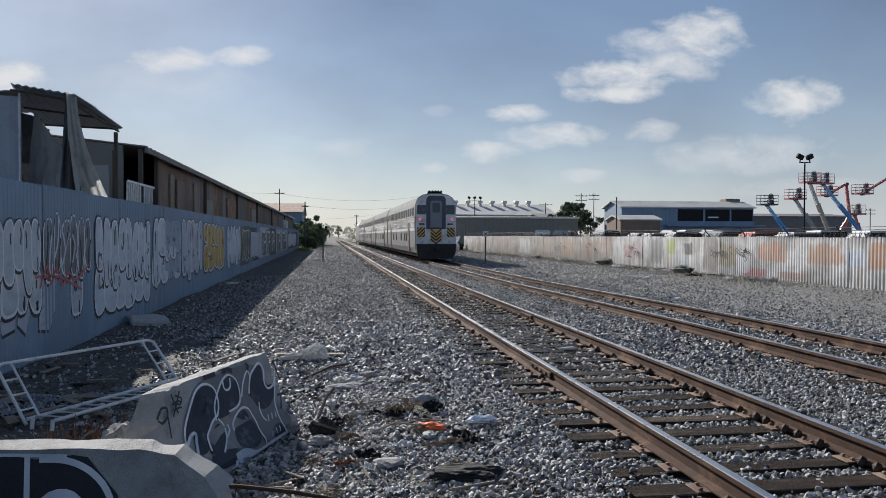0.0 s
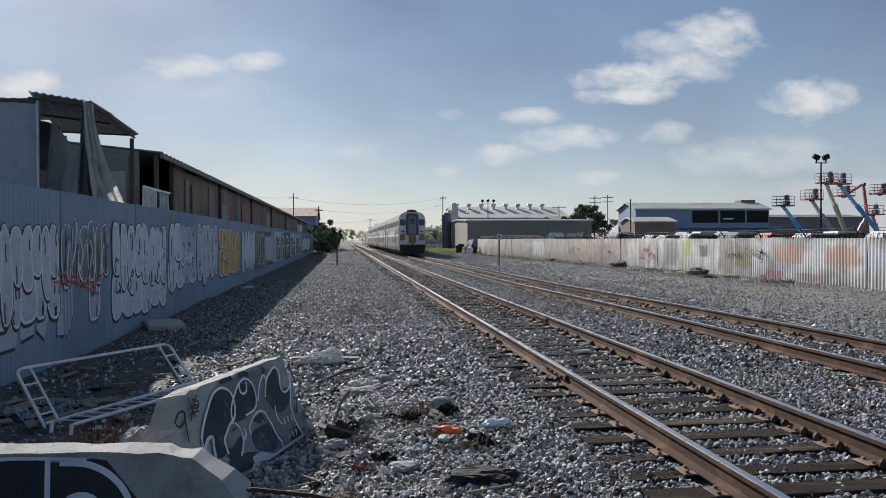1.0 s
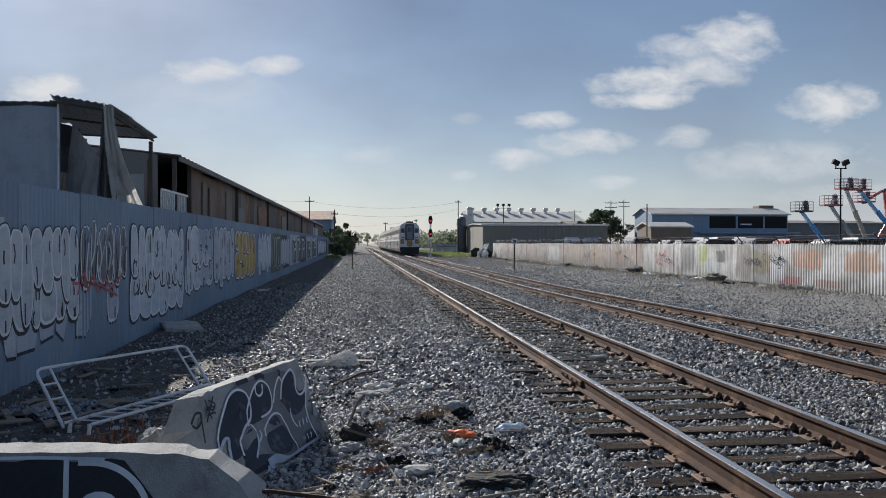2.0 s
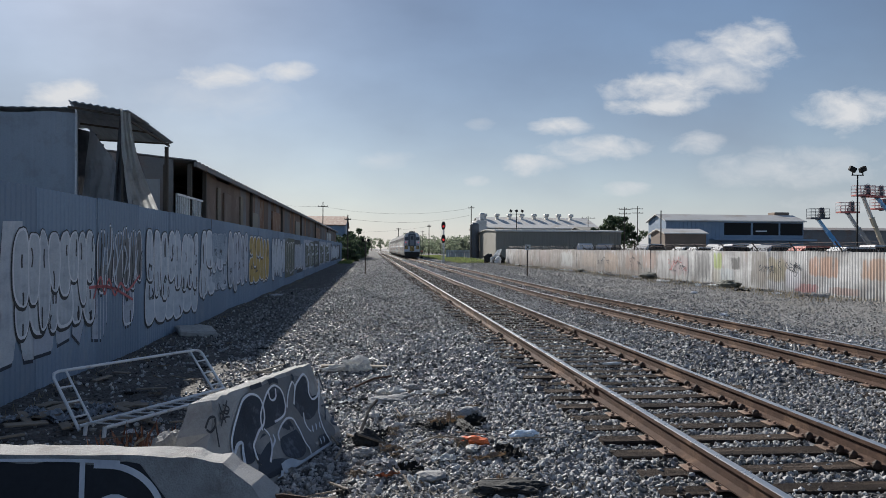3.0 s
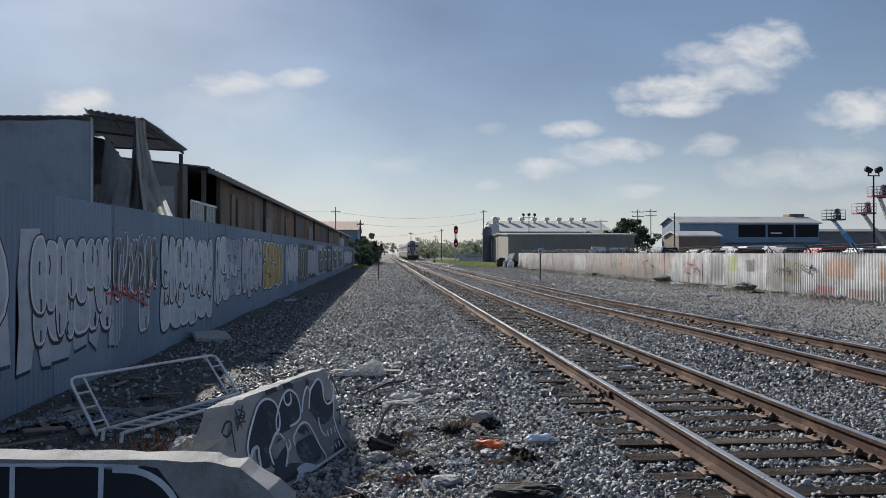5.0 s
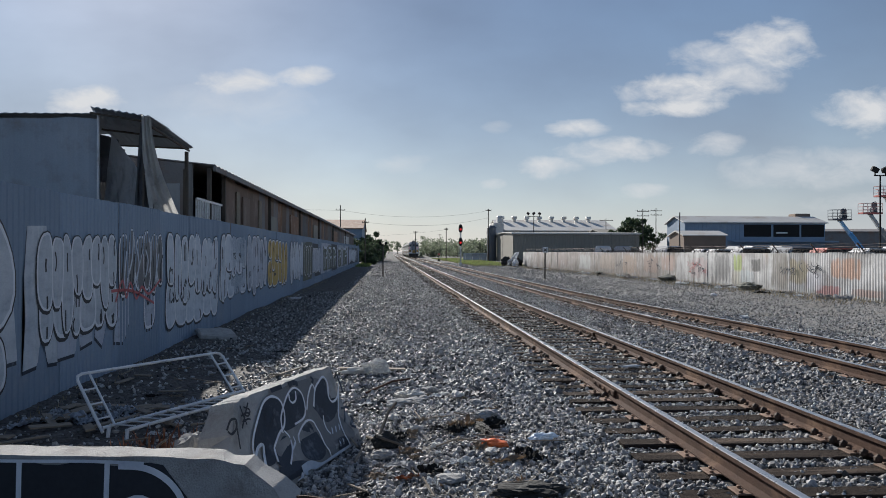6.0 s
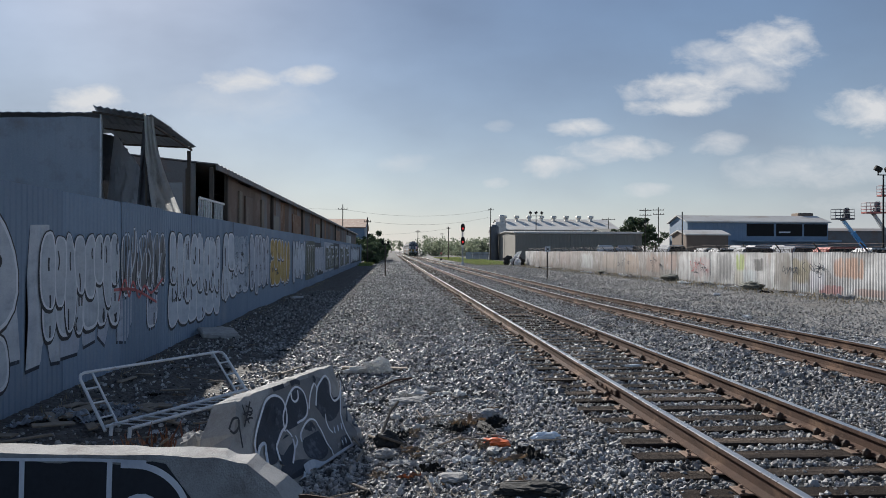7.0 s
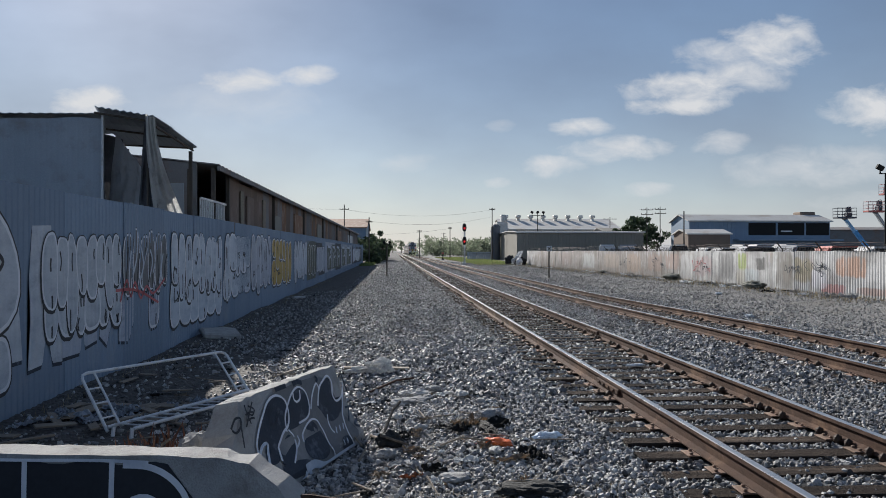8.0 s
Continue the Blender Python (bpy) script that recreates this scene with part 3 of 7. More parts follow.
def make_track(label, path, near_ties, gap, phase, seed):
    rng = random.Random(seed)
    track = thing("railway_track", label, "railway track", "railway tracks")
    ys = [-15.0] + [float(v) for v in np.arange(0, 60, 2.0)] + [60, 80, 120, 200, 400, 700]
    for side in (-1, 1):
        bm = B()
        sweep(bm, RAIL, [(path(y)[0] + side * 0.755, y, path(y)[1]) for y in ys])
        bm.faces.ensure_lookup_table()
        for f in bm.faces:
            mid = f.calc_center_median()
            f.material_index = 1 if mid.z > path(mid.y)[1] - 0.012 and len(f.verts) == 4 else 0
        part("rail", bm, [M["railside"], M["railtop"]], track, "rusty steel rail with a polished head")
    # sleepers with their plates, spikes and anchors
    ties = []
    for k in range(3):
        bm = B()
        box(bm, -1.32, 1.32, -0.112, 0.112, -0.17, 0.0, 0.012)
        for v in bm.verts:
            v.co += Vector((rng.uniform(-0.03, 0.03), rng.uniform(-0.008, 0.008), rng.uniform(-0.006, 0.004)))
        ties.append(mesh_of("sleeper", bm, M["tie"]))
    bm = B()
    box(bm, -0.17, 0.17, -0.095, 0.095, 0.0, 0.014, 0.004)
    for sx, sy in ((-0.1, 0.05), (0.1, -0.05), (0.1, 0.055), (-0.135, -0.06)):
        box(bm, sx - 0.014, sx + 0.014, sy - 0.014, sy + 0.014, 0.014, 0.034, 0.004)
    plate = mesh_of("tie_plate", bm, M["plate"])
    bm = B()
    bmesh.ops.create_icosphere(bm, subdivisions=1, radius=0.045, matrix=Matrix.Diagonal((1.0, 0.75, 1.0, 1)))
    box(bm, -0.02, 0.10, -0.018, 0.018, -0.035, -0.012, 0.004)
    anchor = mesh_of("rail_anchor", bm, M["anchor"])
    y, rest = phase, B()
    TIES[seed] = []
    n = 0
    while y < 260:
        xc, zc = (float(v) for v in path(y))
        dx, turn = rng.uniform(-0.06, 0.06), rng.uniform(-1.2, 1.2)
        top = zc - 0.184
        TIES[seed].append(y)
        if n < near_ties:
            share("sleeper", ties[n % 3], track, pose(xc + dx, y, top + rng.uniform(-0.008, 0.006), 0, rng.uniform(-0.4, 0.4), turn))
        else:
            box(rest, xc - 1.3, xc + 1.3, y - 0.11, y + 0.11, top - 0.06, top)
        if y < 34:
            for side in (-1, 1):
                share("tie_plate", plate, track, pose(xc + side * 0.755, y + rng.uniform(-0.01, 0.01), top + 0.002, 0, 0, 180 * (side > 0) + rng.uniform(-2, 2)))
                if rng.random() < (0.85 if side > 0 else 0.25):
                    for e in (-1, 1):
                        if rng.random() < 0.75:
                            share("rail_anchor", anchor, track, pose(xc + side * 0.755 - 0.085, y + e * 0.145, top + 0.035))
        y += gap * rng.uniform(0.94, 1.06)
        n += 1
    tagged(part("far_sleepers", rest, M["tie"], track), kind="stuff")
    # bolted joints
    bm = B()
    box(bm, -0.05, 0.05, -0.45, 0.45, -0.125, -0.055, 0.01)
    for k in range(4):
        bmesh.ops.create_icosphere(bm, subdivisions=1, radius=0.02, matrix=Matrix.Translation((-0.055, -0.3 + 0.2 * k, -0.09)))
    joint = mesh_of("joint_bar", bm, M["railside"])
    return track, joint


track_near, joint = make_track("single track of rusty rails on dark timber sleepers in grey ballast", lambda y: (3.487, 0.0), 160, 0.475, -14.2, 5)
share("joint_bar", joint, track_near, pose(3.487 - 0.755, 9.0, 0), "bolted rail joint")
share("joint_bar", joint, track_near, pose(3.487 + 0.755, 15.2, 0), "bolted rail joint")
track_far, joint = make_track("second track of rusty rails, its sleepers half buried in ballast", far_track, 170, 0.475, -14.0, 6)


# ---- fences ----
def ribbed_panel(name, width, z0, z1, pitch, depth, material, lean=0.0):
    """A ribbed sheet along y, its face towards +x, real ribs and thickness."""
    bm = B()
    prof, y = [], 0.0
    while y < width - 1e-6:
        for a, d in ((0.0, 0.0), (0.3, 0.0), (0.45, depth), (0.85, depth)):
            if y + a * pitch <= width:
                prof.append((min(width, y + a * pitch), d))
        y += pitch
    prof.append((width, 0.0))
    cols = [[bm.verts.new((d + off + lean * (z - z0), yy, z)) for z in (z0, z1) for off in (0.0, -0.012)] for yy, d in prof]
    for a, b in zip(cols, cols[1:]):
        bm.faces.new((a[0], b[0], b[2], a[2]))
        bm.faces.new((a[3], b[3], b[1], a[1]))
        bm.faces.new((a[2], b[2], b[3], a[3]))
    for c in (cols[0], cols[-1]):
        bm.faces.new((c[0], c[1], c[3], c[2]))
    return mesh_of(name, bm, material)


FENCE_X, FENCE_TOP = -4.60, 2.43


def blob(rng, w, h, n=22):
    """The rounded outline of one painted letter shape."""
    a, b = rng.uniform(0, 6.3), rng.uniform(0, 6.3)
    flat = rng.choice((0.62, 0.7, 0.8))
    pts = []
    for k in range(n):
        t = 2 * math.pi * k / n
        c, s = math.cos(t), math.sin(t)
        r = 1 + 0.04 * math.sin(2 * t + a) + 0.05 * math.sin(3 * t + b)
        pts.append((w / 2 * r * math.copysign(abs(c) ** flat, c), h / 2 * r * math.copysign(abs(s) ** (flat + 0.1), s)))
    return pts


def stroke(bm, pts, width, put, mat=0):
    """A painted line of even width along flat points, laid on a surface by put(a, b)."""
    rows = []
    for i, p in enumerate(pts):
        q, o = pts[min(i + 1, len(pts) - 1)], pts[max(i - 1, 0)]
        d = Vector((q[0] - o[0], q[1] - o[1])).normalized()
        n = Vector((-d.y, d.x)) * width / 2
        rows.append((bm.verts.new(put(p[0] + n.x, p[1] + n.y)), bm.verts.new(put(p[0] - n.x, p[1] - n.y))))
    for a, b in zip(rows, rows[1:]):
        bm.faces.new((a[0], a[1], b[1], b[0])).material_index = mat


def curve_points(ctrl, n=6):
    """A smooth line through flat points."""
    out = []
    for i in range(len(ctrl) - 1):
        p0, p1, p2, p3 = (Vector(ctrl[min(max(j, 0), len(ctrl) - 1)]) for j in (i - 1, i, i + 1, i + 2))
        for k in range(n):
            t = k / n
            out.append(0.5 * (2 * p1 + (p2 - p0) * t + (2 * p0 - 5 * p1 + 4 * p2 - p3) * t * t + (3 * p1 - p0 - 3 * p2 + p3) * t ** 3))
    return [(v[0], v[1]) for v in out + [Vector(ctrl[-1])]]


def make_left_fence():
    fence = thing("fence", "grey painted ribbed sheet-metal fence covered in bubble-letter graffiti", "fence")
    sheet = ribbed_panel("panel", 2.18, -0.45, FENCE_TOP, 0.14, 0.012, M["fence_l"])
    rng = random.Random(11)
    y = -7.0
    while y < 112:
        share("panel", sheet, fence, pose(FENCE_X + rng.uniform(-0.008, 0.008), y, rng.uniform(-0.015, 0.01), 0, rng.uniform(-0.4, 0.4), rng.uniform(-0.15, 0.15)))
        if y < 60:
            bm = B()
            box(bm, FENCE_X - 0.12, FENCE_X - 0.03, y - 0.05, y + 0.05, -0.5, FENCE_TOP - 0.05, 0.008)
            part("post", bm, M["galv"], fence)
        y += 2.2
    # large pale block letters that later pieces were painted over
    for outline, paint in ((((9.55, 0.12), (9.62, 0.75), (9.58, 1.25), (9.66, 1.90), (10.12, 1.92), (10.14, 0.95), (10.42, 0.70), (10.46, 0.10), (10.18, 0.12), (10.02, 0.62), (9.92, 0.14)), "fill_pale"),
                           (((10.50, 0.14), (10.48, 0.80), (11.62, 0.80), (11.66, 0.25), (11.22, 0.20), (11.16, 0.55), (11.08, 0.14)), "fill_blue"),
                           (((8.84, 0.45), (8.88, 0.95), (9.26, 0.96), (9.36, 0.28), (9.12, 0.28)), "fill_pale"),
                           (((12.60, 0.12), (12.70, 0.95), (13.25, 0.95), (13.34, 0.50), (13.02, 0.06)), "fill_blue"),
                           (((11.80, 0.30), (11.86, 0.80), (12.28, 0.86), (12.20, 0.42), (12.04, 0.12)), "fill_blue")):
        cy, cz = sum(p for p, q in outline) / len(outline), sum(q for p, q in outline) / len(outline)
        bm = B()
        for grow, dy, dz, out, index in ((0.03, -0.015, -0.05, 0.0142, 1), (0.03, 0.0, 0.0, 0.0146, 1), (0.0, 0.0, 0.0, 0.0152, 2), (-0.03, 0.0, 0.0, 0.0156, 0)):
            ring = [(p + dy + math.copysign(grow, p - cy), q + dz + math.copysign(grow, q - cz)) for p, q in outline]
            f = bm.faces.new([bm.verts.new((FENCE_X + out, p, q)) for p, q in ring])
            f.material_index = index
        bmesh.ops.triangulate(bm, faces=bm.faces[:])
        part("painted_letter", bm, [M[paint], M["paint_slate"], M["fill_pale"]], fence)
    # bubble letters: from, to along the fence, foot, top, letters above and below, fill, height of the split
    pieces = [(5.4, 7.3, 0.02, 2.02, 2, 0, "fill_pale", 0), (7.6, 9.15, 0.40, 2.12, 1, 0, "fill_pale", 0), (7.9, 9.1, -0.1, 0.55, 0, 2, "fill_pale", 1.0),
              (9.95, 12.65, 0.38, 1.88, 8, 6, "fill_pale", 0.47), (12.8, 15.2, 0.80, 1.98, 6, 0, "paint_mid", 0), (14.1, 14.6, 0.10, 0.95, 0, 1, "fill_blue", 1.0),
              (15.4, 19.9, -0.10, 2.00, 8, 6, "fill_white", 0.49), (20.2, 23.9, 0.22, 2.08, 5, 4, "fill_white", 0.52), (24.1, 27.9, 0.22, 2.16, 5, 0, "fill_blue", 0),
              (28.1, 33.3, 0.20, 2.10, 6, 4, "paint_yellow", 0.55), (34.4, 39.4, 0.15, 2.05, 5, 0, "fill_white", 0), (40.0, 44.0, 0.2, 2.0, 4, 0, "letter_dark", 0), (44.6, 49.4, 0.2, 1.9, 4, 0, "fill_blue", 0),
              (65.0, 80.0, 0.2, 1.9, 6, 0, "fill_blue", 0), (84.0, 104.0, 0.2, 1.9, 6, 0, "fill_white", 0)]
    for order, (a, b, low, top, above, below, paint, part_at) in enumerate(pieces):
        tall = top - low
        for row, count in ((1, below), (0, above)):
            step = (b - a) / max(1, count)
            for k in range(count):
                uneven = rng.uniform(0.75, 1.22)
                w = step * uneven * 1.12
                yc = a + step * (k + 0.5) + rng.uniform(-0.06, 0.06) * step
                if row:
                    h, zc = tall * part_at * rng.uniform(0.98, 1.10), 0
                    zc = low + h / 2 + rng.uniform(0.0, 0.10) * tall * part_at
                elif part_at:
                    h = tall * (0.97 if rng.random() < 0.2 else (1 - part_at) * rng.uniform(0.92, 1.42))
                    zc = top - h / 2 - rng.uniform(0, 0.07)
                else:
                    h = tall * rng.uniform(0.88, 1.0)
                    zc = top - h / 2 - rng.uniform(0, 0.08)
                shape, tilt, lean = blob(rng, w, h), rng.uniform(-0.05, 0.05), rng.uniform(-0.22, 0.22)
                base = FENCE_X + 0.0175 + 0.0011 * (k % 2) + 0.0003 * (order % 4) + (0.005 if row == 0 else 0.0)

                def put(p, q, out):
                    return Vector((base + out, yc + p * (1 + lean * q / h) + tilt * q, zc + q))
                bm = B()
                edge = min(0.036, 0.06 * w)
                for grow, dy, dz, out, index in ((edge * 0.7, -0.02, -0.035, 0.0, 1), (edge * 1.0, 0.0, 0.0, 0.0006, 1), (edge * 0.2, 0.0, 0.0, 0.0024, 2), (-edge * 1.25, 0.0, 0.0, 0.0032, 0)):
                    sy, sz = 1 + 2 * grow / w, 1 + 2 * grow / h
                    bm.faces.new([bm.verts.new(put(p * sy + dy, q * sz + dz, out)) for p, q in shape]).material_index = index
                for _ in range(rng.choice((1, 1, 2, 2, 3))):  # dark cuts between the bars of a letter
                    px, q0 = rng.uniform(-0.25, 0.25) * w, rng.choice((-0.46, 0.12, 0.0)) * h
                    q1 = q0 + rng.uniform(0.14, 0.34) * h
                    bow = rng.uniform(-0.10, 0.10) * w
                    stroke(bm, curve_points([(px, q0), (px + bow, (q0 + q1) / 2), (px - bow * 0.5, q1)]), min(0.06, 0.10 * w), lambda p, q: put(p, q, 0.0042), 1)
                if 15 < a < 30 and rng.random() < 0.45:  # small tags inside the fill
                    cp, cq = rng.uniform(-0.1, 0.1) * w, rng.uniform(-0.25, 0.25) * h
                    for _ in range(3):
                        stroke(bm, curve_points([(cp + rng.uniform(-0.2, 0.2) * w, cq + rng.uniform(-0.09, 0.09) * h) for _ in range(3)]), 0.035, lambda p, q: put(p, q, 0.0050), 1)
                part("painted_letter", bm, [M[paint], M["paint_black"], M["paint_white"]], fence)
    # white and dark slashes over the grey letters
    for k in range(13):
        bm = B()
        y0, z0 = 12.85 + 0.18 * k, rng.uniform(0.85, 1.2)
        line = curve_points([(y0, z0), (y0 + rng.uniform(-0.1, 0.2), z0 + 0.3), (y0 + rng.uniform(0.0, 0.25), z0 + rng.uniform(0.5, 0.8))])
        stroke(bm, line, rng.uniform(0.03, 0.06), lambda p, q: Vector((FENCE_X + 0.0305 + 0.0004 * (k % 3), p, q)))
        part("painted_stroke", bm, M["fill_white" if k % 3 else "paint_black"], fence)
    # painted grounds of the farther pieces
    for a, b, z0, z1, paint in ((39.6, 44.3, 0.0, 2.15, "letter_dark"), (44.4, 49.6, 0.05, 2.1, "paint_slate"), (49.8, 58.0, 0.1, 2.2, "fill_blue"), (58.2, 65.0, 0.05, 2.2, "paint_slate"),
                                (65.4, 83.0, 0.1, 2.2, "paint_grey"), (83.4, 108.0, 0.1, 2.1, "paint_slate")):
        bm = B()
        box(bm, FENCE_X + 0.008, FENCE_X + 0.0165, a, b, z0, z1)
        part("painted_patch", bm, M[paint], fence)
    # block letters outlined in white on a dark ground
    for a, b in ((51.5, 55.0), (55.6, 59.0), (59.8, 63.5), (66.0, 71.0), (73.0, 80.0)):
        bm = B()
        box(bm, FENCE_X + 0.030, FENCE_X + 0.034, a, b, 0.25, 2.0 + rng.uniform(-0.1, 0.1))
        part("painted_patch", bm, M["letter_dark"], fence)
        w = b - a
        for line in ([(a + 0.1 * w, 0.3), (a + 0.12 * w, 1.9), (a + 0.8 * w, 1.85)], [(a + 0.45 * w, 0.4), (a + 0.5 * w, 1.1), (a + 0.9 * w, 1.2), (a + 0.88 * w, 0.4)], [(a + 0.3 * w, 0.35), (a + 0.33 * w, 1.5)], [(a + 0.62 * w, 1.95), (a + 0.7 * w, 1.4), (a + 0.95 * w, 1.7)]):
            bm = B()
            stroke(bm, line, 0.2, lambda p, q: Vector((FENCE_X + 0.038, p, q)))
            part("painted_outline", bm, M["fill_white"], fence)
    # red tag across the darker letters
    bm = B()
    for line in ([(12.6, 0.75), (12.9, 1.1), (13.1, 0.8), (13.3, 1.05), (13.6, 0.75), (13.9, 0.95), (14.3, 0.8), (15.0, 1.05)], [(12.4, 0.95), (13.4, 0.9), (14.6, 0.6)]):
        stroke(bm, curve_points(line), 0.05, lambda p, q: Vector((FENCE_X + 0.0335, p, q)))
    part("painted_tag", bm, M["paint_red"], fence)


make_left_fence()

YARD_X, YARD_TOP = 18.0, 1.60
# Sprayed and rusted patches of the yard fence: middle along it, height, half length, half height, colour, strength
YARD_PATCHES = [
    (68.0, 0.5, 26.0, 1.4, (0.17, 0.14, 0.12), 0.64),
    (21.4, 0.95, 0.7, 0.45, (0.35, 0.22, 0.15), 0.81), (22.7, 0.85, 0.55, 0.35, (0.40, 0.44, 0.51), 0.81), (24.2, 0.95, 1.0, 0.38, (0.37, 0.24, 0.17), 0.77),
    (27.5, 0.98, 0.95, 0.42, (0.39, 0.24, 0.17), 0.81), (28.7, 0.05, 0.8, 0.2, (0.34, 0.15, 0.15), 0.72), (26.2, 0.05, 0.9, 0.15, (0.32, 0.19, 0.15), 0.55),
    (30.9, 0.75, 0.75, 0.55, (0.24, 0.21, 0.13), 0.72), (32.4, 0.8, 0.8, 0.9, (0.15, 0.14, 0.12), 0.68), (29.6, 0.4, 0.6, 0.4, (0.48, 0.48, 0.51), 0.72),
    (34.6, 0.97, 0.5, 0.31, (0.08, 0.08, 0.08), 0.81), (35.6, 0.3, 0.8, 0.4, (0.39, 0.44, 0.46), 0.64), (36.5, 1.05, 0.42, 0.45, (0.29, 0.35, 0.11), 0.81), (36.6, 0.3, 0.5, 0.4, (0.41, 0.39, 0.33), 0.64),
    (38.3, 0.8, 0.95, 0.75, (0.17, 0.17, 0.17), 0.77), (41.2, 0.7, 1.2, 0.6, (0.39, 0.32, 0.32), 0.64), (43.6, 0.6, 1.0, 0.8, (0.47, 0.47, 0.47), 0.64), (45.9, 0.9, 1.1, 0.5, (0.32, 0.24, 0.21), 0.72),
    (49.0, 0.8, 1.4, 0.6, (0.28, 0.21, 0.18), 0.64), (53.5, 0.7, 1.6, 0.7, (0.32, 0.25, 0.20), 0.64), (59.0, 0.8, 2.0, 0.6, (0.31, 0.26, 0.22), 0.64), (66.0, 0.7, 2.2, 0.7, (0.42, 0.44, 0.44), 0.64), (75.0, 0.8, 3.0, 0.6, (0.25, 0.21, 0.20), 0.64),
]


def patched_sheet():
    """Bare grey sheet with vertical streaks of dirt, and soft-edged sprayed and rusted patches."""
    m = bpy.data.materials.new("patched_grey_sheet")
    m.use_nodes = True
    nd, lk = m.node_tree.nodes, m.node_tree.links
    bsdf = nd["Principled BSDF"]
    where = nd.new("ShaderNodeNewGeometry").outputs["Position"]
    sep = nd.new("ShaderNodeSeparateXYZ")
    lk.new(where, sep.inputs[0])

    def calc(op, a, b, clamp=False):
        x = nd.new("ShaderNodeMath")
        x.operation, x.use_clamp = op, clamp
        for i, v in enumerate((a, b)):
            if isinstance(v, (int, float)):
                x.inputs[i].default_value = v
            else:
                lk.new(v, x.inputs[i])
        return x.outputs[0]

    def mixed(fac, a, b):
        x = nd.new("ShaderNodeMix")
        x.data_type = "RGBA"
        lk.new(fac, x.inputs["Factor"])
        for key, c in (("A", a), ("B", b)):
            if isinstance(c, tuple):
                x.inputs[key].default_value = (*c, 1)
            else:
                lk.new(c, x.inputs[key])
        return x.outputs["Result"]

    def cloudy(scale, stretch, detail=5.0):
        mp, n = nd.new("ShaderNodeMapping"), nd.new("ShaderNodeTexNoise")
        mp.inputs["Scale"].default_value = stretch
        lk.new(where, mp.inputs["Vector"])
        n.inputs["Scale"].default_value, n.inputs["Detail"].default_value, n.inputs["Roughness"].default_value = scale, detail, 0.62
        lk.new(mp.outputs[0], n.inputs["Vector"])
        return n.outputs[0]
    wide, streaks, grime = cloudy(0.5, (1, 1, 1.6)), cloudy(2.4, (1, 1, 0.22)), cloudy(3.4, (1, 1, 0.30))
    col = mixed(calc("MULTIPLY", calc("SUBTRACT", wide, 0.3), 2.5, True), (0.23, 0.227, 0.222), (0.54, 0.54, 0.535))
    tint = cloudy(0.9, (1, 1, 0.7))
    col = mixed(calc("MULTIPLY", calc("SUBTRACT", tint, 0.56), 4.0, True), col, (0.33, 0.23, 0.175))
    col = mixed(calc("MULTIPLY", calc("SUBTRACT", 0.42, tint), 4.0, True), col, (0.42, 0.455, 0.48))
    warp = calc("MULTIPLY", calc("SUBTRACT", grime, 0.5), 5.0)
    for y, z, hy, hz, colour, strength in YARD_PATCHES:
        a = calc("POWER", calc("ABSOLUTE", calc("DIVIDE", calc("SUBTRACT", sep.outputs[1], y), hy), 0), 5.0)
        b = calc("POWER", calc("ABSOLUTE", calc("DIVIDE", calc("SUBTRACT", sep.outputs[2], z), hz), 0), 5.0)
        near = calc("SUBTRACT", calc("ADD", 1.25, warp), calc("ADD", a, b), True)
        col = mixed(calc("MULTIPLY", near, strength), col, colour)
    col = mixed(calc("MULTIPLY", calc("SUBTRACT", streaks, 0.50), 3.0, True), col, (0.14, 0.125, 0.11))
    lk.new(col, bsdf.inputs["Base Color"])
    bsdf.inputs["Roughness"].default_value, bsdf.inputs["Specular IOR Level"].default_value = 0.85, 0.12
    return m


SHEET = patched_sheet()


def corrugated_panel(name, width, z0, z1, pitch, depth, material):
    """A sheet along y with round corrugations, its face towards +x."""
    bm = B()
    n = round(width / pitch) * 6
    cols = []
    for k in range(n + 1):
        d = depth * 0.5 * (1 - math.cos(2 * math.pi * k / 6))
        cols.append([bm.verts.new((d + off, width * k / n, z)) for z in (z0, z1) for off in (0.0, -0.010)])
    for a, b in zip(cols, cols[1:]):
        bm.faces.new((a[0], b[0], b[2], a[2]))
        bm.faces.new((a[3], b[3], b[1], a[1]))
        bm.faces.new((a[2], b[2], b[3], a[3]))
    for c in (cols[0], cols[-1]):
        bm.faces.new((c[0], c[1], c[3], c[2]))
    return mesh_of(name, bm, material, True)


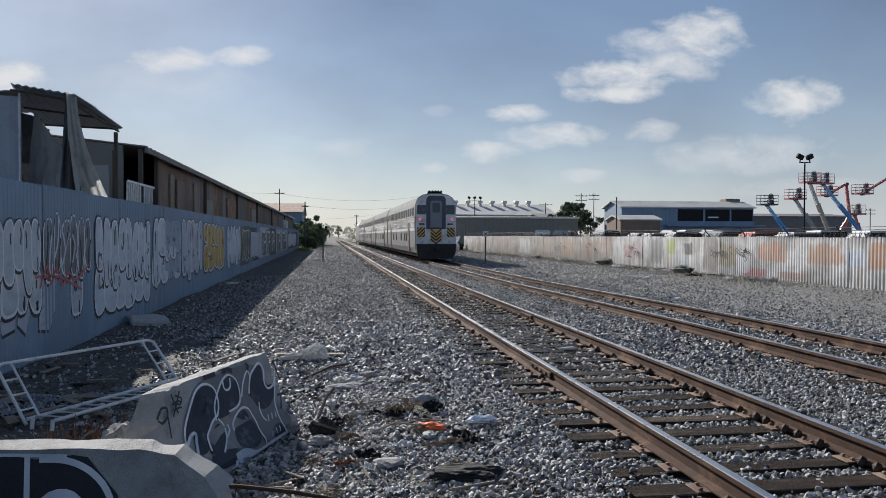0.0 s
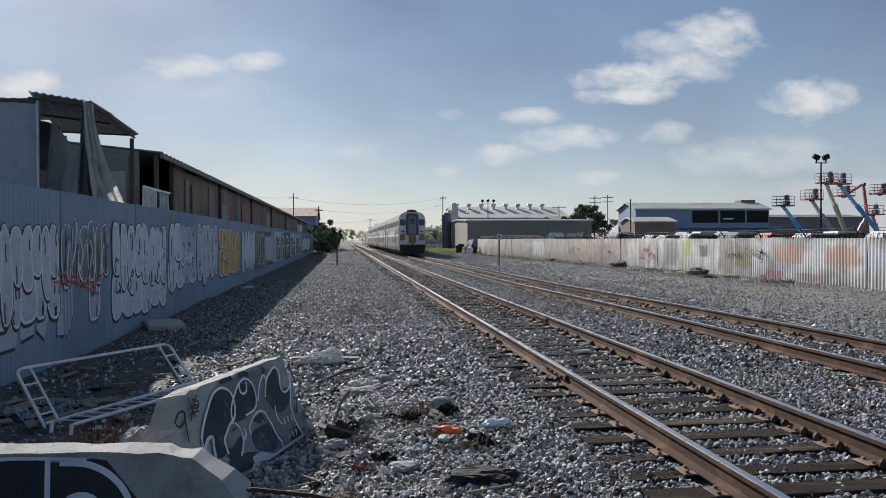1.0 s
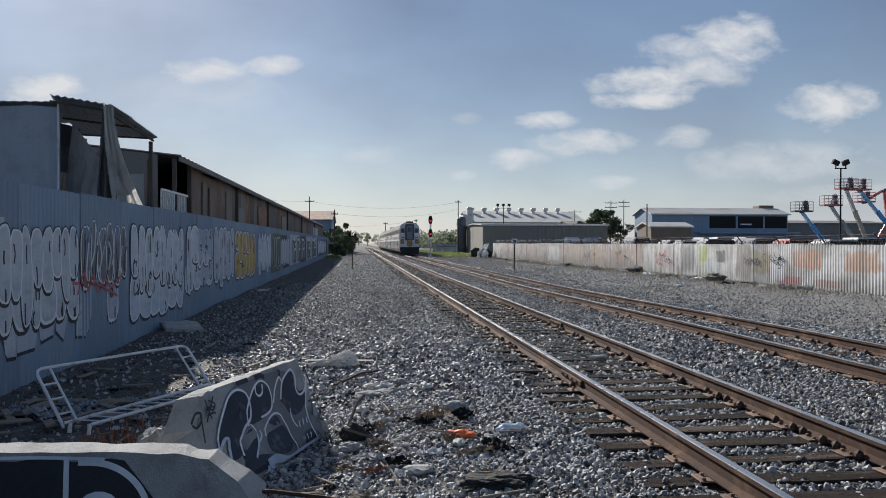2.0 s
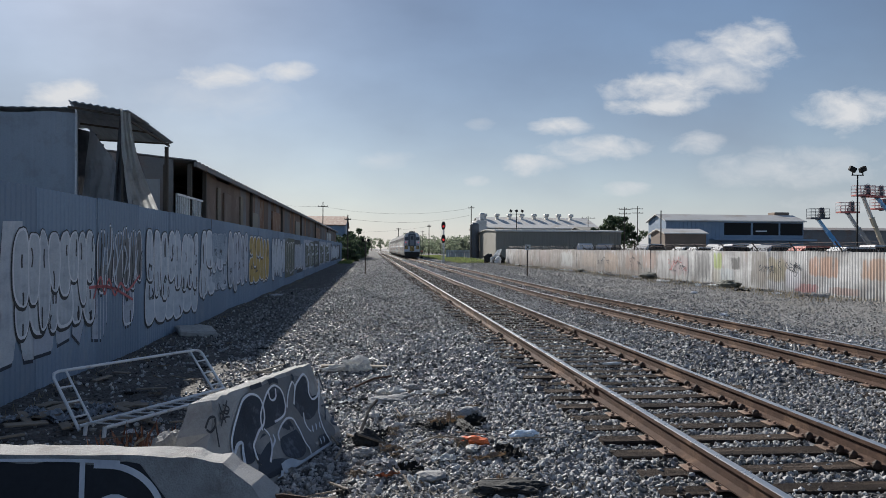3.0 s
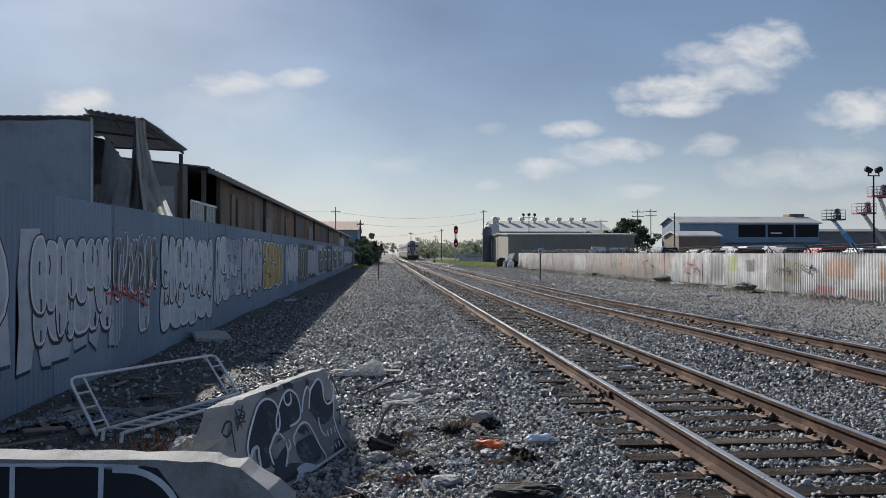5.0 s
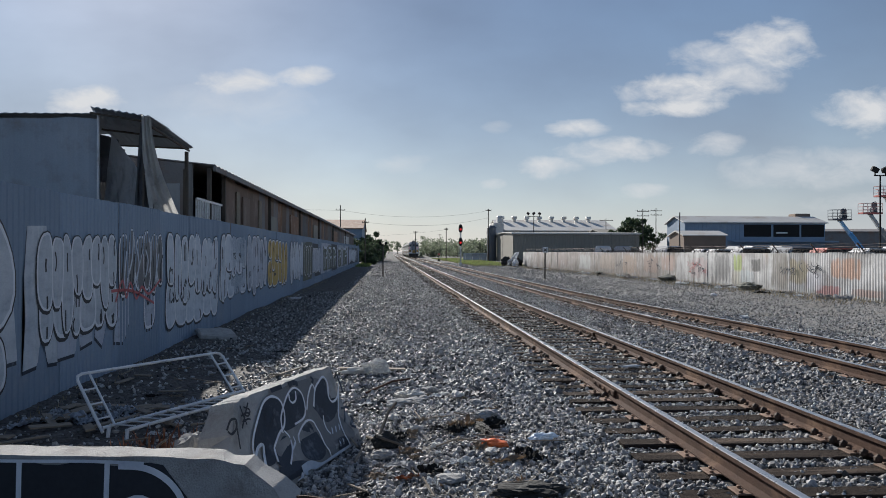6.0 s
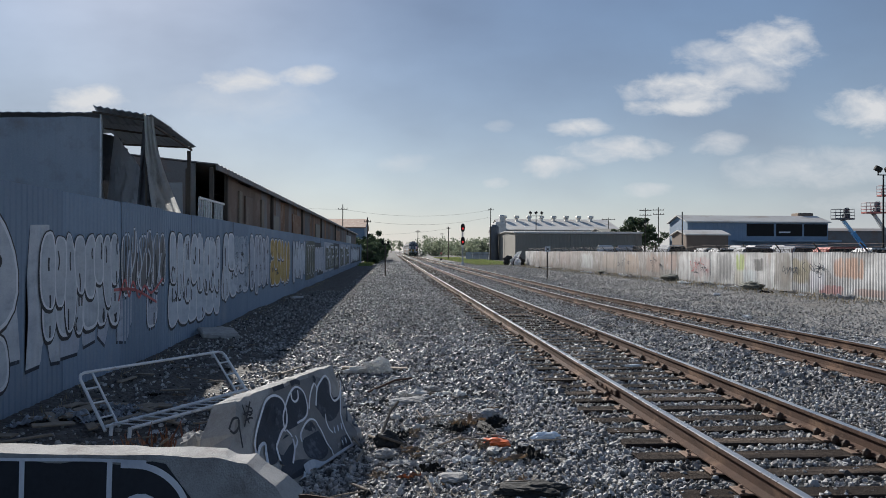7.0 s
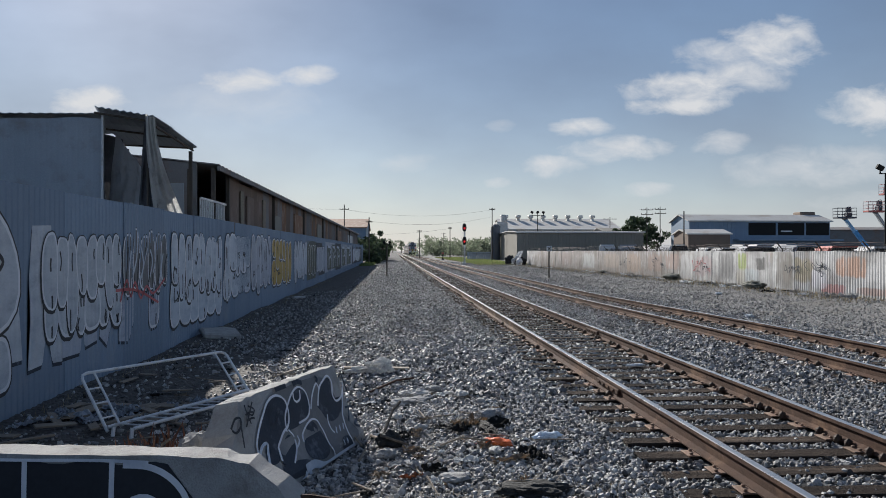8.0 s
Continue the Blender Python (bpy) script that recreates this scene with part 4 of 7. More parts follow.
def make_yard_fence():
    fence = thing("fence", "patchwork fence of rusty and painted corrugated metal sheets with barbed wire", "fence")
    rng = random.Random(21)
    near_sheet, far_sheet = (corrugated_panel("panel", 2.85, -0.38, YARD_TOP, 0.167, deep, SHEET) for deep in (0.027, 0.014))
    y = 6.0
    while y < 95:
        share("panel", near_sheet if y < 29 else far_sheet, fence, Matrix.Translation((YARD_X + rng.uniform(-0.012, 0.012), y + 2.85, rng.uniform(-0.04, 0.02))) @ pose(0, 0, 0, 0, rng.uniform(-0.4, 0.4), 180 + rng.uniform(-0.3, 0.3)))
        y += 2.835
    # rails, posts with bent arms and the barbed wire
    y = 8.0
    while y < 95:
        bm = B()
        tube(bm, [(YARD_X + 0.12, y, -0.4), (YARD_X + 0.12, y, 1.66), (YARD_X - 0.12, y + 0.05, 1.98)], 0.03, 6)
        part("post", bm, M["pole"], fence)
        y += 3.1
    for k in range(3):
        bm = B()
        pts = [(YARD_X + 0.06 - 0.08 * k, 6 + 3.1 * i / 2, 1.74 + 0.10 * k - (0.03 if i % 2 else 0)) for i in range(58)]
        tube(bm, pts, 0.008, 4)
        part("barbed_wire", bm, M["anchor"], fence)
    # spiky edge of loose wire along the top
    bm = B()
    for i in range(760):
        yy, h = 19 + 42 * i / 760, rng.uniform(0.05, 0.2)
        tube(bm, [(YARD_X + rng.uniform(-0.03, 0.03), yy, YARD_TOP - 0.02), (YARD_X + rng.uniform(-0.08, 0.08), yy + rng.uniform(-0.05, 0.05), YARD_TOP + h)], 0.009, 3)
    tagged(part("wire_edge", bm, M["pole"], fence), kind="stuff")
    # scrawled tags
    for y0, y1, paint in ((40.2, 42.4, "paint_slate"), (40.4, 42.6, "paint_red"), (30.4, 32.2, "paint_slate"), (29.0, 30.2, "paint_slate"), (47, 50, "paint_slate"), (54, 57, "paint_slate")):
        for _ in range(7):
            bm = B()
            yy = rng.uniform(y0, y1)
            zz = rng.uniform(0.75, 1.05) if yy < 33 else rng.uniform(0.4, 1.1)
            stroke(bm, curve_points([(yy + rng.uniform(-0.3, 0.3), zz + rng.uniform(-0.22, 0.22)) for _ in range(4)]), 0.028, lambda p, q: Vector((YARD_X - 0.07, p, q)))
            part("painted_tag", bm, M[paint], fence)


make_yard_fence()


# ---- concrete barriers ----
def barrier_mesh(length, seed, broken, start=0.0):
    half = [(0.30, 0.0), (0.30, 0.09), (0.245, 0.21), (0.19, 0.33), (0.167, 0.45), (0.145, 0.57), (0.1225, 0.69), (0.10, 0.81)]
    prof = [(-a, b) for a, b in half] + [(a, b) for a, b in reversed(half)]
    bm = B()
    n = 32
    sweep(bm, prof, [(0, start + (length - start) * i / n, 0) for i in range(n + 1)])
    bmesh.ops.bevel(bm, geom=[e for e in bm.edges if e.calc_face_angle(0) > 0.6], offset=0.018, segments=2, affect="EDGES")
    bmesh.ops.triangulate(bm, faces=[f for f in bm.faces if len(f.verts) > 4])
    for v in bm.verts:
        p = v.co
        # the near end is broken off at a slant
        if broken:
            k = max(0.0, 1 - (p.y - start) / 0.45)
            p.y += k * ((0.75 * max(0.0, p.z - 0.45) if broken == 1 else 0.9 * max(0.0, p.z - 0.58)) + 0.12 * noise.noise((p.x * 7 + seed, 0, p.z * 6)))
            p.z -= max(0.0, p.z - 0.5) * k * (0.05 if broken == 1 else 0.25) * (1 + noise.noise((p.x * 9, p.y * 9, seed)))
        p += Vector((noise.noise((p.x * 5, p.y * 5, p.z * 5 + seed)), noise.noise((p.x * 5 + 9, p.y * 5, p.z * 5)), noise.noise((p.x * 5, p.y * 5 + 5, p.z * 5)))) * 0.008
        if p.z > 0.74 and abs(p.x) > 0.05:  # chipped upper edges
            p.z -= (0.05 if broken == 1 else 0.02) * max(0.0, noise.noise((p.x * 4, p.y * 11, seed)) - 0.1)
    return bm


def face_point(length_along, up, out=0.004):
    """A point on the sloping side of a barrier that looks towards +x."""
    prof = [(0.30, 0.0), (0.30, 0.09), (0.19, 0.33), (0.10, 0.81)]
    for (a, b), (c, d) in zip(prof, prof[1:]):
        if up <= d:
            t = (up - b) / (d - b)
            return Vector((a + (c - a) * t + out, length_along, up + out * 0.3))
    return Vector((0.10 + out, length_along, up))


def make_painted_barrier():
    bar = thing("concrete_barrier", "broken concrete traffic barrier with black and white graffiti on rubble", "barrier", "concrete barriers",
                at=pose(-1.18, 5.97, -0.40, 0, -11, -20.0))
    part("body", barrier_mesh(1.80, 3.0, 1, -0.28), M["concrete"], bar)
    level = [0.010]

    def line(width, paint, *points):
        """A sprayed line on the sloping side."""
        level[0] += 0.0004
        bm = B()
        stroke(bm, curve_points(points), width, lambda p, q: face_point(p, min(0.80, max(0.01, q)), level[0]))
        part("painted_stroke", bm, M[paint], bar)

    def filled(paint, *points):
        """A sprayed flat shape on the sloping side."""
        level[0] += 0.0004
        ring = curve_points(points + points[:1], 4)[:-1]
        cx, cz = sum(p for p, q in ring) / len(ring), sum(q for p, q in ring) / len(ring)
        bm = B()
        rows = [[bm.verts.new(face_point(cx + (p - cx) * k, min(0.80, max(0.01, cz + (q - cz) * k)), level[0])) for p, q in ring] for k in (1.0, 0.72, 0.45, 0.2)]
        for one, two in zip(rows, rows[1:]):
            for i in range(len(one)):
                j = (i + 1) % len(one)
                bm.faces.new((one[i], one[j], two[j], two[i]))
        bm.faces.new(rows[-1])
        part("painted_letter", bm, M[paint], bar)

    filled("paint_mid", (0.30, 0.04), (0.28, 0.45), (0.36, 0.72), (0.80, 0.77), (1.30, 0.76), (1.52, 0.66), (1.62, 0.30), (1.66, 0.08), (1.0, 0.03))
    filled("paint_slate", (-0.01, 0.35), (0.09, 0.51), (0.22, 0.62), (0.37, 0.71), (0.50, 0.72), (0.61, 0.67), (0.61, 0.56), (0.54, 0.47), (0.41, 0.42), (0.28, 0.32), (0.20, 0.23), (0.07, 0.24), (0.13, 0.38))
    filled("paint_slate", (0.48, 0.42), (0.56, 0.52), (0.68, 0.64), (0.80, 0.70), (0.93, 0.72), (1.01, 0.66), (1.02, 0.57), (0.96, 0.49), (0.85, 0.43), (0.69, 0.41), (0.56, 0.41))
    filled("paint_slate", (0.28, 0.29), (0.47, 0.38), (0.54, 0.35), (0.51, 0.25), (0.36, 0.16), (0.22, 0.20))
    filled("paint_slate", (0.84, 0.38), (0.98, 0.39), (1.03, 0.28), (1.02, 0.13), (0.88, 0.06), (0.66, 0.12), (0.65, 0.23))
    filled("paint_slate", (1.15, 0.49), (1.29, 0.64), (1.45, 0.71), (1.57, 0.69), (1.52, 0.54), (1.56, 0.46), (1.69, 0.49), (1.58, 0.35), (1.33, 0.31), (1.20, 0.40))
    filled("paint_slate", (1.33, 0.14), (1.46, 0.13), (1.48, 0.02), (1.26, 0.04))
    filled("paint_slate", (0.21, 0.18), (0.48, 0.16), (0.71, 0.08), (0.65, 0.04), (0.27, 0.05), (0.11, 0.11))
    filled("paint_mid", (0.97, 0.44), (1.12, 0.51), (1.23, 0.36), (1.22, 0.20), (1.19, 0.07), (1.07, 0.07), (1.07, 0.25))
    line(0.022, "paint_white", (-0.03, 0.32), (-0.00, 0.42), (0.08, 0.51), (0.22, 0.62), (0.36, 0.71), (0.51, 0.73), (0.62, 0.67), (0.62, 0.56), (0.55, 0.46), (0.44, 0.42), (0.35, 0.37), (0.28, 0.32), (0.23, 0.22))
    line(0.02, "paint_white", (0.49, 0.41), (0.54, 0.53), (0.68, 0.64), (0.81, 0.71), (0.93, 0.73), (1.02, 0.67), (1.02, 0.57), (0.97, 0.48), (0.88, 0.44), (0.73, 0.43))
    line(0.02, "paint_white", (0.80, 0.70), (0.78, 0.64), (0.82, 0.61), (0.89, 0.63), (0.93, 0.70))
    line(0.03, "fill_white", (-0.03, 0.32), (0.06, 0.39), (0.14, 0.39), (0.09, 0.30), (-0.00, 0.20), (-0.09, 0.20))
    line(0.018, "paint_white", (0.52, 0.42), (0.57, 0.34), (0.51, 0.25), (0.37, 0.16))
    line(0.018, "paint_white", (0.51, 0.25), (0.61, 0.29), (0.63, 0.34))
    line(0.02, "paint_white", (0.67, 0.27), (0.72, 0.33), (0.85, 0.39), (0.97, 0.41), (1.06, 0.37), (1.07, 0.27), (1.04, 0.16), (1.06, 0.04))
    line(0.022, "paint_white", (1.16, 0.50), (1.29, 0.64), (1.42, 0.70), (1.55, 0.73), (1.59, 0.65), (1.52, 0.54), (1.55, 0.47), (1.67, 0.48), (1.77, 0.55), (1.84, 0.64))
    line(0.02, "paint_white", (1.78, 0.55), (1.62, 0.37), (1.51, 0.23), (1.47, 0.11), (1.49, 0.02), (1.30, 0.03))
    line(0.02, "paint_white", (1.01, 0.50), (1.13, 0.62), (1.27, 0.70), (1.29, 0.63))
    line(0.018, "paint_white", (1.28, 0.39), (1.22, 0.27), (1.24, 0.21))
    line(0.018, "fill_white", (1.32, 0.25), (1.27, 0.20))
    line(0.018, "fill_white", (1.40, 0.25), (1.35, 0.20))
    line(0.018, "fill_white", (1.48, 0.25), (1.43, 0.20))
    line(0.018, "fill_white", (1.31, 0.12), (1.29, 0.07))
    line(0.018, "fill_white", (1.39, 0.12), (1.36, 0.07))
    line(0.075, "fill_white", (0.49, 0.07), (0.65, 0.07), (0.84, 0.00), (1.08, 0.00), (1.29, 0.00), (1.52, 0.00))
    line(0.05, "fill_white", (0.53, 0.06), (0.55, 0.00), (0.54, 0.00))
    line(0.045, "fill_white", (0.48, 0.05), (0.44, 0.00), (0.38, 0.00))
    line(0.05, "fill_blue", (-0.10, 0.19), (-0.04, 0.13), (0.09, 0.08))
    line(0.045, "paint_slate", (0.51, 0.78), (0.61, 0.78), (0.71, 0.78))
    line(0.05, "paint_slate", (0.83, 0.77), (0.92, 0.78), (1.00, 0.75))
    line(0.03, "paint_slate", (1.28, 0.77), (1.31, 0.74), (1.27, 0.71))
    line(0.022, "paint_slate", (1.67, 0.37), (1.78, 0.36), (1.84, 0.34))
    line(0.022, "paint_slate", (1.75, 0.36), (1.69, 0.30), (1.60, 0.24))
    line(0.03, "paint_slate", (1.77, 0.27), (1.79, 0.23), (1.68, 0.19), (1.76, 0.15))
    line(0.03, "paint_slate", (1.84, 0.70), (1.84, 0.59), (1.84, 0.49))
    line(0.014, "paint_slate", (0.31, 0.60), (0.38, 0.65), (0.47, 0.63), (0.44, 0.56), (0.35, 0.51), (0.29, 0.54), (0.31, 0.60))
    line(0.02, "paint_black", (-0.28, 0.61), (-0.19, 0.67), (-0.12, 0.66), (-0.15, 0.60), (-0.23, 0.57), (-0.27, 0.60))
    line(0.018, "paint_black", (-0.13, 0.65), (-0.16, 0.54), (-0.19, 0.44))
    line(0.016, "paint_black", (-0.01, 0.75), (-0.01, 0.68), (-0.00, 0.59))
    line(0.016, "paint_black", (0.11, 0.75), (0.02, 0.67), (-0.08, 0.58))
    line(0.016, "paint_black", (-0.04, 0.67), (0.04, 0.68), (0.09, 0.66))
    line(0.016, "paint_black", (-0.05, 0.62), (0.03, 0.63), (0.07, 0.62))
    line(0.016, "paint_black", (0.03, 0.73), (0.10, 0.69), (0.05, 0.65), (-0.00, 0.68))


make_painted_barrier()


def make_front_barrier():
    bar = thing("concrete_barrier", "concrete traffic barrier painted black with thick white letter outlines", "barrier", "concrete barriers",
                at=pose(-0.56, 4.37, -0.40, 0, 0, 82.7))
    part("body", barrier_mesh(3.6, 8.0, 2), M["concrete"], bar)

    def put(p, q, out):
        v = face_point(p, q, out)
        return Vector((-v.x, v.y, v.z))
    bm = B()
    cols = [[bm.verts.new(put(0.50 + 0.9 * max(0.0, z - 0.5) * (1 - i / 30) ** 4 + 3.0 * i / 30, z, 0.008)) for z in (0.02, 0.09, 0.2, 0.33, 0.45, 0.57, 0.68, 0.765 + 0.012 * math.sin(i * 1.3))] for i in range(31)]
    for i in range(30):
        for j in range(7):
            bm.faces.new((cols[i][j], cols[i + 1][j], cols[i + 1][j + 1], cols[i][j + 1]))
    part("painted_patch", bm, M["paint_black"], bar)
    bm = B()
    level = 0.012
    for line, broad in (([(1.07, 0.775), (1.05, 0.5), (1.02, 0.2)], 0.032), ([(1.60, 0.775), (1.57, 0.5), (1.52, 0.2)], 0.032), ([(0.85, 0.772), (1.2, 0.778), (1.7, 0.772), (2.4, 0.778), (3.4, 0.772)], 0.018),
                        ([(1.0, 0.755), (0.84, 0.745), (0.70, 0.68), (0.60, 0.56), (0.54, 0.35)], 0.036), ([(2.3, 0.78), (2.2, 0.4), (2.25, 0.2)], 0.032)):
        level += 0.0015
        stroke(bm, curve_points(line), broad, lambda p, q: put(p, q, level))
    for cx, w in ((0.86, 0.14), (2.0, 0.2)):
        bm.faces.new([bm.verts.new(put(cx + w * math.cos(t), 0.47 + 0.13 * math.sin(t), 0.024)) for t in [2 * math.pi * k / 18 for k in range(18)]])
    part("painted_outline", bm, M["paint_white"], bar)
    # bent iron bar that sticks out of the broken end
    bm = B()
    tube(bm, [(0.02, 0.25, 0.52), (0.05, -0.05, 0.54), (-0.03, -0.40, 0.53), (-0.06, -0.62, 0.50)], 0.013, 6)
    part("iron_bar", bm, M["railside"], bar, "rusty reinforcing bar")


make_front_barrier()


# ---- passenger train ----
SECTION = [(-1.40, 0.55), (-1.525, 0.95), (-1.525, 3.85), (-1.47, 4.25), (-1.30, 4.60), (-0.95, 4.83), (-0.4, 4.93),
           (0.4, 4.93), (0.95, 4.83), (1.30, 4.60), (1.47, 4.25), (1.525, 3.85), (1.525, 0.95), (1.40, 0.55)]


def clipped_band(x0, x1, z0, z1, slope, z_mid, tall):
    """A slanting band cut off at the edges of a panel."""
    cx = (x0 + x1) / 2
    ring = [(x0, z_mid + slope * (x0 - cx)), (x1, z_mid + slope * (x1 - cx)), (x1, z_mid + slope * (x1 - cx) + tall), (x0, z_mid + slope * (x0 - cx) + tall)]
    for limit, sign in ((z0, 1), (z1, -1)):
        cut = []
        for p, q in zip(ring, ring[1:] + ring[:1]):
            inside_p, inside_q = (p[1] - limit) * sign > 0, (q[1] - limit) * sign > 0
            if inside_p:
                cut.append(p)
            if inside_p != inside_q:
                t = (limit - p[1]) / (q[1] - p[1])
                cut.append((p[0] + (q[0] - p[0]) * t, limit))
        ring = cut
        if len(ring) < 3:
            return []
    return ring


def make_train():
    train = thing("passenger_train", "silver double-deck passenger train with hazard-striped cab end", "train", at=pose(7.75, 53.0, -0.2))
    long = 25.5
    bm = B()
    box(bm, -0.012, 0.012, -0.46, 0.46, -0.31, 0.31, 0.008)
    window = mesh_of("window", bm, M["glass"])
    bm = B()
    box(bm, -0.015, 0.02, -0.62, 0.62, -1.12, 1.12, 0.01)
    box(bm, 0.0, 0.03, -0.03, 0.03, -1.1, 1.1)
    door = mesh_of("door", bm, M["cab_dark"])
    bm = B()
    box(bm, -0.03, 0.03, -0.05, 0.05, -1.15, 1.15, 0.01)
    door_post = mesh_of("door_post", bm, M["orange"])
    bm = B()
    for k in range(16):
        box(bm, -0.012, 0.012, 0, long - 0.8, 0.055 * k, 0.055 * k + 0.026, 0.004)
    flutes = mesh_of("flutes", bm, M["stainless"])
    bm = B()
    box(bm, -0.008, 0.008, 0, long - 0.8, -0.11, 0.11)
    band = mesh_of("stripe", bm, M["cab_paint"])
    bm = B()
    for wy in (-1.3, 1.3):
        for wx in (-0.75, 0.75):
            bmesh.ops.create_cone(bm, cap_ends=True, segments=18, radius1=0.46, radius2=0.46, depth=0.13,
                                  matrix=Matrix.Translation((wx, wy, 0.46)) @ pose(0, 0, 0, 0, 90, 0))
    for wx in (-1.05, 1.05):
        box(bm, wx - 0.07, wx + 0.07, -1.9, 1.9, 0.42, 0.72, 0.03)
        box(bm, wx - 0.1, wx + 0.1, -0.35, 0.35, 0.2, 0.5, 0.03)
    box(bm, -1.0, 1.0, -0.2, 0.2, 0.4, 0.75, 0.03)
    bogie = mesh_of("bogie", bm, M["underframe"])
    for c in range(4):
        y0 = c * (long + 0.55)
        bm = B()
        sweep(bm, SECTION, [(0, 0.0, 0), (0, long, 0)])
        bm.edges.ensure_lookup_table()
        bmesh.ops.bevel(bm, geom=[e for e in bm.edges if abs(e.verts[0].co.y - e.verts[1].co.y) < 1e-5], offset=0.16, segments=3, affect="EDGES")
        for f in bm.faces:
            f.material_index = int(f.calc_center_median().z > 4.4 and abs(f.normal.y) < 0.5)
        car = part("car", bm, [M["stainless"], M["train_roof"]], train)
        car.matrix_basis = pose(0, y0, 0)
        bm = B()
        box(bm, -1.25, 1.25, 0.25, long - 0.25, 0.28, 0.56, 0.04)
        box(bm, -1.1, 1.1, 9.0, 16.5, 0.2, 0.5, 0.05)
        part("underframe", bm, M["underframe"], car)
        for wy in (3.2, long - 3.2):
            share("bogie", bogie, car, pose(0, wy, 0))
        for side in (-1, 1):
            share("flutes", flutes, car, pose(side * 1.53, 0.4, 2.42))
            share("stripe", band, car, pose(side * 1.53, 0.4, 2.28))
            for k in range(16):
                share("window", window, car, pose(side * 1.522, 1.5 + 1.5 * k, 3.62))
            for k in (3, 4, 6, 9, 11, 13):
                share("window", window, car, pose(side * 1.527, 1.5 + 1.5 * k, 1.72))
            for wy in (4.4, long - 4.4):
                share("door", door, car, pose(side * 1.53, wy, 1.72))
                share("door_post", door_post, car, pose(side * 1.535, wy - 0.68, 1.72))
        if c:
            bm = B()
            box(bm, -0.8, 0.8, -0.56, 0.01, 0.9, 4.3, 0.05)
            part("gangway", bm, M["underframe"], car)
    # the cab end
    cab = B()
    slab(cab, [(a * 0.97, max(0.95, b * 0.985)) for a, b in SECTION[1:-1]], 0.10, pose(0, -0.09, 0))
    cab = part("cab_end", cab, M["cab_paint"], train, "grey cab end with dark door recess")
    bm = B()
    slab(bm, [(-0.72, 2.30), (-0.72, 4.5), (-0.55, 4.74), (0.55, 4.74), (0.72, 4.5), (0.72, 2.30)], 0.03, pose(0, -0.125, 0))
    part("door_surround", bm, M["cab_dark"], cab)
    bm = B()
    slab(bm, [(-0.42, 2.42), (-0.42, 4.28), (-0.34, 4.38), (0.34, 4.38), (0.42, 4.28), (0.42, 2.42)], 0.03, pose(0, -0.16, 0))
    box(bm, -0.06, 0.06, -0.19, -0.15, 3.2, 3.32)
    part("end_door", bm, surface("door_grey", (0.17, 0.19, 0.22), (0.23, 0.25, 0.28), 0.8, 0.5), cab)
    for x0, x1, z0, z1 in ((-1.38, -0.76, 3.38, 4.06), (0.76, 1.38, 3.38, 4.06), (-0.26, 0.26, 3.52, 4.2)):
        bm = B()
        box(bm, x0, x1, -0.185 if abs(x0) < 0.5 else -0.115, -0.09, z0, z1, 0.02)
        part("windscreen", bm, M["cab_glass"], cab)
    for sx in (-1, 1):
        bm = B()
        box(bm, sx * 1.07 - 0.36, sx * 1.07 + 0.36, -0.14, -0.085, 2.84, 3.18, 0.03)
        part("light_box", bm, M["cab_paint"], cab)
        bm = B()
        bmesh.ops.create_cone(bm, cap_ends=True, segments=14, radius1=0.07, radius2=0.065, depth=0.05, matrix=Matrix.Translation((sx * 1.20, -0.16, 3.01)) @ pose(0, 0, 0, 90, 0, 0))
        part("tail_light", bm, M["red_lens"], cab, "lit red tail light")
        bm = B()
        box(bm, sx * 1.05 - 0.2, sx * 1.05 + 0.2, -0.1, -0.088, 2.62, 2.72)
        part("number_bar", bm, M["black"], cab)
        bm = B()
        box(bm, sx * 1.1 - 0.29, sx * 1.1 + 0.29, -0.105, -0.085, 1.70, 2.42)
        part("hazard_panel", bm, M["yellow"], cab)
        for k in range(-3, 4):  # dark bars that fall towards the outside
            band = clipped_band(sx * 1.1 - 0.29, sx * 1.1 + 0.29, 1.70, 2.42, -sx * 0.95, 2.06 + 0.25 * k, 0.12)
            if len(band) > 2:
                bm = B()
                slab(bm, band, 0.01, pose(0, -0.115, 0))
                part("hazard_stripe", bm, M["black"], cab)
        bm = B()
        bmesh.ops.create_cone(bm, cap_ends=True, segments=14, radius1=0.11, radius2=0.11, depth=0.06, matrix=Matrix.Translation((sx * 1.0, -0.11, 1.36)) @ pose(0, 0, 0, 90, 0, 0))
        part("ditch_light", bm, M["galv"], cab)
    for k in range(4):
        z = 2.26 - 0.24 * k
        bm = B()
        for sx in (-1, 1):
            slab(bm, [(0, z - 0.36), (0, z - 0.25), (sx * 0.40, z + 0.10), (sx * 0.40, z - 0.01)], 0.01, pose(0, -0.125, 0))
        part("chevron", bm, M["black"], cab)
    bm = B()
    slab(bm, [(-0.42, 1.35), (-0.42, 2.38), (0.42, 2.38), (0.42, 1.35)], 0.012, pose(0, -0.112, 0))
    part("chevron_panel", bm, M["yellow"], cab)
    bm = B()
    slab(bm, [(-1.48, 1.22), (1.48, 1.22), (1.42, 0.5), (1.15, 0.12), (-1.15, 0.12), (-1.42, 0.5)], 0.30, pose(0, -0.30, 0))
    box(bm, -0.16, 0.16, -0.75, -0.2, 0.7, 0.98, 0.04)
    for sx in (-0.55, 0.55):
        tube(bm, [(sx, -0.3, 1.0), (sx, -0.42, 0.7), (sx * 0.7, -0.45, 0.45)], 0.03, 6)
    part("pilot", bm, M["underframe"], train, "black pilot plate with coupler")
    bm = B()
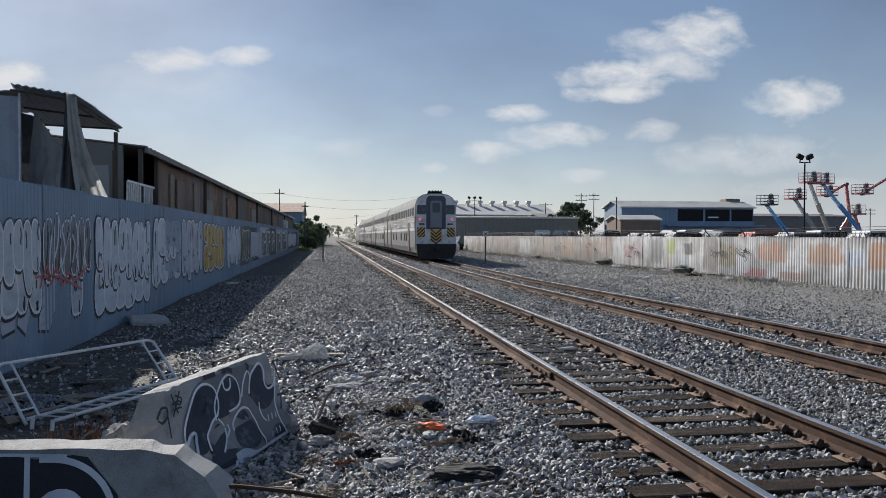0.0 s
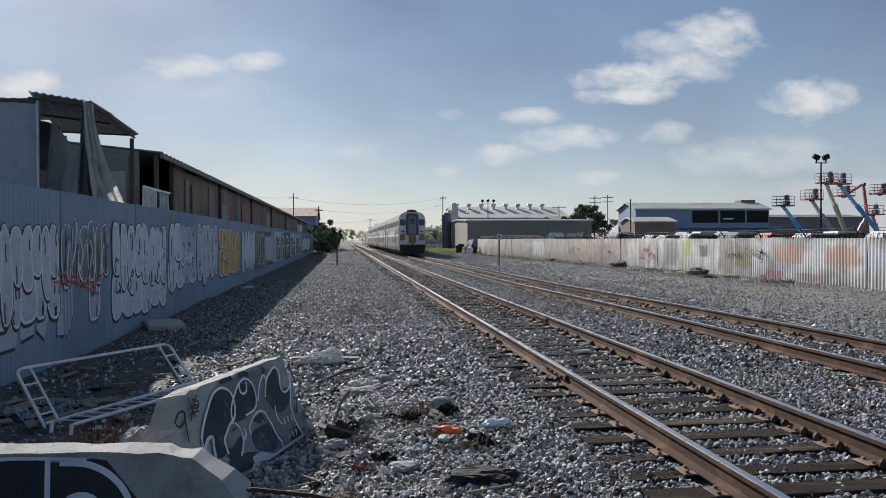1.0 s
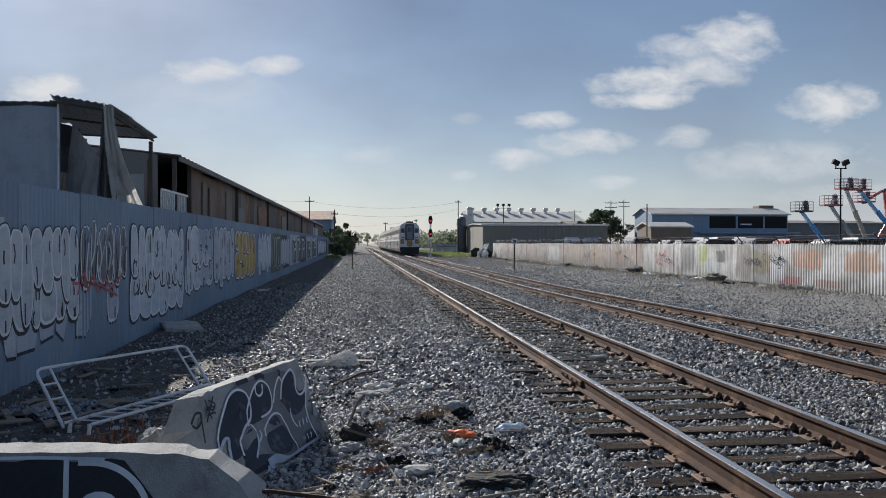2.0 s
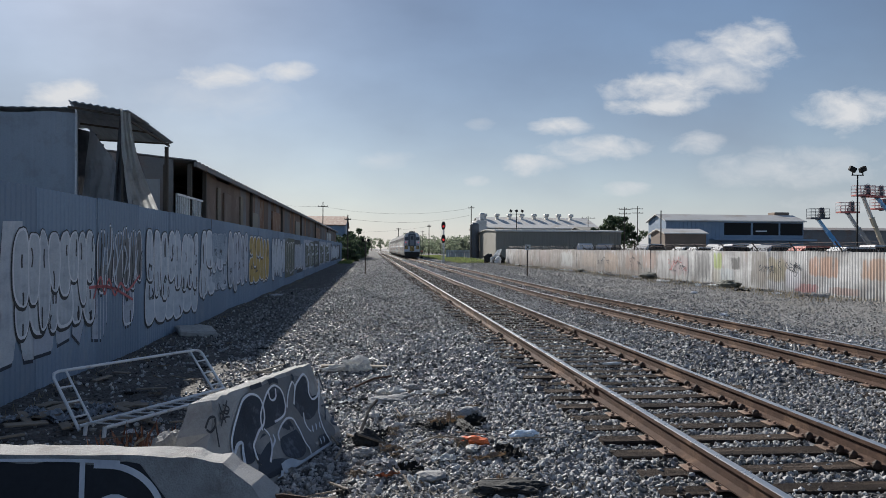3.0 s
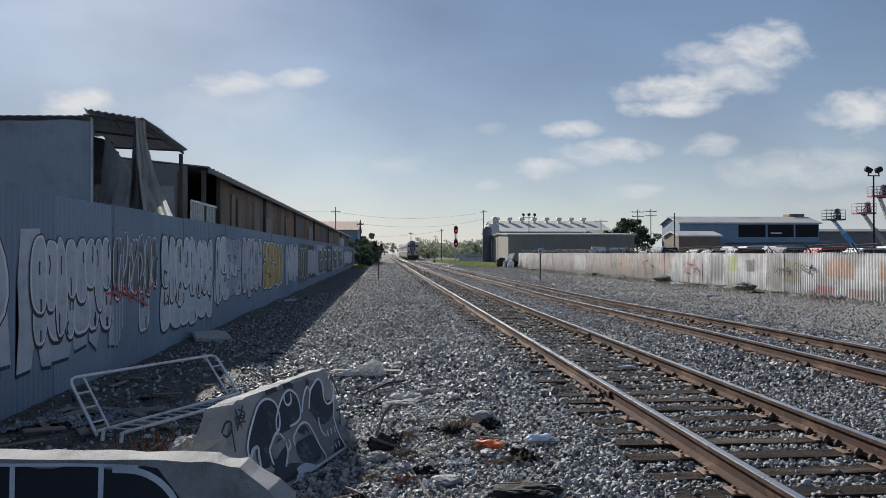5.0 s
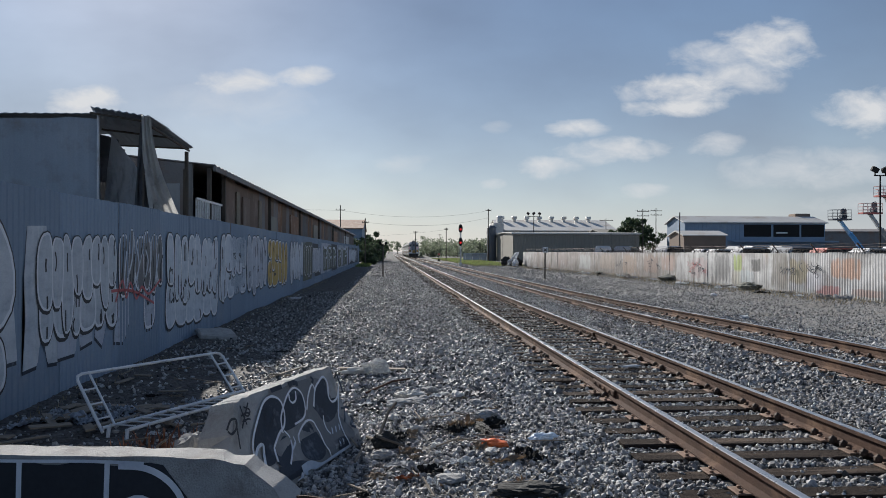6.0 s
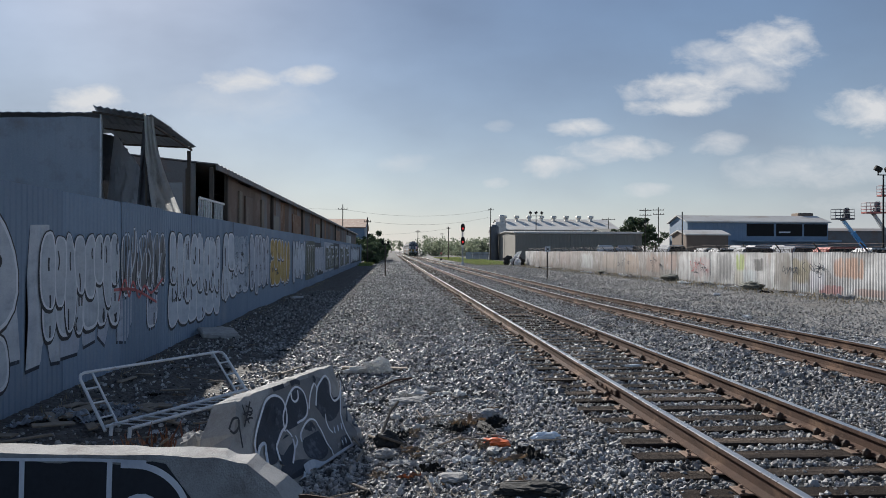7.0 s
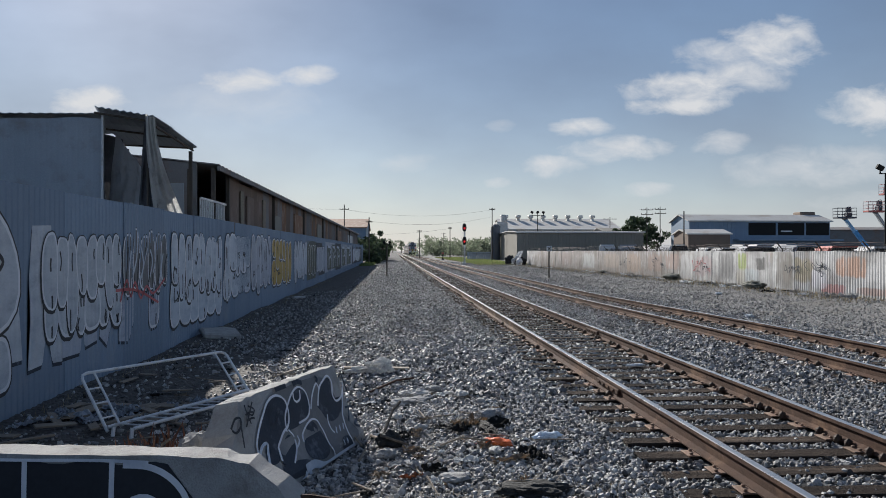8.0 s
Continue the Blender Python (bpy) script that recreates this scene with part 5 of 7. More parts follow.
    for sx, r in ((-0.42, 0.10), (-0.2, 0.12), (0.02, 0.13), (0.24, 0.12), (0.46, 0.10)):
        bmesh.ops.create_cone(bm, cap_ends=True, segments=10, radius1=r, radius2=0.05, depth=0.5, matrix=Matrix.Translation((sx, 0.5, 5.1)) @ pose(0, 0, 0, 90, 0, 0))
    box(bm, -0.55, 0.55, 0.4, 0.62, 4.9, 5.03, 0.02)
    part("horn", bm, M["black"], train)
    # locomotive
    y0 = 4 * (long + 0.55)
    bm = B()
    sweep(bm, [(a * 1.0, b * 0.95) for a, b in SECTION], [(0, y0, 0), (0, y0 + 16, 0)])
    loco = part("locomotive", bm, M["stainless"], train, "grey diesel locomotive at the head")
    bm = B()
    box(bm, -1.3, 1.3, y0 + 0.4, y0 + 16, 0.2, 0.55, 0.05)
    part("underframe", bm, M["underframe"], loco)
    for wy in (y0 + 3, y0 + 13):
        share("bogie", bogie, loco, pose(0, wy, 0))
    return train


train = make_train()


# ---- ballast and rubble ----
def gem(kind):
    if kind == "round":
        bm = B()
        bmesh.ops.create_icosphere(bm, subdivisions=1, radius=1.0)
    elif kind == "block":
        bm = B()
        bmesh.ops.create_cube(bm, size=1.5)
        bmesh.ops.triangulate(bm, faces=bm.faces[:])
    else:
        v = np.array([(1, 0, 0), (-1, 0, 0), (0, 1, 0), (0, -1, 0), (0, 0, 1), (0, 0, -1)], float)
        return v, np.array([(0, 2, 4), (2, 1, 4), (1, 3, 4), (3, 0, 4), (2, 0, 5), (1, 2, 5), (3, 1, 5), (0, 3, 5)])
    v = np.array([p.co[:] for p in bm.verts])
    bm.verts.index_update()
    t = np.array([[p.index for p in f.verts] for f in bm.faces])
    bm.free()
    return v, t


def free_of_track(x, y, rng):
    """Keeps stones off the sleepers' tops and the rails."""
    ok = np.ones(len(x), bool)
    for seed, keep in ((5, 0.12), (6, 0.5)):
        ties = np.array(TIES[seed])
        xc = np.full(len(y), 3.487) if seed == 5 else far_track(y)[0]
        i = np.clip(np.searchsorted(ties, y), 1, len(ties) - 1)
        gap = np.minimum(np.abs(y - ties[i - 1]), np.abs(y - ties[i]))
        on_tie = (np.abs(x - xc) < 1.34) & (gap < 0.125)
        ok &= ~(on_tie & (rng.random(len(x)) > keep))
        ok &= np.abs(np.abs(x - xc) - 0.755) > 0.10
    return ok


def scatter(name, kind, x0, x1, y0, y1, density, small, large, material, label, seed, lift=0.25, mask=None):
    """Many loose stones lying on the ground, as one mesh; places are drawn within the strip that the walk can see."""
    rng = np.random.default_rng(seed)
    n = int((x1 - x0) * (y1 - y0) * density)
    x, y = rng.uniform(x0, x1, n), rng.uniform(y0, y1, n)
    ok = free_of_track(x, y, rng) & (x < y * 0.92 + 0.4) & (x > -y * 0.60 - 0.4)
    if mask is not None:
        ok &= mask(x, y, rng)
    x, y = x[ok], y[ok]
    n = len(x)
    v, t = gem(kind)
    r = rng.uniform(small, large, n) * rng.uniform(0.75, 1.1, n)
    co = np.repeat(v[None], n, 0) * rng.uniform(0.66, 1.22, (n, len(v), 1)) * rng.uniform(0.42, 1.42, (n, 1, 3))
    q = rng.normal(size=(n, 4))
    q /= np.linalg.norm(q, axis=1, keepdims=True)
    w, a, b, c = q.T
    rot = np.stack([np.stack([1 - 2 * (b * b + c * c), 2 * (a * b - c * w), 2 * (a * c + b * w)], -1),
                    np.stack([2 * (a * b + c * w), 1 - 2 * (a * a + c * c), 2 * (b * c - a * w)], -1),
                    np.stack([2 * (a * c - b * w), 2 * (b * c + a * w), 1 - 2 * (a * a + b * b)], -1)], -2)
    co = np.einsum("nij,nkj->nki", rot, co) * r[:, None, None]
    z = ground_height(x, y) + r * rng.uniform(-0.2, 2 * lift, n)
    co += np.stack([x, y, z], -1)[:, None, :]
    tris = (t[None] + (np.arange(n) * len(v))[:, None, None]).reshape(-1, 3)
    ob = new(name, numeric_mesh(name, co.reshape(-1, 3), tris, material))
    return tagged(ob, label, "gravel", kind="stuff")


def thin_left(x, y, rng):
    return rng.random(len(x)) < np.clip((x + 2.6) / 1.4, 0.05, 1.0)


def thin_right(x, y, rng):
    return thin_left(x, y, rng) & (rng.random(len(x)) < np.clip((11.3 - x) / 1.4, 0.12, 1.0))


scatter("ballast", "round", -4.4, 9.2, 3.2, 9.0, 1120, 0.011, 0.030, M["stone"], "loose dark grey crushed-stone ballast", 1, 0.4, thin_left)
scatter("ballast", "block", -4.5, 13.5, 9.0, 16.0, 560, 0.017, 0.033, M["stone"], "loose dark grey crushed-stone ballast", 2, 0.4, thin_right)
scatter("ballast", "gem", -4.5, 14.0, 16.0, 32.0, 270, 0.019, 0.037, M["stone"], "loose dark grey crushed-stone ballast", 3, 0.4, thin_right)
scatter("ballast", "gem", -2.5, 11.0, 32.0, 60.0, 100, 0.025, 0.046, M["stone"], "loose dark grey crushed-stone ballast", 7, 0.4, thin_right)
scatter("ballast", "gem", -3.0, 12.0, 60.0, 130.0, 20, 0.035, 0.06, M["stone"], "loose dark grey crushed-stone ballast", 8, 0.3, thin_right)
scatter("ballast", "gem", -4.3, 2.3, 14.5, 36.0, 60, 0.022, 0.042, M["stone"], "coarse loose stones on dark earth", 17, 0.55,
        lambda x, y, rng: rng.random(len(x)) < np.clip((x + 4.6) / 1.6, 0.25, 1.0))
scatter("yard_gravel", "gem", 10.2, 17.9, 52.0, 110.0, 22, 0.03, 0.06, M["yard_stone"], "loose pale grey yard gravel", 10, 0.4)
scatter("yard_gravel", "gem", 10.6, 17.9, 13.0, 52.0, 70, 0.018, 0.036, M["yard_stone"], "loose pale grey yard gravel", 9, 0.4)
scatter("rubble", "round", -2.6, 2.1, 4.0, 10.5, 170, 0.008, 0.030, M["pale_stone"], "pale broken rubble strewn among the ballast", 4, 0.4,
        lambda x, y, rng: rng.random(len(x)) < np.exp(-((x - 0.25) / 1.0) ** 2))
scatter("rubble", "gem", -1.6, 2.3, 4.0, 9.6, 900, 0.005, 0.014, M["pale_stone"], "fine pale grit between the ballast stones", 14, 0.9,
        lambda x, y, rng: rng.random(len(x)) < np.exp(-((x - 0.35) / 0.85) ** 2))
scatter("rubble", "round", -4.4, -1.2, 7.0, 24.0, 7, 0.012, 0.04, M["pale_stone"], "pale bits of rubble on dark earth", 5, 0.4)


# ---- sheds behind the graffiti fence ----
def sheet_roof(bm, corners, pitch=0.2, depth=0.03, thick=0.015):
    """A ribbed roof sheet between four corners a, b (one eave) and c, d (over it)."""
    a, b, c, d = (Vector(p) for p in corners)
    n = max(2, int((b - a).length / (pitch / 2)))
    up = (b - a).cross(d - a).normalized()
    if up.z < 0:
        up = -up
    rows = []
    for k in range(n + 1):
        t = k / n
        lift = up * (0 if k % 2 else depth)
        lo, hi = a.lerp(b, t) + lift, d.lerp(c, t) + lift
        rows.append([bm.verts.new(p) for p in (lo, hi, hi - up * thick, lo - up * thick)])
    for p, q in zip(rows, rows[1:]):
        for j in range(4):
            bm.faces.new((p[j], q[j], q[(j + 1) % 4], p[(j + 1) % 4]))
    bm.faces.new(rows[0])
    bm.faces.new(rows[-1])


def hanging_cloth(bm, top, bottom, folds, depth, nz=18, nu=28, ragged=0.06, flare=1.0):
    """A sheet that hangs in folds between two lines, with thickness."""
    t0, t1, b0, b1 = (Vector(p) for p in (*top, *bottom))
    grid = []
    for i in range(nu + 1):
        u = i / nu
        col = []
        for j in range(nz + 1):
            v = j / nz
            hi, lo = t0.lerp(t1, u), b0.lerp(b1, u)
            p = hi.lerp(lo, v ** flare)
            p.z = hi.z + (lo.z - hi.z) * v
            wave = math.sin(u * folds * 6.283 + 1.4 * v + 1.5 * noise.noise((u * 2, v * 4, 7.0))) * depth * (0.4 + 0.8 * v) + 0.06 * noise.noise((u * 3, v * 3, folds)) + 0.045 * abs(noise.noise((u * 6, v * 7, folds)))
            p += Vector((wave * 0.6, -wave, ragged * noise.noise((u * 5, 0.3, folds)) * v))
            col.append(bm.verts.new(p))
        grid.append(col)
    for i in range(nu):
        for j in range(nz):
            bm.faces.new((grid[i][j], grid[i + 1][j], grid[i + 1][j + 1], grid[i][j + 1]))
    bmesh.ops.solidify(bm, geom=bm.faces[:], thickness=0.008)


def make_long_shed():
    shed = thing("long_shed", "long dark tin shed with rusty sheets and a low sloping roof", "building")
    rng = random.Random(31)
    bm = B()
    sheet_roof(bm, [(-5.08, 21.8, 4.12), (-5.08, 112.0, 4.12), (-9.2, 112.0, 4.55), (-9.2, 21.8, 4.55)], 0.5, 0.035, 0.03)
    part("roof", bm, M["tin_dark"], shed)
    bm = B()
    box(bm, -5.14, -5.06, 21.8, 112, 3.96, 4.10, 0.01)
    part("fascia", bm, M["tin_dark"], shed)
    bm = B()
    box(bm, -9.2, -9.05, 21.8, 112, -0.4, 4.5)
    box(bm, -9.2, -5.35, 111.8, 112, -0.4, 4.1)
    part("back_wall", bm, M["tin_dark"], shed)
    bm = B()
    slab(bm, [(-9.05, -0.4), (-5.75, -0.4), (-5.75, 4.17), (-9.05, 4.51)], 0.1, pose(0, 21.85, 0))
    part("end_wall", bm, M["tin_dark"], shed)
    y = 24.1
    while y < 111:
        w = rng.uniform(0.9, 1.5)
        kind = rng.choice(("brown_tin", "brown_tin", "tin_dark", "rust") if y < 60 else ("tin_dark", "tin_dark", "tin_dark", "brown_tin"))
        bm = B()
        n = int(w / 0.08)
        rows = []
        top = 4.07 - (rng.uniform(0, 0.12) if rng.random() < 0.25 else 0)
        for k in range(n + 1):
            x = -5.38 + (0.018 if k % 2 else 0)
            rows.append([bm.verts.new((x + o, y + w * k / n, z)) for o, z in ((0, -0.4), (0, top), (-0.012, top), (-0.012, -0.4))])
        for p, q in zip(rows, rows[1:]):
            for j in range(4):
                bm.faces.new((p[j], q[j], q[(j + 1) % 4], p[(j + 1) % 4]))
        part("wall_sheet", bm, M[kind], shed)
        y += w + 0.02
    # rusty and pale boards hung on the front
    for y0, y1, z0, z1, kind in ((26.0, 26.5, 2.3, 3.7, "wood"), (27.1, 28.4, 2.3, 3.6, "brown_tin"), (30.4, 31.0, 2.4, 3.7, "wood"),
                                 (33.0, 35.0, 2.4, 3.2, "tan"), (40.0, 43.5, 2.3, 3.6, "rust"), (52.0, 55.0, 2.3, 3.5, "tan"), (70, 76, 2.3, 3.6, "rust"), (88, 97, 2.3, 3.5, "white_wall")):
        bm = B()
        box(bm, -5.36, -5.30, y0, y1, z0, z1, 0.01)
        part("board", bm, M[kind], shed)
    for y in (19.5, 22.0, 23.9, 33.0, 44.0, 56.0, 70.0, 90.0):
        bm = B()
        box(bm, -5.36, -5.24, y - 0.06, y + 0.06, -0.4, 4.06 if y > 21 else 3.75, 0.01)
        part("post", bm, M["pole"], shed)
    rack = thing("railing", "pale blue metal railing above the fence", "railing")
    for k in range(15):
        bm = B()
        box(bm, -5.27, -5.24, 20.35 + 0.2 * k, 20.40 + 0.2 * k, 2.3, 3.06)
        part("bar", bm, M["white_metal"], rack)
    for z in (2.4, 3.05):
        bm = B()
        box(bm, -5.235, -5.205, 20.3, 23.3, z - 0.03, z + 0.03)
        part("rail", bm, M["white_metal"], rack)
    for y in (20.36, 23.24):
        bm = B()
        box(bm, -5.20, -5.14, y - 0.03, y + 0.03, -0.4, 2.4)
        part("leg", bm, M["white_metal"], rack)


make_long_shed()


def make_canopy_shed():
    shed = thing("derelict_shed", "derelict tin shed with a torn canopy roof and loose sheets", "building")
    bm = B()
    n = 90
    rows = []
    for k in range(n + 1):
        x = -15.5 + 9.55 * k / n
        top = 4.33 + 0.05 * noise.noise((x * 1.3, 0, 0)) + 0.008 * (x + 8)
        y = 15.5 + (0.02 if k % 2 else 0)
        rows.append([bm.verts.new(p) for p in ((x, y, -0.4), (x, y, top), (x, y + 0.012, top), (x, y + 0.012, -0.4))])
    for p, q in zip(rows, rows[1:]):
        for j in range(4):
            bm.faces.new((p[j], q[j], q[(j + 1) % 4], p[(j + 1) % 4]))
    part("front_wall", bm, M["tin_glare"], shed)
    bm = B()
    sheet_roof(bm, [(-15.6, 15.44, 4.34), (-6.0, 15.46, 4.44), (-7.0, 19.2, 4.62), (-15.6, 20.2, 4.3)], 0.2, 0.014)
    part("roof", bm, M["tin_glare"], shed)
    bm = B()
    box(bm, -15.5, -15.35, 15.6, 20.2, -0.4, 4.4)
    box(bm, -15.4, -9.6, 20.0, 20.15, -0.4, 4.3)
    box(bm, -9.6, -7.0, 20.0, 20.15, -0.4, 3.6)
    part("back_wall", bm, M["tin_glare"], shed)
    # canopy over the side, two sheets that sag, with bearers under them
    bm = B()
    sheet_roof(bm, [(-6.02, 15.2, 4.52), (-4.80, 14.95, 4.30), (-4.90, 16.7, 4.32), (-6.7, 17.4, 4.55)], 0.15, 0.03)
    part("canopy_sheet", bm, M["tin_glare"], shed)
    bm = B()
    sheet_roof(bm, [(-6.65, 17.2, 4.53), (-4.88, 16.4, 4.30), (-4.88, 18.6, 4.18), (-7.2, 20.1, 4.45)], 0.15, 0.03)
    part("canopy_sheet", bm, M["tin_glare"], shed)
    for p, q in (((-6.1, 15.4, 4.44), (-4.9, 15.15, 4.23)), ((-6.7, 17.6, 4.46), (-4.95, 17.1, 4.20)), ((-7.1, 19.9, 4.41), (-4.95, 18.45, 4.15)), ((-4.93, 15.0, 4.22), (-4.95, 18.5, 4.10))):
        bm = B()
        tube(bm, [p, q], 0.025, 6)
        part("bearer", bm, M["pole"], shed)
    for x, y, z1 in ((-5.95, 15.42, 4.45), (-4.97, 18.35, 4.06), (-4.97, 15.2, 4.2), (-7.0, 19.8, 4.3)):
        bm = B()
        half = 0.02 if y < 15.5 else 0.04
        box(bm, x - half, x + half, y - half, y + half, -0.4, z1, 0.008)
        part("post", bm, M["galv" if y < 15.43 and x < -5 else "pole"], shed)
    # sheets on the inside, in the tin lightened for lens glare
    for x0, x1, y, z1, tilt in ((-7.6, -6.3, 16.6, 3.9, -6), (-6.6, -5.9, 18.6, 3.55, 4), (-5.9, -5.35, 19.3, 3.45, -3)):
        bm = B()
        box(bm, x0, x1, y, y + 0.03, -0.4, z1, 0.006, pose(0, 0, 0, 0, tilt * 0.3, 0))
        part("loose_sheet", bm, M["tin_glare"], shed)
    bm = B()
    hanging_cloth(bm, [(-5.90, 16.0, 4.12), (-5.30, 16.0, 3.30)], [(-6.10, 16.0, 2.2), (-5.42, 16.0, 2.2)], 3, 0.035)
    tagged(part("tarpaulin", bm, M["tarp"], None), "grey dirty tarpaulin hung inside the derelict shed", "tarpaulin")
    bm = B()
    hanging_cloth(bm, [(-4.92, 14.88, 4.33), (-4.82, 15.2, 4.30)], [(-4.86, 15.3, 2.15), (-4.70, 17.0, 2.25)], 3, 0.05, flare=1.7)
    tagged(part("curtain", bm, M["cloth"], None), "long pale torn cloth hanging from the canopy corner", "cloth")
    bm = B()
    hanging_cloth(bm, [(-6.75, 15.9, 4.3), (-6.35, 15.9, 4.1)], [(-6.5, 15.95, 2.9), (-6.05, 15.9, 2.6)], 2, 0.08)
    tagged(part("torn_sheet", bm, M["tarp"], None), "torn dark sheet hanging under the shed roof", "sheet")
    bm = B()
    hanging_cloth(bm, [(-6.75, 16.3, 4.3), (-5.86, 16.3, 4.03)], [(-6.8, 16.3, 2.1), (-5.7, 16.3, 2.1)], 3, 0.04)
    tagged(part("dark_curtain", bm, M["cloth_dark"], None), "dark brown-grey cloth hung inside the derelict shed", "cloth")
    # dark sheet stands in for the shaded side of the pale curtain
    bm = B()
    hanging_cloth(bm, [(-5.12, 15.45, 4.26), (-4.97, 15.40, 4.28)], [(-5.34, 15.65, 2.15), (-4.86, 15.55, 2.15)], 2, 0.04)
    tagged(part("dark_curtain", bm, M["cloth_dark"], None), "dark copy of the torn cloth for its shaded side", "cloth")


make_canopy_shed()


# ---- metal bed frame ----
def make_bed_frame():
    bed = thing("bed_frame", "white metal bed frame tipped on its side on rubble", "bed frame")
    a0, a1 = Vector((-3.06, 8.08, -0.34)), Vector((-1.87, 9.80, -0.30))      # foot line
    up = Vector((-0.45, 0.38, 0.56))                                          # way that the ends lean
    long = (a1 - a0)
    inset = long.normalized() * 0.17

    def tube_part(name, pts, r=0.016):
        bm = B()
        tube(bm, pts, r, 8)
        return part(name, bm, M["white_metal"], bed)
    t0, t1 = a0 + up, a1 + up * 0.95
    bend = 0.08
    along = (t1 - t0).normalized()
    tube_part("frame_tube", [a0, t0 - up.normalized() * bend, t0 - up.normalized() * bend * 0.3 + along * bend * 0.3, t0 + along * bend,
                             t1 - along * bend, t1 - up.normalized() * bend * 0.3 - along * bend * 0.3, t1 - up.normalized() * bend, a1], 0.018)
    for base, s in ((a0, 1), (a1, -1)):
        tube_part("inner_upright", [base + inset * s + up * 0.02, base + inset * s + up * 0.97], 0.014)
        for k in (0.22, 0.47, 0.72):
            tube_part("rung", [base + up * k, base + inset * s + up * k], 0.011)
    deck = Vector((0.75, -0.30, 0.02))
    for k in range(2):
        e0, e1 = a0 + deck * 0.42 * k + Vector((0, 0, 0.05)), a1 + deck * 0.42 * k + Vector((0, -0.15, 0.10))
        bm = B()
        tube(bm, [e0, e1], 0.02, 8)
        part("side_rail", bm, M["white_metal"], bed)
    for k in range(12):
        t = (k + 0.5) / 12
        p = a0 + long * t + Vector((0, 0, 0.07))
        tube_part("slat", [p, p + deck * 0.42], 0.009)
    for p in (a0 + deck * 0.1, a0 + deck * 0.4):
        tube_part("leg", [p + Vector((0, 0, 0.06)), p + Vector((0.0, -0.05, -0.12))], 0.022)


make_bed_frame()


def make_dust():
    """Dusty soil that fills the gaps between the stones beside the barrier, its colour darkened as gap shade."""
    xs, ys = np.linspace(-0.9, 2.1, 120), np.linspace(4.0, 8.8, 170)
    gx, gy = np.meshgrid(xs, ys, indexing="ij")
    bumps = np.array([[noise.noise((x * 2.2, y * 2.2, 1.0)) + 0.6 * noise.noise((x * 9, y * 9, 2.0)) for y in ys] for x in xs])
    rim = np.clip(1 - ((gx - 0.6) / 1.45) ** 2 - ((gy - 6.2) / 2.6) ** 2, -1, 1)
    z = ground_height(gx.ravel(), gy.ravel()).reshape(gx.shape) - 0.008 + 0.016 * rim + 0.014 * bumps
    verts = np.stack([gx, gy, z], -1).reshape(-1, 3)
    i, j = np.meshgrid(np.arange(119), np.arange(169), indexing="ij")
    a = (i * 170 + j).ravel()
    quads = np.stack([a, a + 170, a + 171, a + 1], -1)
    tagged(new("dusty_soil", numeric_mesh("dusty_soil", verts, quads, M["dust"], True)), "dry dusty soil between the stones, darkened as gap shade", "soil", kind="stuff")


make_dust()


# ---- buildings across the yard ----
def hall(name, label, x0, x1, y0, y1, base, eave, ridge, ridge_along_x, wall_mat, roof_mat, over=0.3):
    """A gabled hall: a closed body, and a roof of two slabs."""
    ob = thing(name, label, "building")
    bm = B()
    cx, cy = (x0 + x1) / 2, (y0 + y1) / 2
    if ridge_along_x:
        out = [(y0, base), (y0, eave), (cy, ridge), (y1, eave), (y1, base)]
        rows = [[bm.verts.new((x, a, b)) for a, b in out] for x in (x0, x1)]
    else:
        out = [(x0, base), (x0, eave), (cx, ridge), (x1, eave), (x1, base)]
        rows = [[bm.verts.new((a, y, b)) for a, b in out] for y in (y0, y1)]
    for k in range(5):
        bm.faces.new((rows[0][k], rows[0][(k + 1) % 5], rows[1][(k + 1) % 5], rows[1][k]))
    bm.faces.new(rows[0])
    bm.faces.new(list(reversed(rows[1])))
    part("wall", bm, wall_mat, ob)
    for s in (0, 1):
        bm = B()
        t = 0.18
        if ridge_along_x:
            ye = (y0 - over) if s == 0 else (y1 + over)
            drop = (ridge - eave) * over / (cy - y0)
            q = [(ye, eave - drop), (cy, ridge), (cy, ridge + t), (ye, eave - drop + t)]
            r = [[bm.verts.new((x, a, b + 0.02)) for a, b in q] for x in (x0 - over, x1 + over)]
        else:
            xe = (x0 - over) if s == 0 else (x1 + over)
            drop = (ridge - eave) * over / (cx - x0)
            q = [(xe, eave - drop), (cx, ridge), (cx, ridge + t), (xe, eave - drop + t)]
            r = [[bm.verts.new((a, y, b + 0.02)) for a, b in q] for y in (y0 - over, y1 + over)]
        for k in range(4):
            bm.faces.new((r[0][k], r[0][(k + 1) % 4], r[1][(k + 1) % 4], r[1][k]))
        bm.faces.new(r[0])
        bm.faces.new(list(reversed(r[1])))
        part("roof", bm, roof_mat, ob)
    return ob


def front_boxes(ob, name, items, material, label=""):
    """Parts fixed to a front that looks towards -y: x0, x1, y, z0, z1, and how far they stand out."""
    for x0, x1, y, z0, z1, out in items:
        bm = B()
        box(bm, x0, x1, y - out, y + 0.02, z0, z1, 0.02)
        part(name, bm, material, ob, label)


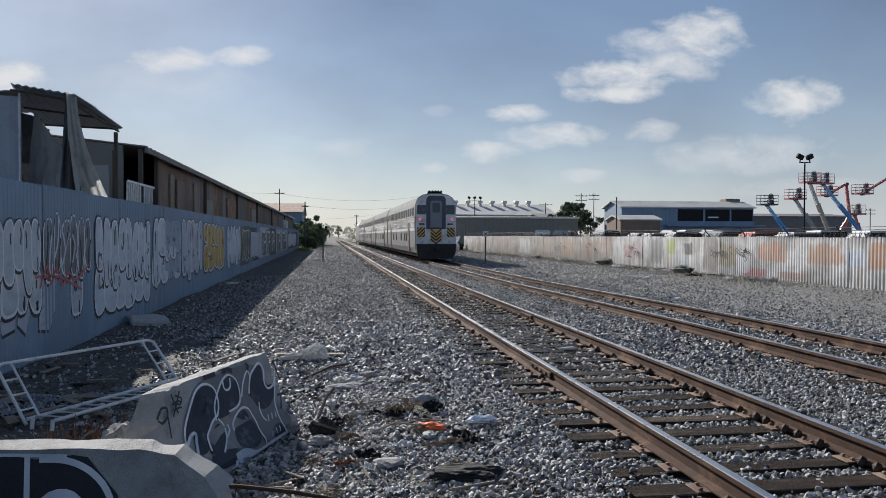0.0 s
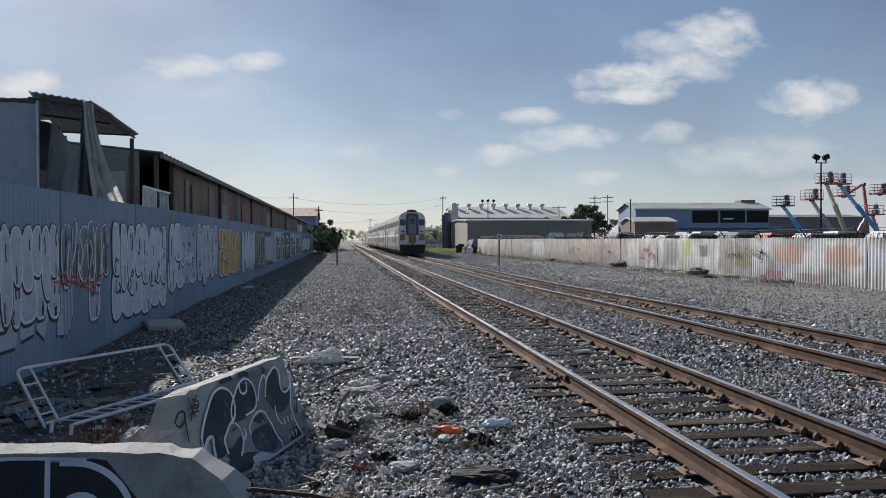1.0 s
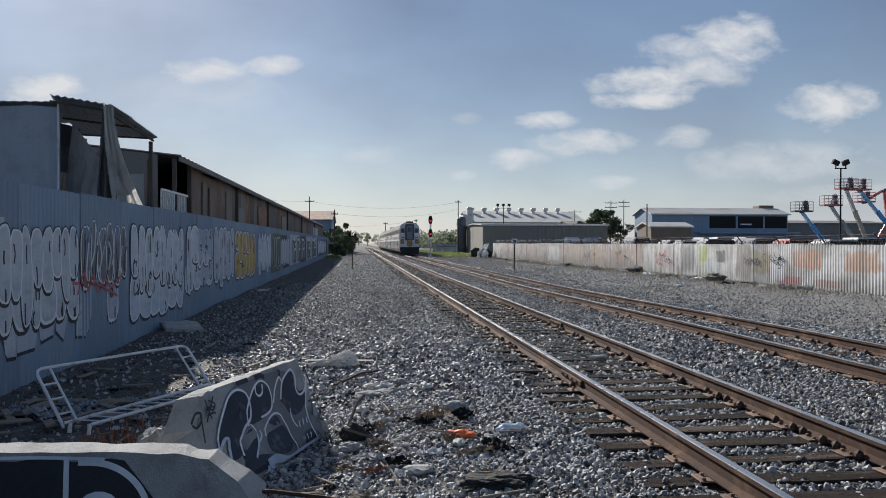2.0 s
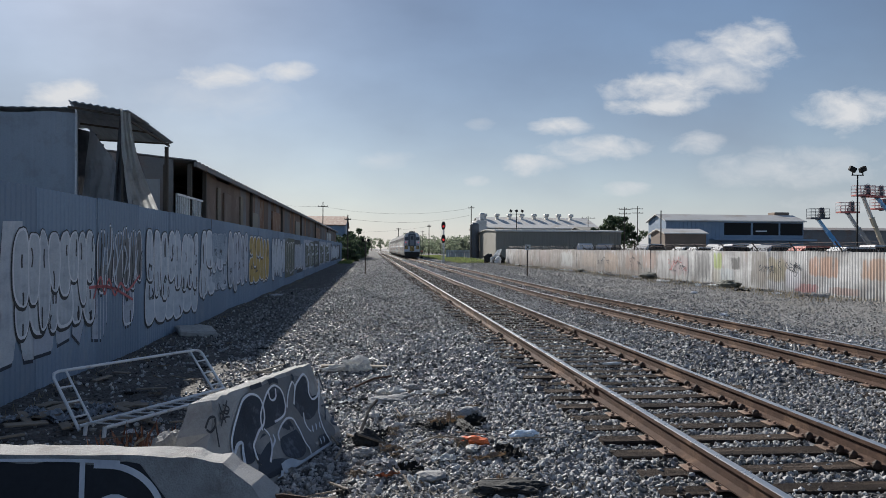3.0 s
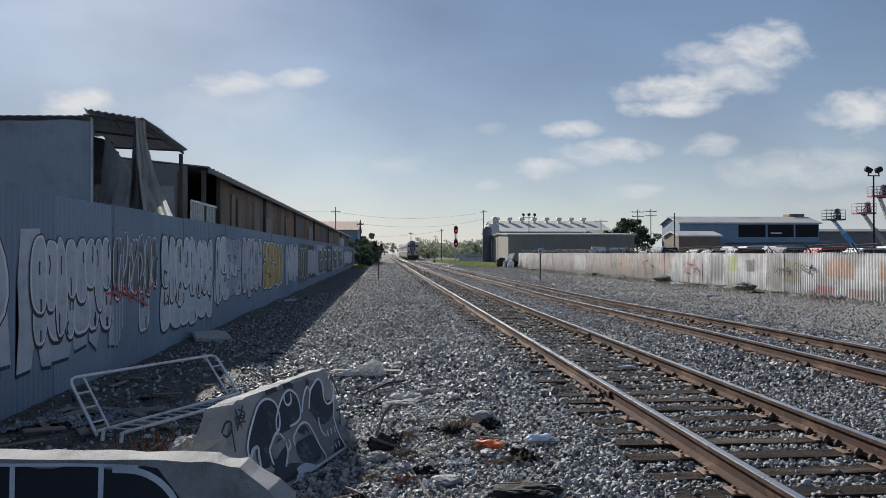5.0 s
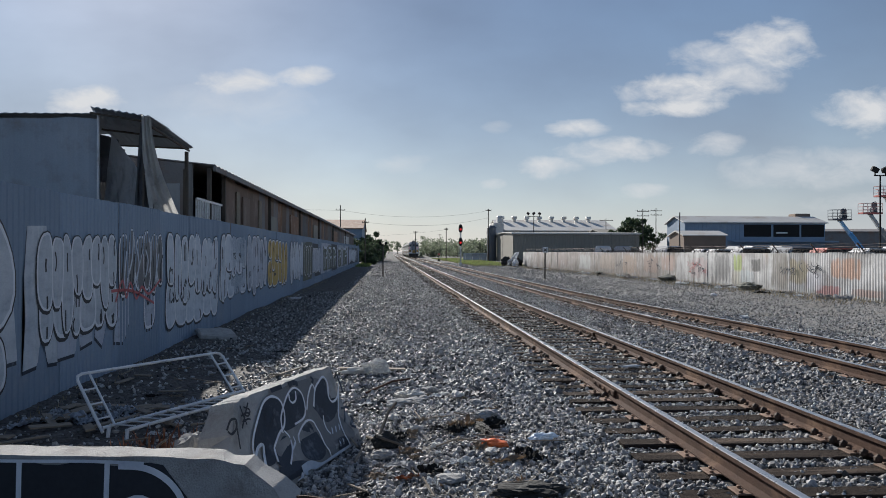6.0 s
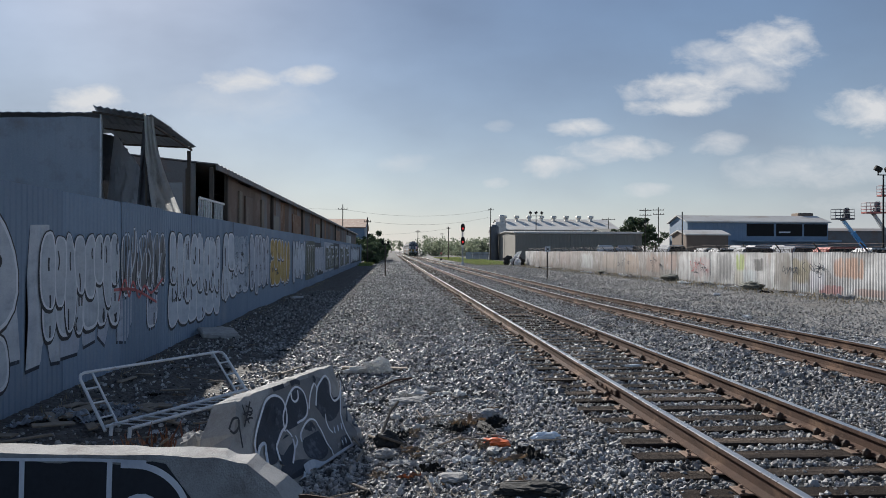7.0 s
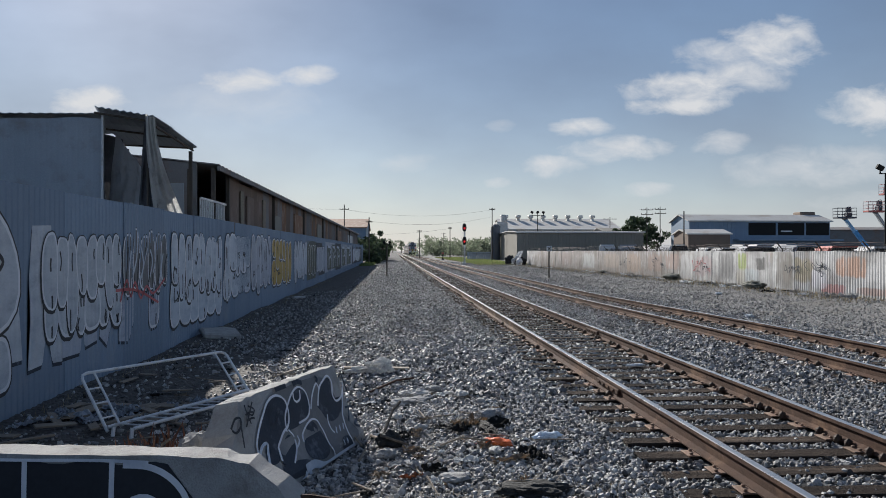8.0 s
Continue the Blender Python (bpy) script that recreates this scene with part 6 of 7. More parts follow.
tan_hall = hall("warehouse", "long low warehouse with tan ribbed siding behind the yard fence", 22.3, 45.6, 130, 152, -0.4, 4.9, 5.25, True, M["tan"], M["roof_pale"])
front_boxes(tan_hall, "rib", [(22.4 + 0.5 * k, 22.46 + 0.5 * k, 130, -0.4, 4.8, 0.05) for k in range(46)], M["tan"])
front_boxes(tan_hall, "trim", [(22.2, 45.7, 130, 4.78, 5.0, 0.36)], M["roof_pale"])
white_hall = hall("factory_hall", "white factory hall with a row of roof ventilators", 28.0, 57.0, 180, 204, -0.4, 6.9, 9.9, True, M["white_wall"], M["roof_pale"], 0.6)
front_boxes(white_hall, "window", [(30.2 + 3.2 * k, 32.2 + 3.2 * k, 180, 4.9, 6.3, 0.05) for k in range(8)], M["glass"])
for k in range(8):
    x = 29.6 + 3.3 * k
    bm = B()
    box(bm, x - 0.35, x + 0.35, 189.3, 190.5, 9.0, 10.2, 0.03)
    box(bm, x - 0.6, x + 0.6, 189.0, 190.8, 10.2, 10.9, 0.12)
    part("ventilator", bm, M["roof_pale"], white_hall)
bm = B()
box(bm, 25.4, 27.95, 176, 184, -0.4, 8.6, 0.1)
box(bm, 26.4, 27.6, 176, 178.5, 8.6, 10.4, 0.2)
part("tower", bm, M["white_wall"], white_hall, "weathered grey tower")
blue_hall = hall("industrial_hall", "slate-blue industrial hall with black panels for its shaded bays", 62.5, 93.4, 150, 160, -0.4, 7.9, 9.3, True, M["blue_wall"], M["roof_pale"], 0.5)
# flat black panels stand in for the shade inside the open bays
front_boxes(blue_hall, "opening", [(75.4, 81.4, 150, 4.9, 7.5, 0.04), (81.9, 87.7, 150, 4.9, 7.5, 0.04), (88.1, 93.2, 150, 4.9, 7.5, 0.04)], M["black"], "black panel standing in for a shaded open bay")
front_boxes(blue_hall, "siding_panel", [(63.6 + 0.9 * k, 64.4 + 0.9 * k, 150, 1.5, 7.7, 0.05) for k in range(13)], M["blue_wall"])
front_boxes(blue_hall, "canopy", [(72, 95, 150, 3.7, 4.05, 2.5)], M["blue_wall"])
front_boxes(blue_hall, "trim", [(62.4, 93.6, 150, 7.75, 8.0, 0.55)], M["roof_pale"])
front_boxes(blue_hall, "light", [(82.5, 85.0, 150, 5.6, 5.9, 0.10)], M["plastic_white"])
bm = B()
box(bm, 90.0, 93.5, 155.5, 158.5, 8.6, 10.2, 0.15)
part("roof_housing", bm, M["brown_wall"], blue_hall)
shed_hall = hall("small_shed", "small brown metal shed in the yard", 46.5, 53.3, 112, 118, -0.4, 4.2, 4.9, True, M["brown_wall"], M["roof_pale"])
front_boxes(shed_hall, "door", [(49.6, 50.7, 112, -0.3, 2.2, 0.05)], M["tan"])
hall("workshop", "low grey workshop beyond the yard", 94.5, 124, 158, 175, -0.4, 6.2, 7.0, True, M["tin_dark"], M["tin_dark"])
hall("block_shed", "pale low building behind the warehouse", 48.6, 55.0, 165, 175, -0.4, 6.0, 6.8, True, M["tan"], M["tan"])
rusty = hall("shed_house", "grey-blue shed with a rusty gable roof", -13.5, -5.4, 148, 170, -0.4, 6.2, 8.3, True, M["blue_wall"], M["rust"])

bm = B()
bmesh.ops.create_cone(bm, cap_ends=True, segments=28, radius1=0.95, radius2=0.95, depth=7.0, matrix=Matrix.Translation((21.3, 150, 3.1)))
bmesh.ops.create_cone(bm, cap_ends=True, segments=28, radius1=1.02, radius2=0.5, depth=0.5, matrix=Matrix.Translation((21.3, 150, 6.8)))
tagged(part("silo", bm, surface("grey_silo_steel", (0.09, 0.10, 0.115), (0.14, 0.15, 0.165), 1.0, 0.6), None), "dark grey round steel silo beside the factory", "silo")


# ---- poles, lamps and signs ----
def utility_pole(x, y, top, arms, label):
    pole = thing("utility_pole", label, "utility pole", "utility poles", at=pose(x, y, -0.4))
    bm = B()
    tube(bm, [(0, 0, 0), (0, 0, top + 0.4)], 0.11, 8, 0.08)
    part("mast", bm, M["pole"], pole)
    for dz, half in arms:
        bm = B()
        box(bm, -half, half, -0.16, -0.06, top + 0.4 - dz - 0.06, top + 0.4 - dz + 0.06, 0.01)
        for k in range(4):
            xx = -half * 0.9 + half * 1.8 * k / 3
            tube(bm, [(xx, -0.11, top + 0.4 - dz + 0.06), (xx, -0.11, top + 0.4 - dz + 0.24)], 0.05, 6)
        part("crossarm", bm, M["pole"], pole)
    return pole


utility_pole(49.8, 140, 10.1, [(0.5, 1.2), (1.4, 1.2)], "wooden utility pole with two crossarms")
utility_pole(56.2, 150, 10.9, [(0.6, 1.2), (1.5, 1.2)], "wooden utility pole with two crossarms")
utility_pole(51.5, 170, 9.6, [(0.5, 1.6)], "wooden utility pole with one crossarm")
utility_pole(40.9, 100, 7.2, [], "plain dark wooden pole in the yard")
utility_pole(20.3, 148, 10.4, [(0.4, 0.6)], "wooden utility pole beside the silo")
utility_pole(-9.2, 140, 10.4, [(0.9, 0.9)], "wooden utility pole behind the long shed")
utility_pole(-3.6, 112, 6.7, [(0.7, 0.5)], "short wooden pole beside the fence")
utility_pole(6.6, 180, 6.7, [(0.3, 0.6)], "distant wooden pole beside the tracks")
utility_pole(12.6, 160, 6.9, [(0.4, 0.4)], "distant wooden pole beside the tracks")
utility_pole(18.2, 260, 8.0, [(0.4, 0.8)], "distant wooden pole beside the tracks")


def yard_light(x, y, top, heads, label):
    lamp = thing("light_mast", label, "light mast", "yard lights", at=pose(x, y, -0.4))
    bm = B()
    tube(bm, [(0, 0, 0), (0, 0, top + 0.4)], 0.10, 8, 0.07)
    part("mast", bm, M["black"], lamp)
    bm = B()
    half = 0.55 * (heads - 1)
    box(bm, -half - 0.1, half + 0.1, -0.05, 0.05, top + 0.3, top + 0.4, 0.01)
    part("bracket", bm, M["black"], lamp)
    for k in range(heads):
        bm = B()
        xx = -half + 1.1 * k
        tilt = pose(xx, 0, top + 0.95, 35 if heads == 3 else 10, (-1) ** k * 25, 0)
        wide = 0.36 if heads == 2 else 0.27
        box(bm, -wide, wide, -0.2, 0.2, -0.7 * wide, 0.7 * wide, 0.06, tilt)
        box(bm, -0.05, 0.05, -0.05, 0.05, -0.6, -0.2, 0.01, pose(xx, 0, top + 0.95))
        part("floodlight", bm, M["black"], lamp)


yard_light(49.4, 70, 9.4, 2, "tall mast with two floodlights in the machine yard")
yard_light(27.7, 138, 8.4, 3, "tall mast with three floodlights behind the warehouse")


def crossing_sign(x, y, top, label, board):
    sign = thing("track_sign", label, "sign", "trackside signs", at=pose(x, y, -0.35))
    bm = B()
    tube(bm, [(0, 0, -0.05), (0, 0, top)], 0.05, 8)
    part("post", bm, M["pole"], sign)
    if board:
        bm = B()
        box(bm, -0.19, 0.19, -0.08, -0.06, top - 0.36, top + 0.02, 0.01)
        part("board", bm, M["plastic_white"], sign, "square white board with a black cross")
        for s in (-1, 1):
            bm = B()
            box(bm, -0.03, 0.03, -0.004, 0.004, -0.17, 0.17, 0, Matrix.Translation((0, -0.085 - 0.006 * (s > 0), top - 0.17)) @ pose(0, 0, 0, 0, s * 45, 0))
            part("bar", bm, M["black"], sign)
    else:
        bm = B()
        box(bm, -0.26, 0.26, -0.04, 0.04, top - 0.14, top - 0.07, 0.015)
        for s in (-1, 1):
            bmesh.ops.create_cone(bm, cap_ends=True, segments=12, radius1=0.10, radius2=0.10, depth=0.2, matrix=Matrix.Translation((s * 0.2, -0.08, top + 0.02)) @ pose(0, 0, 0, 90, 0, 0))
        part("signal_arm", bm, M["black"], sign)


crossing_sign(11.05, 51.0, 2.27, "square white sign with a black cross on a thin post", True)
crossing_sign(-0.42, 54.0, 2.55, "thin dark trackside post with a small signal arm", False)


def make_signal():
    sig = thing("railway_signal", "dark railway signal mast with two red lights lit", "railway signal", at=pose(10.0, 101.5, -0.35))
    bm = B()
    tube(bm, [(0, 0, 0), (0, 0, 5.6)], 0.08, 8)
    box(bm, -0.22, 0.22, -0.22, 0.22, 0, 0.35, 0.03)
    part("mast", bm, M["galv"], sig)
    for z in (3.35, 5.2):
        bm = B()
        slab(bm, [(0.29 * math.copysign(abs(math.cos(t)) ** 0.7, math.cos(t)), z + 0.58 * math.sin(t)) for t in [2 * math.pi * k / 20 for k in range(20)]], 0.05, pose(0, -0.16, 0))
        box(bm, -0.2, 0.2, -0.12, 0.25, z - 0.4, z + 0.4, 0.03)
        head = part("signal_head", bm, M["black"], sig)
        bm = B()
        bmesh.ops.create_cone(bm, cap_ends=True, segments=16, radius1=0.15, radius2=0.15, depth=0.06, matrix=Matrix.Translation((0, -0.2, z - 0.12)) @ pose(0, 0, 0, 90, 0, 0))
        part("lens", bm, M["red_signal"], head, "lit red lens")
    bm = B()
    for k in range(14):
        tube(bm, [(-0.2, 0.15, 0.4 + 0.36 * k), (0.2, 0.15, 0.4 + 0.36 * k)], 0.02, 4)
    for s in (-0.2, 0.2):
        tube(bm, [(s, 0.15, 0.1), (s, 0.15, 5.2)], 0.02, 4)
    part("ladder", bm, M["galv"], sig)


make_signal()


def overhead_wire(points, sag, radius=0.013):
    bm = B()
    a, b = Vector(points[0]), Vector(points[1])
    tube(bm, [a.lerp(b, k / 24) - Vector((0, 0, sag * 4 * (k / 24) * (1 - k / 24))) for k in range(25)], radius, 4)
    tagged(part("overhead_wire", bm, M["black"], None), "thin black overhead wire between utility poles", "cable", "overhead wires")


overhead_wire([(-9.2, 139.9, 9.5), (20.3, 147.9, 10.0)], 1.3)
overhead_wire([(-3.6, 111.9, 6.1), (20.3, 147.9, 8.6)], 1.0)
overhead_wire([(-9.2, 139.9, 9.5), (-40, 90, 11)], 1.2)
overhead_wire([(-14, 160, 5.5), (12.6, 159.9, 6.5)], 0.8)
for k in range(3):
    overhead_wire([(48.2 + 0.8 * k, 139.9, 9.8), (54.2 + 0.8 * k, 149.9, 10.5)], 0.3)


# ---- boom lifts ----
def boom_lift(x, y, paint, heading, joints, label, cage_paint):
    """A telescopic platform lift: wheeled base, jointed boom through the given points, cage at the end."""
    lift = thing("boom_lift", label, "boom lift", "boom lifts", at=pose(x, y, -0.35, 0, 0, heading))
    bm = B()
    box(bm, -1.6, 1.6, -0.9, 0.9, 0.5, 1.1, 0.08)
    box(bm, -1.2, 1.3, -0.8, 0.8, 1.1, 1.9, 0.12)
    part("chassis", bm, M[paint], lift)
    for sx in (-1.2, 1.2):
        for sy in (-1.0, 1.0):
            bm = B()
            bmesh.ops.create_cone(bm, cap_ends=True, segments=16, radius1=0.48, radius2=0.48, depth=0.35, matrix=Matrix.Translation((sx, sy, 0.48)) @ pose(0, 0, 0, 90, 0, 0))
            part("wheel", bm, M["rubber"], lift)
    pts = [Vector(p) for p in joints]
    for i, (p, q) in enumerate(zip(pts, pts[1:])):
        bm = B()
        half = 0.20 - 0.05 * i
        d = (q - p)
        m = Matrix.Translation((p + q) / 2) @ d.to_track_quat("X", "Z").to_matrix().to_4x4()
        reach = 0.12 * d.length if i == 0 else d.length / 2
        box(bm, -d.length / 2, reach, -half * 0.8, half * 0.8, -half, half, 0.03, m)
        for k in range(5):  # stiffening collars
            at = -d.length / 2 + (reach + d.length / 2) * k / 4
            box(bm, at - 0.05, at + 0.05, -half * 0.95, half * 0.95, -half * 1.15, half * 1.15, 0.01, m)
        tube(bm, [m @ Vector((-d.length / 2, -half * 0.9, half * 1.2)), m @ Vector((reach, -half * 0.9, half * 1.25))], 0.035, 5)
        arm = part("boom", bm, M[paint], lift)
        if i == 0:
            bm = B()
            box(bm, reach, d.length / 2, -half * 0.55, half * 0.55, -half * 0.68, half * 0.68, 0.02, m)
            tube(bm, [m @ Vector((0, -half * 0.7, -half * 1.0)), m @ Vector((d.length / 2, -half * 0.6, -half * 0.8))], 0.03, 5)
            part("inner_boom", bm, M[paint + "_pale"], arm)
        bm = B()
        bmesh.ops.create_cone(bm, cap_ends=True, segments=10, radius1=0.2, radius2=0.2, depth=0.5, matrix=Matrix.Translation(q) @ pose(0, 0, 0, 90, 0, 0))
        part("pivot", bm, M["cab_dark"], lift)
    c = pts[-1]
    bm = B()
    thin = 0.024
    for zz in (0.4, 0.75, 1.1):
        for sy in (-0.45, 0.45):
            tube(bm, [(c.x - 1.1, c.y + sy, c.z + zz), (c.x + 1.1, c.y + sy, c.z + zz)], thin, 5)
        for sx in (-1.1, 1.1):
            tube(bm, [(c.x + sx, c.y - 0.45, c.z + zz), (c.x + sx, c.y + 0.45, c.z + zz)], thin, 5)
    for sx in (-1.1, -0.55, 0.0, 0.55, 1.1):
        for sy in (-0.45, 0.45):
            tube(bm, [(c.x + sx, c.y + sy, c.z), (c.x + sx, c.y + sy, c.z + (1.1 if abs(sx) != 0.55 else 0.75))], thin, 5)
    cage = part("cage", bm, M[cage_paint], lift)
    bm = B()
    box(bm, c.x - 1.12, c.x + 1.12, c.y - 0.47, c.y + 0.47, c.z - 0.06, c.z + 0.12, 0.02)
    part("floor_tray", bm, M[cage_paint if cage_paint != "lift_pink" else "lift_red"], cage)
    bm = B()
    box(bm, c.x - 0.05, c.x + 0.5, c.y - 0.42, c.y - 0.1, c.z + 0.62, c.z + 1.2, 0.06)
    box(bm, c.x + 0.1, c.x + 0.62, c.y - 0.3, c.y + 0.3, c.z + 0.12, c.z + 0.6, 0.05)
    tube(bm, [(c.x + 0.1, c.y - 0.3, c.z + 1.2), (c.x + 0.35, c.y - 0.3, c.z + 1.32), (c.x + 0.5, c.y - 0.3, c.z + 1.2)], 0.02, 5)
    part("control_box", bm, M["cab_dark"], cage)


boom_lift(53.2, 78, "lift_blue", 0, [(0.3, 0, 1.6), (-2.9, 0, 5.6)], "blue telescopic boom lift with raised platform", "cab_dark")
boom_lift(54.9, 76, "lift_grey", 0, [(0.9, 0, 1.6), (-2.4, 0, 6.2)], "grey boom lift with pale red platform cage", "lift_pink")
boom_lift(56.0, 75, "lift_tan", 0, [(0.3, 0, 1.6), (-2.4, 0, 8.0)], "beige boom lift raised high with red cage", "lift_pink")
boom_lift(60.2, 75, "lift_blue", 0, [(0.6, 0, 1.6), (-5.0, 0, 7.9)], "blue telescopic boom lift raised high", "lift_pink")
boom_lift(60.7, 79, "lift_red", 0, [(-0.6, 0, 1.6), (1.0, 0, 4.6), (0.5, 0, 8.2), (-2.0, 0, 6.8)], "orange-red articulated boom lift", "lift_red")
boom_lift(64.8, 78, "lift_red", 0, [(1.6, 0, 1.6), (1.9, 0, 5.6), (1.2, 0, 8.9), (-2.2, 0, 7.0)], "red articulated boom lift", "lift_red")
boom_lift(62.0, 79, "lift_red", 0, [(1.4, 0, 1.6), (0.4, 0, 4.6)], "low red boom lift with small cage", "lift_pink")
utility_pole(122.4, 150, 8.0, [(0.4, 1.2), (1.3, 1.2)], "brown wooden utility pole beyond the boom lifts")


# ---- parked vehicles behind the yard fence ----
def parked_car(x, y, turn, paint, tall, label):
    car = thing("parked_car", label, "car", "parked cars", at=pose(x, y, -0.33, 0, 0, turn))
    bm = B()
    tall += 0.22
    out = [(-2.2, 0.35), (-2.25, 0.85), (-2.0, 1.0), (-1.2, 1.08), (-0.6, tall), (1.3, tall), (2.0, 1.08), (2.2, 0.95), (2.2, 0.35)]
    slab(bm, out, 1.75, pose(0, -0.875, 0))
    bmesh.ops.bevel(bm, geom=bm.edges[:], offset=0.16, segments=3, affect="EDGES")
    part("body", bm, paint, car)
    for s in (-1, 1):
        bm = B()
        slab(bm, [(-1.0, 1.1), (-0.55, tall - 0.1), (1.2, tall - 0.1), (1.75, 1.1)], 0.02, pose(0, s * 0.88 - 0.01, 0))
        part("side_window", bm, M["glass"], car)
        for wx in (-1.4, 1.4):
            bm = B()
            bmesh.ops.create_cone(bm, cap_ends=True, segments=16, radius1=0.34, radius2=0.34, depth=0.22, matrix=Matrix.Translation((wx, s * 0.8, 0.34)) @ pose(0, 0, 0, 90, 0, 0))
            part("wheel", bm, M["rubber"], car)


WHITE_CAR, SILVER_CAR, RED_CAR = (surface(n, a, b, 1.0, 0.65) for n, a, b in (("white_car_paint", (0.5, 0.5, 0.5), (0.62, 0.62, 0.62)),
                                  ("silver_car_paint", (0.28, 0.29, 0.31), (0.36, 0.37, 0.39)), ("faded_red_car_paint", (0.4, 0.07, 0.05), (0.48, 0.11, 0.08))))
for x, y, turn, paint, tall, label in ((24.6, 75, 60, SILVER_CAR, 2.35, "silver car parked behind the yard fence"), (23.6, 79, 75, WHITE_CAR, 2.4, "white car parked behind the yard fence"),
                                       (26.5, 68, 20, WHITE_CAR, 2.3, "white van-like car behind the yard fence"), (27.5, 62, 10, WHITE_CAR, 1.98, "white car behind the yard fence"),
                                       (25.2, 54, 5, WHITE_CAR, 1.94, "white car behind the yard fence"), (24.5, 48.5, 0, SILVER_CAR, 2.04, "silver car behind the yard fence"),
                                       (26.2, 46, 15, SILVER_CAR, 2.08, "silver car behind the yard fence"), (26.0, 41.5, 0, RED_CAR, 1.98, "faded red car behind the yard fence"),
                                       (26.5, 38.5, 0, WHITE_CAR, 1.94, "white car behind the yard fence"), (30.5, 37.5, 0, WHITE_CAR, 2.04, "white car behind the yard fence"),
                                       (29.0, 52, 5, SILVER_CAR, 2.2, "silver van behind the yard fence"), (30.0, 58, 0, WHITE_CAR, 2.25, "white van behind the yard fence"), (32.5, 66, 15, WHITE_CAR, 2.3, "white van behind the yard fence"), (31.5, 43, 0, WHITE_CAR, 2.1, "white car behind the yard fence")):
    parked_car(x, y, turn, paint, tall, label)


# ---- plants ----
def leaf_cloud(rng, centres, count, size):
    """Many small crossed leaf clumps round the given centres (x, y, z, radius)."""
    cs = np.array(centres)
    pick = rng.integers(0, len(cs), count)
    d = rng.normal(size=(count, 3))
    d /= np.linalg.norm(d, axis=1, keepdims=True)
    p = cs[pick, :3] + d * cs[pick, 3:] * rng.uniform(0.35, 1.08, (count, 1)) * np.array([1, 1, 0.8])
    a = rng.normal(size=(count, 3))
    a /= np.linalg.norm(a, axis=1, keepdims=True)
    b = np.cross(a, rng.normal(size=(count, 3)))
    b /= np.linalg.norm(b, axis=1, keepdims=True)
    s = rng.uniform(0.5, 1.2, (count, 1)) * size
    v = np.stack([p - a * s, p + b * s * 0.55, p + a * s, p - b * s * 0.55], 1).reshape(-1, 3)
    return v, (np.arange(count) * 4)[:, None] + np.arange(4)[None]


def tree(x, y, height, width, seed, material, label, count=2600, size=0.28, base=-0.4, low=0.42):
    rng = np.random.default_rng(seed)
    ob = thing("tree", label, "tree", "trees", at=pose(x, y, base))
    bm = B()
    tube(bm, [(0, 0, 0), (0.1, 0, height * 0.35), (0.0, 0.1, height * 0.7)], 0.05 * height ** 0.8, 8, 0.04)
    for k in range(5):
        t = 1.3 * k
        tube(bm, [(0.05, 0, height * (0.3 + 0.07 * k)), (math.cos(t) * width * 0.3, math.sin(t) * width * 0.3, height * (0.55 + 0.08 * k))], 0.1, 5, 0.03)
    part("trunk", bm, M["pole"], ob)
    centres = [(rng.normal() * width * 0.24, rng.normal() * width * 0.24, height * rng.uniform(low, 0.92), width * rng.uniform(0.13, 0.24)) for _ in range(14)]
    v, f = leaf_cloud(rng, centres, count, size)
    crown = new("crown", numeric_mesh("crown", v, f, material))
    crown.parent = ob


tree(54.3, 160, 10.4, 5.5, 41, M["leaf"], "dark evergreen tree with open upper branches", 2200, 0.32)
tree(57.8, 163, 8.2, 7.0, 42, M["leaf"], "dark round evergreen tree between the halls", 1500, 0.33)
tree(61.0, 165, 8.0, 5.0, 43, M["leaf"], "dark round evergreen tree between the halls", 1300, 0.35)
tree(52.0, 162, 7.2, 4.0, 44, M["leaf"], "small dark evergreen tree between the halls", 1500, 0.32)
tree(96, 170, 9.0, 6.0, 45, M["leaf"], "dark tree behind the machine yard", 1500, 0.35)
rng = random.Random(51)
# distant trees: haze is put into pale leaves and sparse crowns
for k in range(15):
    y = rng.uniform(230, 330)
    u = 0.055 + 0.0062 * k + rng.uniform(-0.004, 0.004)
    tree(u * y, y, rng.uniform(4.4, 6.6), rng.uniform(8, 13), 60 + k, M["leaf_hazed"], "distant green tree beside the tracks, paled and thinned for haze", 620, 0.45, -0.4, 0.12)
for u, y, h, w in ((0.047, 420, 11.0, 8), (0.03, 520, 9, 12), (0.012, 560, 10, 9), (0.0, 600, 12, 9), (-0.006, 640, 9, 8), (0.058, 380, 9, 9), (0.135, 330, 9.5, 10), (0.145, 320, 8.5, 9)):
    tree(u * y, y, h, w, int(y), M["leaf_hazed"], "far tree beside the tracks, its leaves paled for haze", 500, 0.6, -0.4, 0.2)
for x, y, h, w in ((-3.6, 118, 3.2, 2.6), (-3.4, 128, 3.8, 3.0), (-4.6, 140, 4.6, 4), (-3.4, 155, 3.4, 3.5), (-4.0, 180, 3.6, 5), (-6.0, 210, 5.0, 6), (-3.2, 114, 2.4, 2.2), (-2.6, 132, 4.6, 3.6), (-3.0, 146, 6.0, 4.2), (-2.2, 162, 4.4, 3.6), (-2.0, 190, 4.2, 4.2)):
    tree(x, y, h, w, int(y) + 5, M["leaf"], "dark shrubby tree at the end of the fence", 1200, 0.3, -0.4, 0.1)


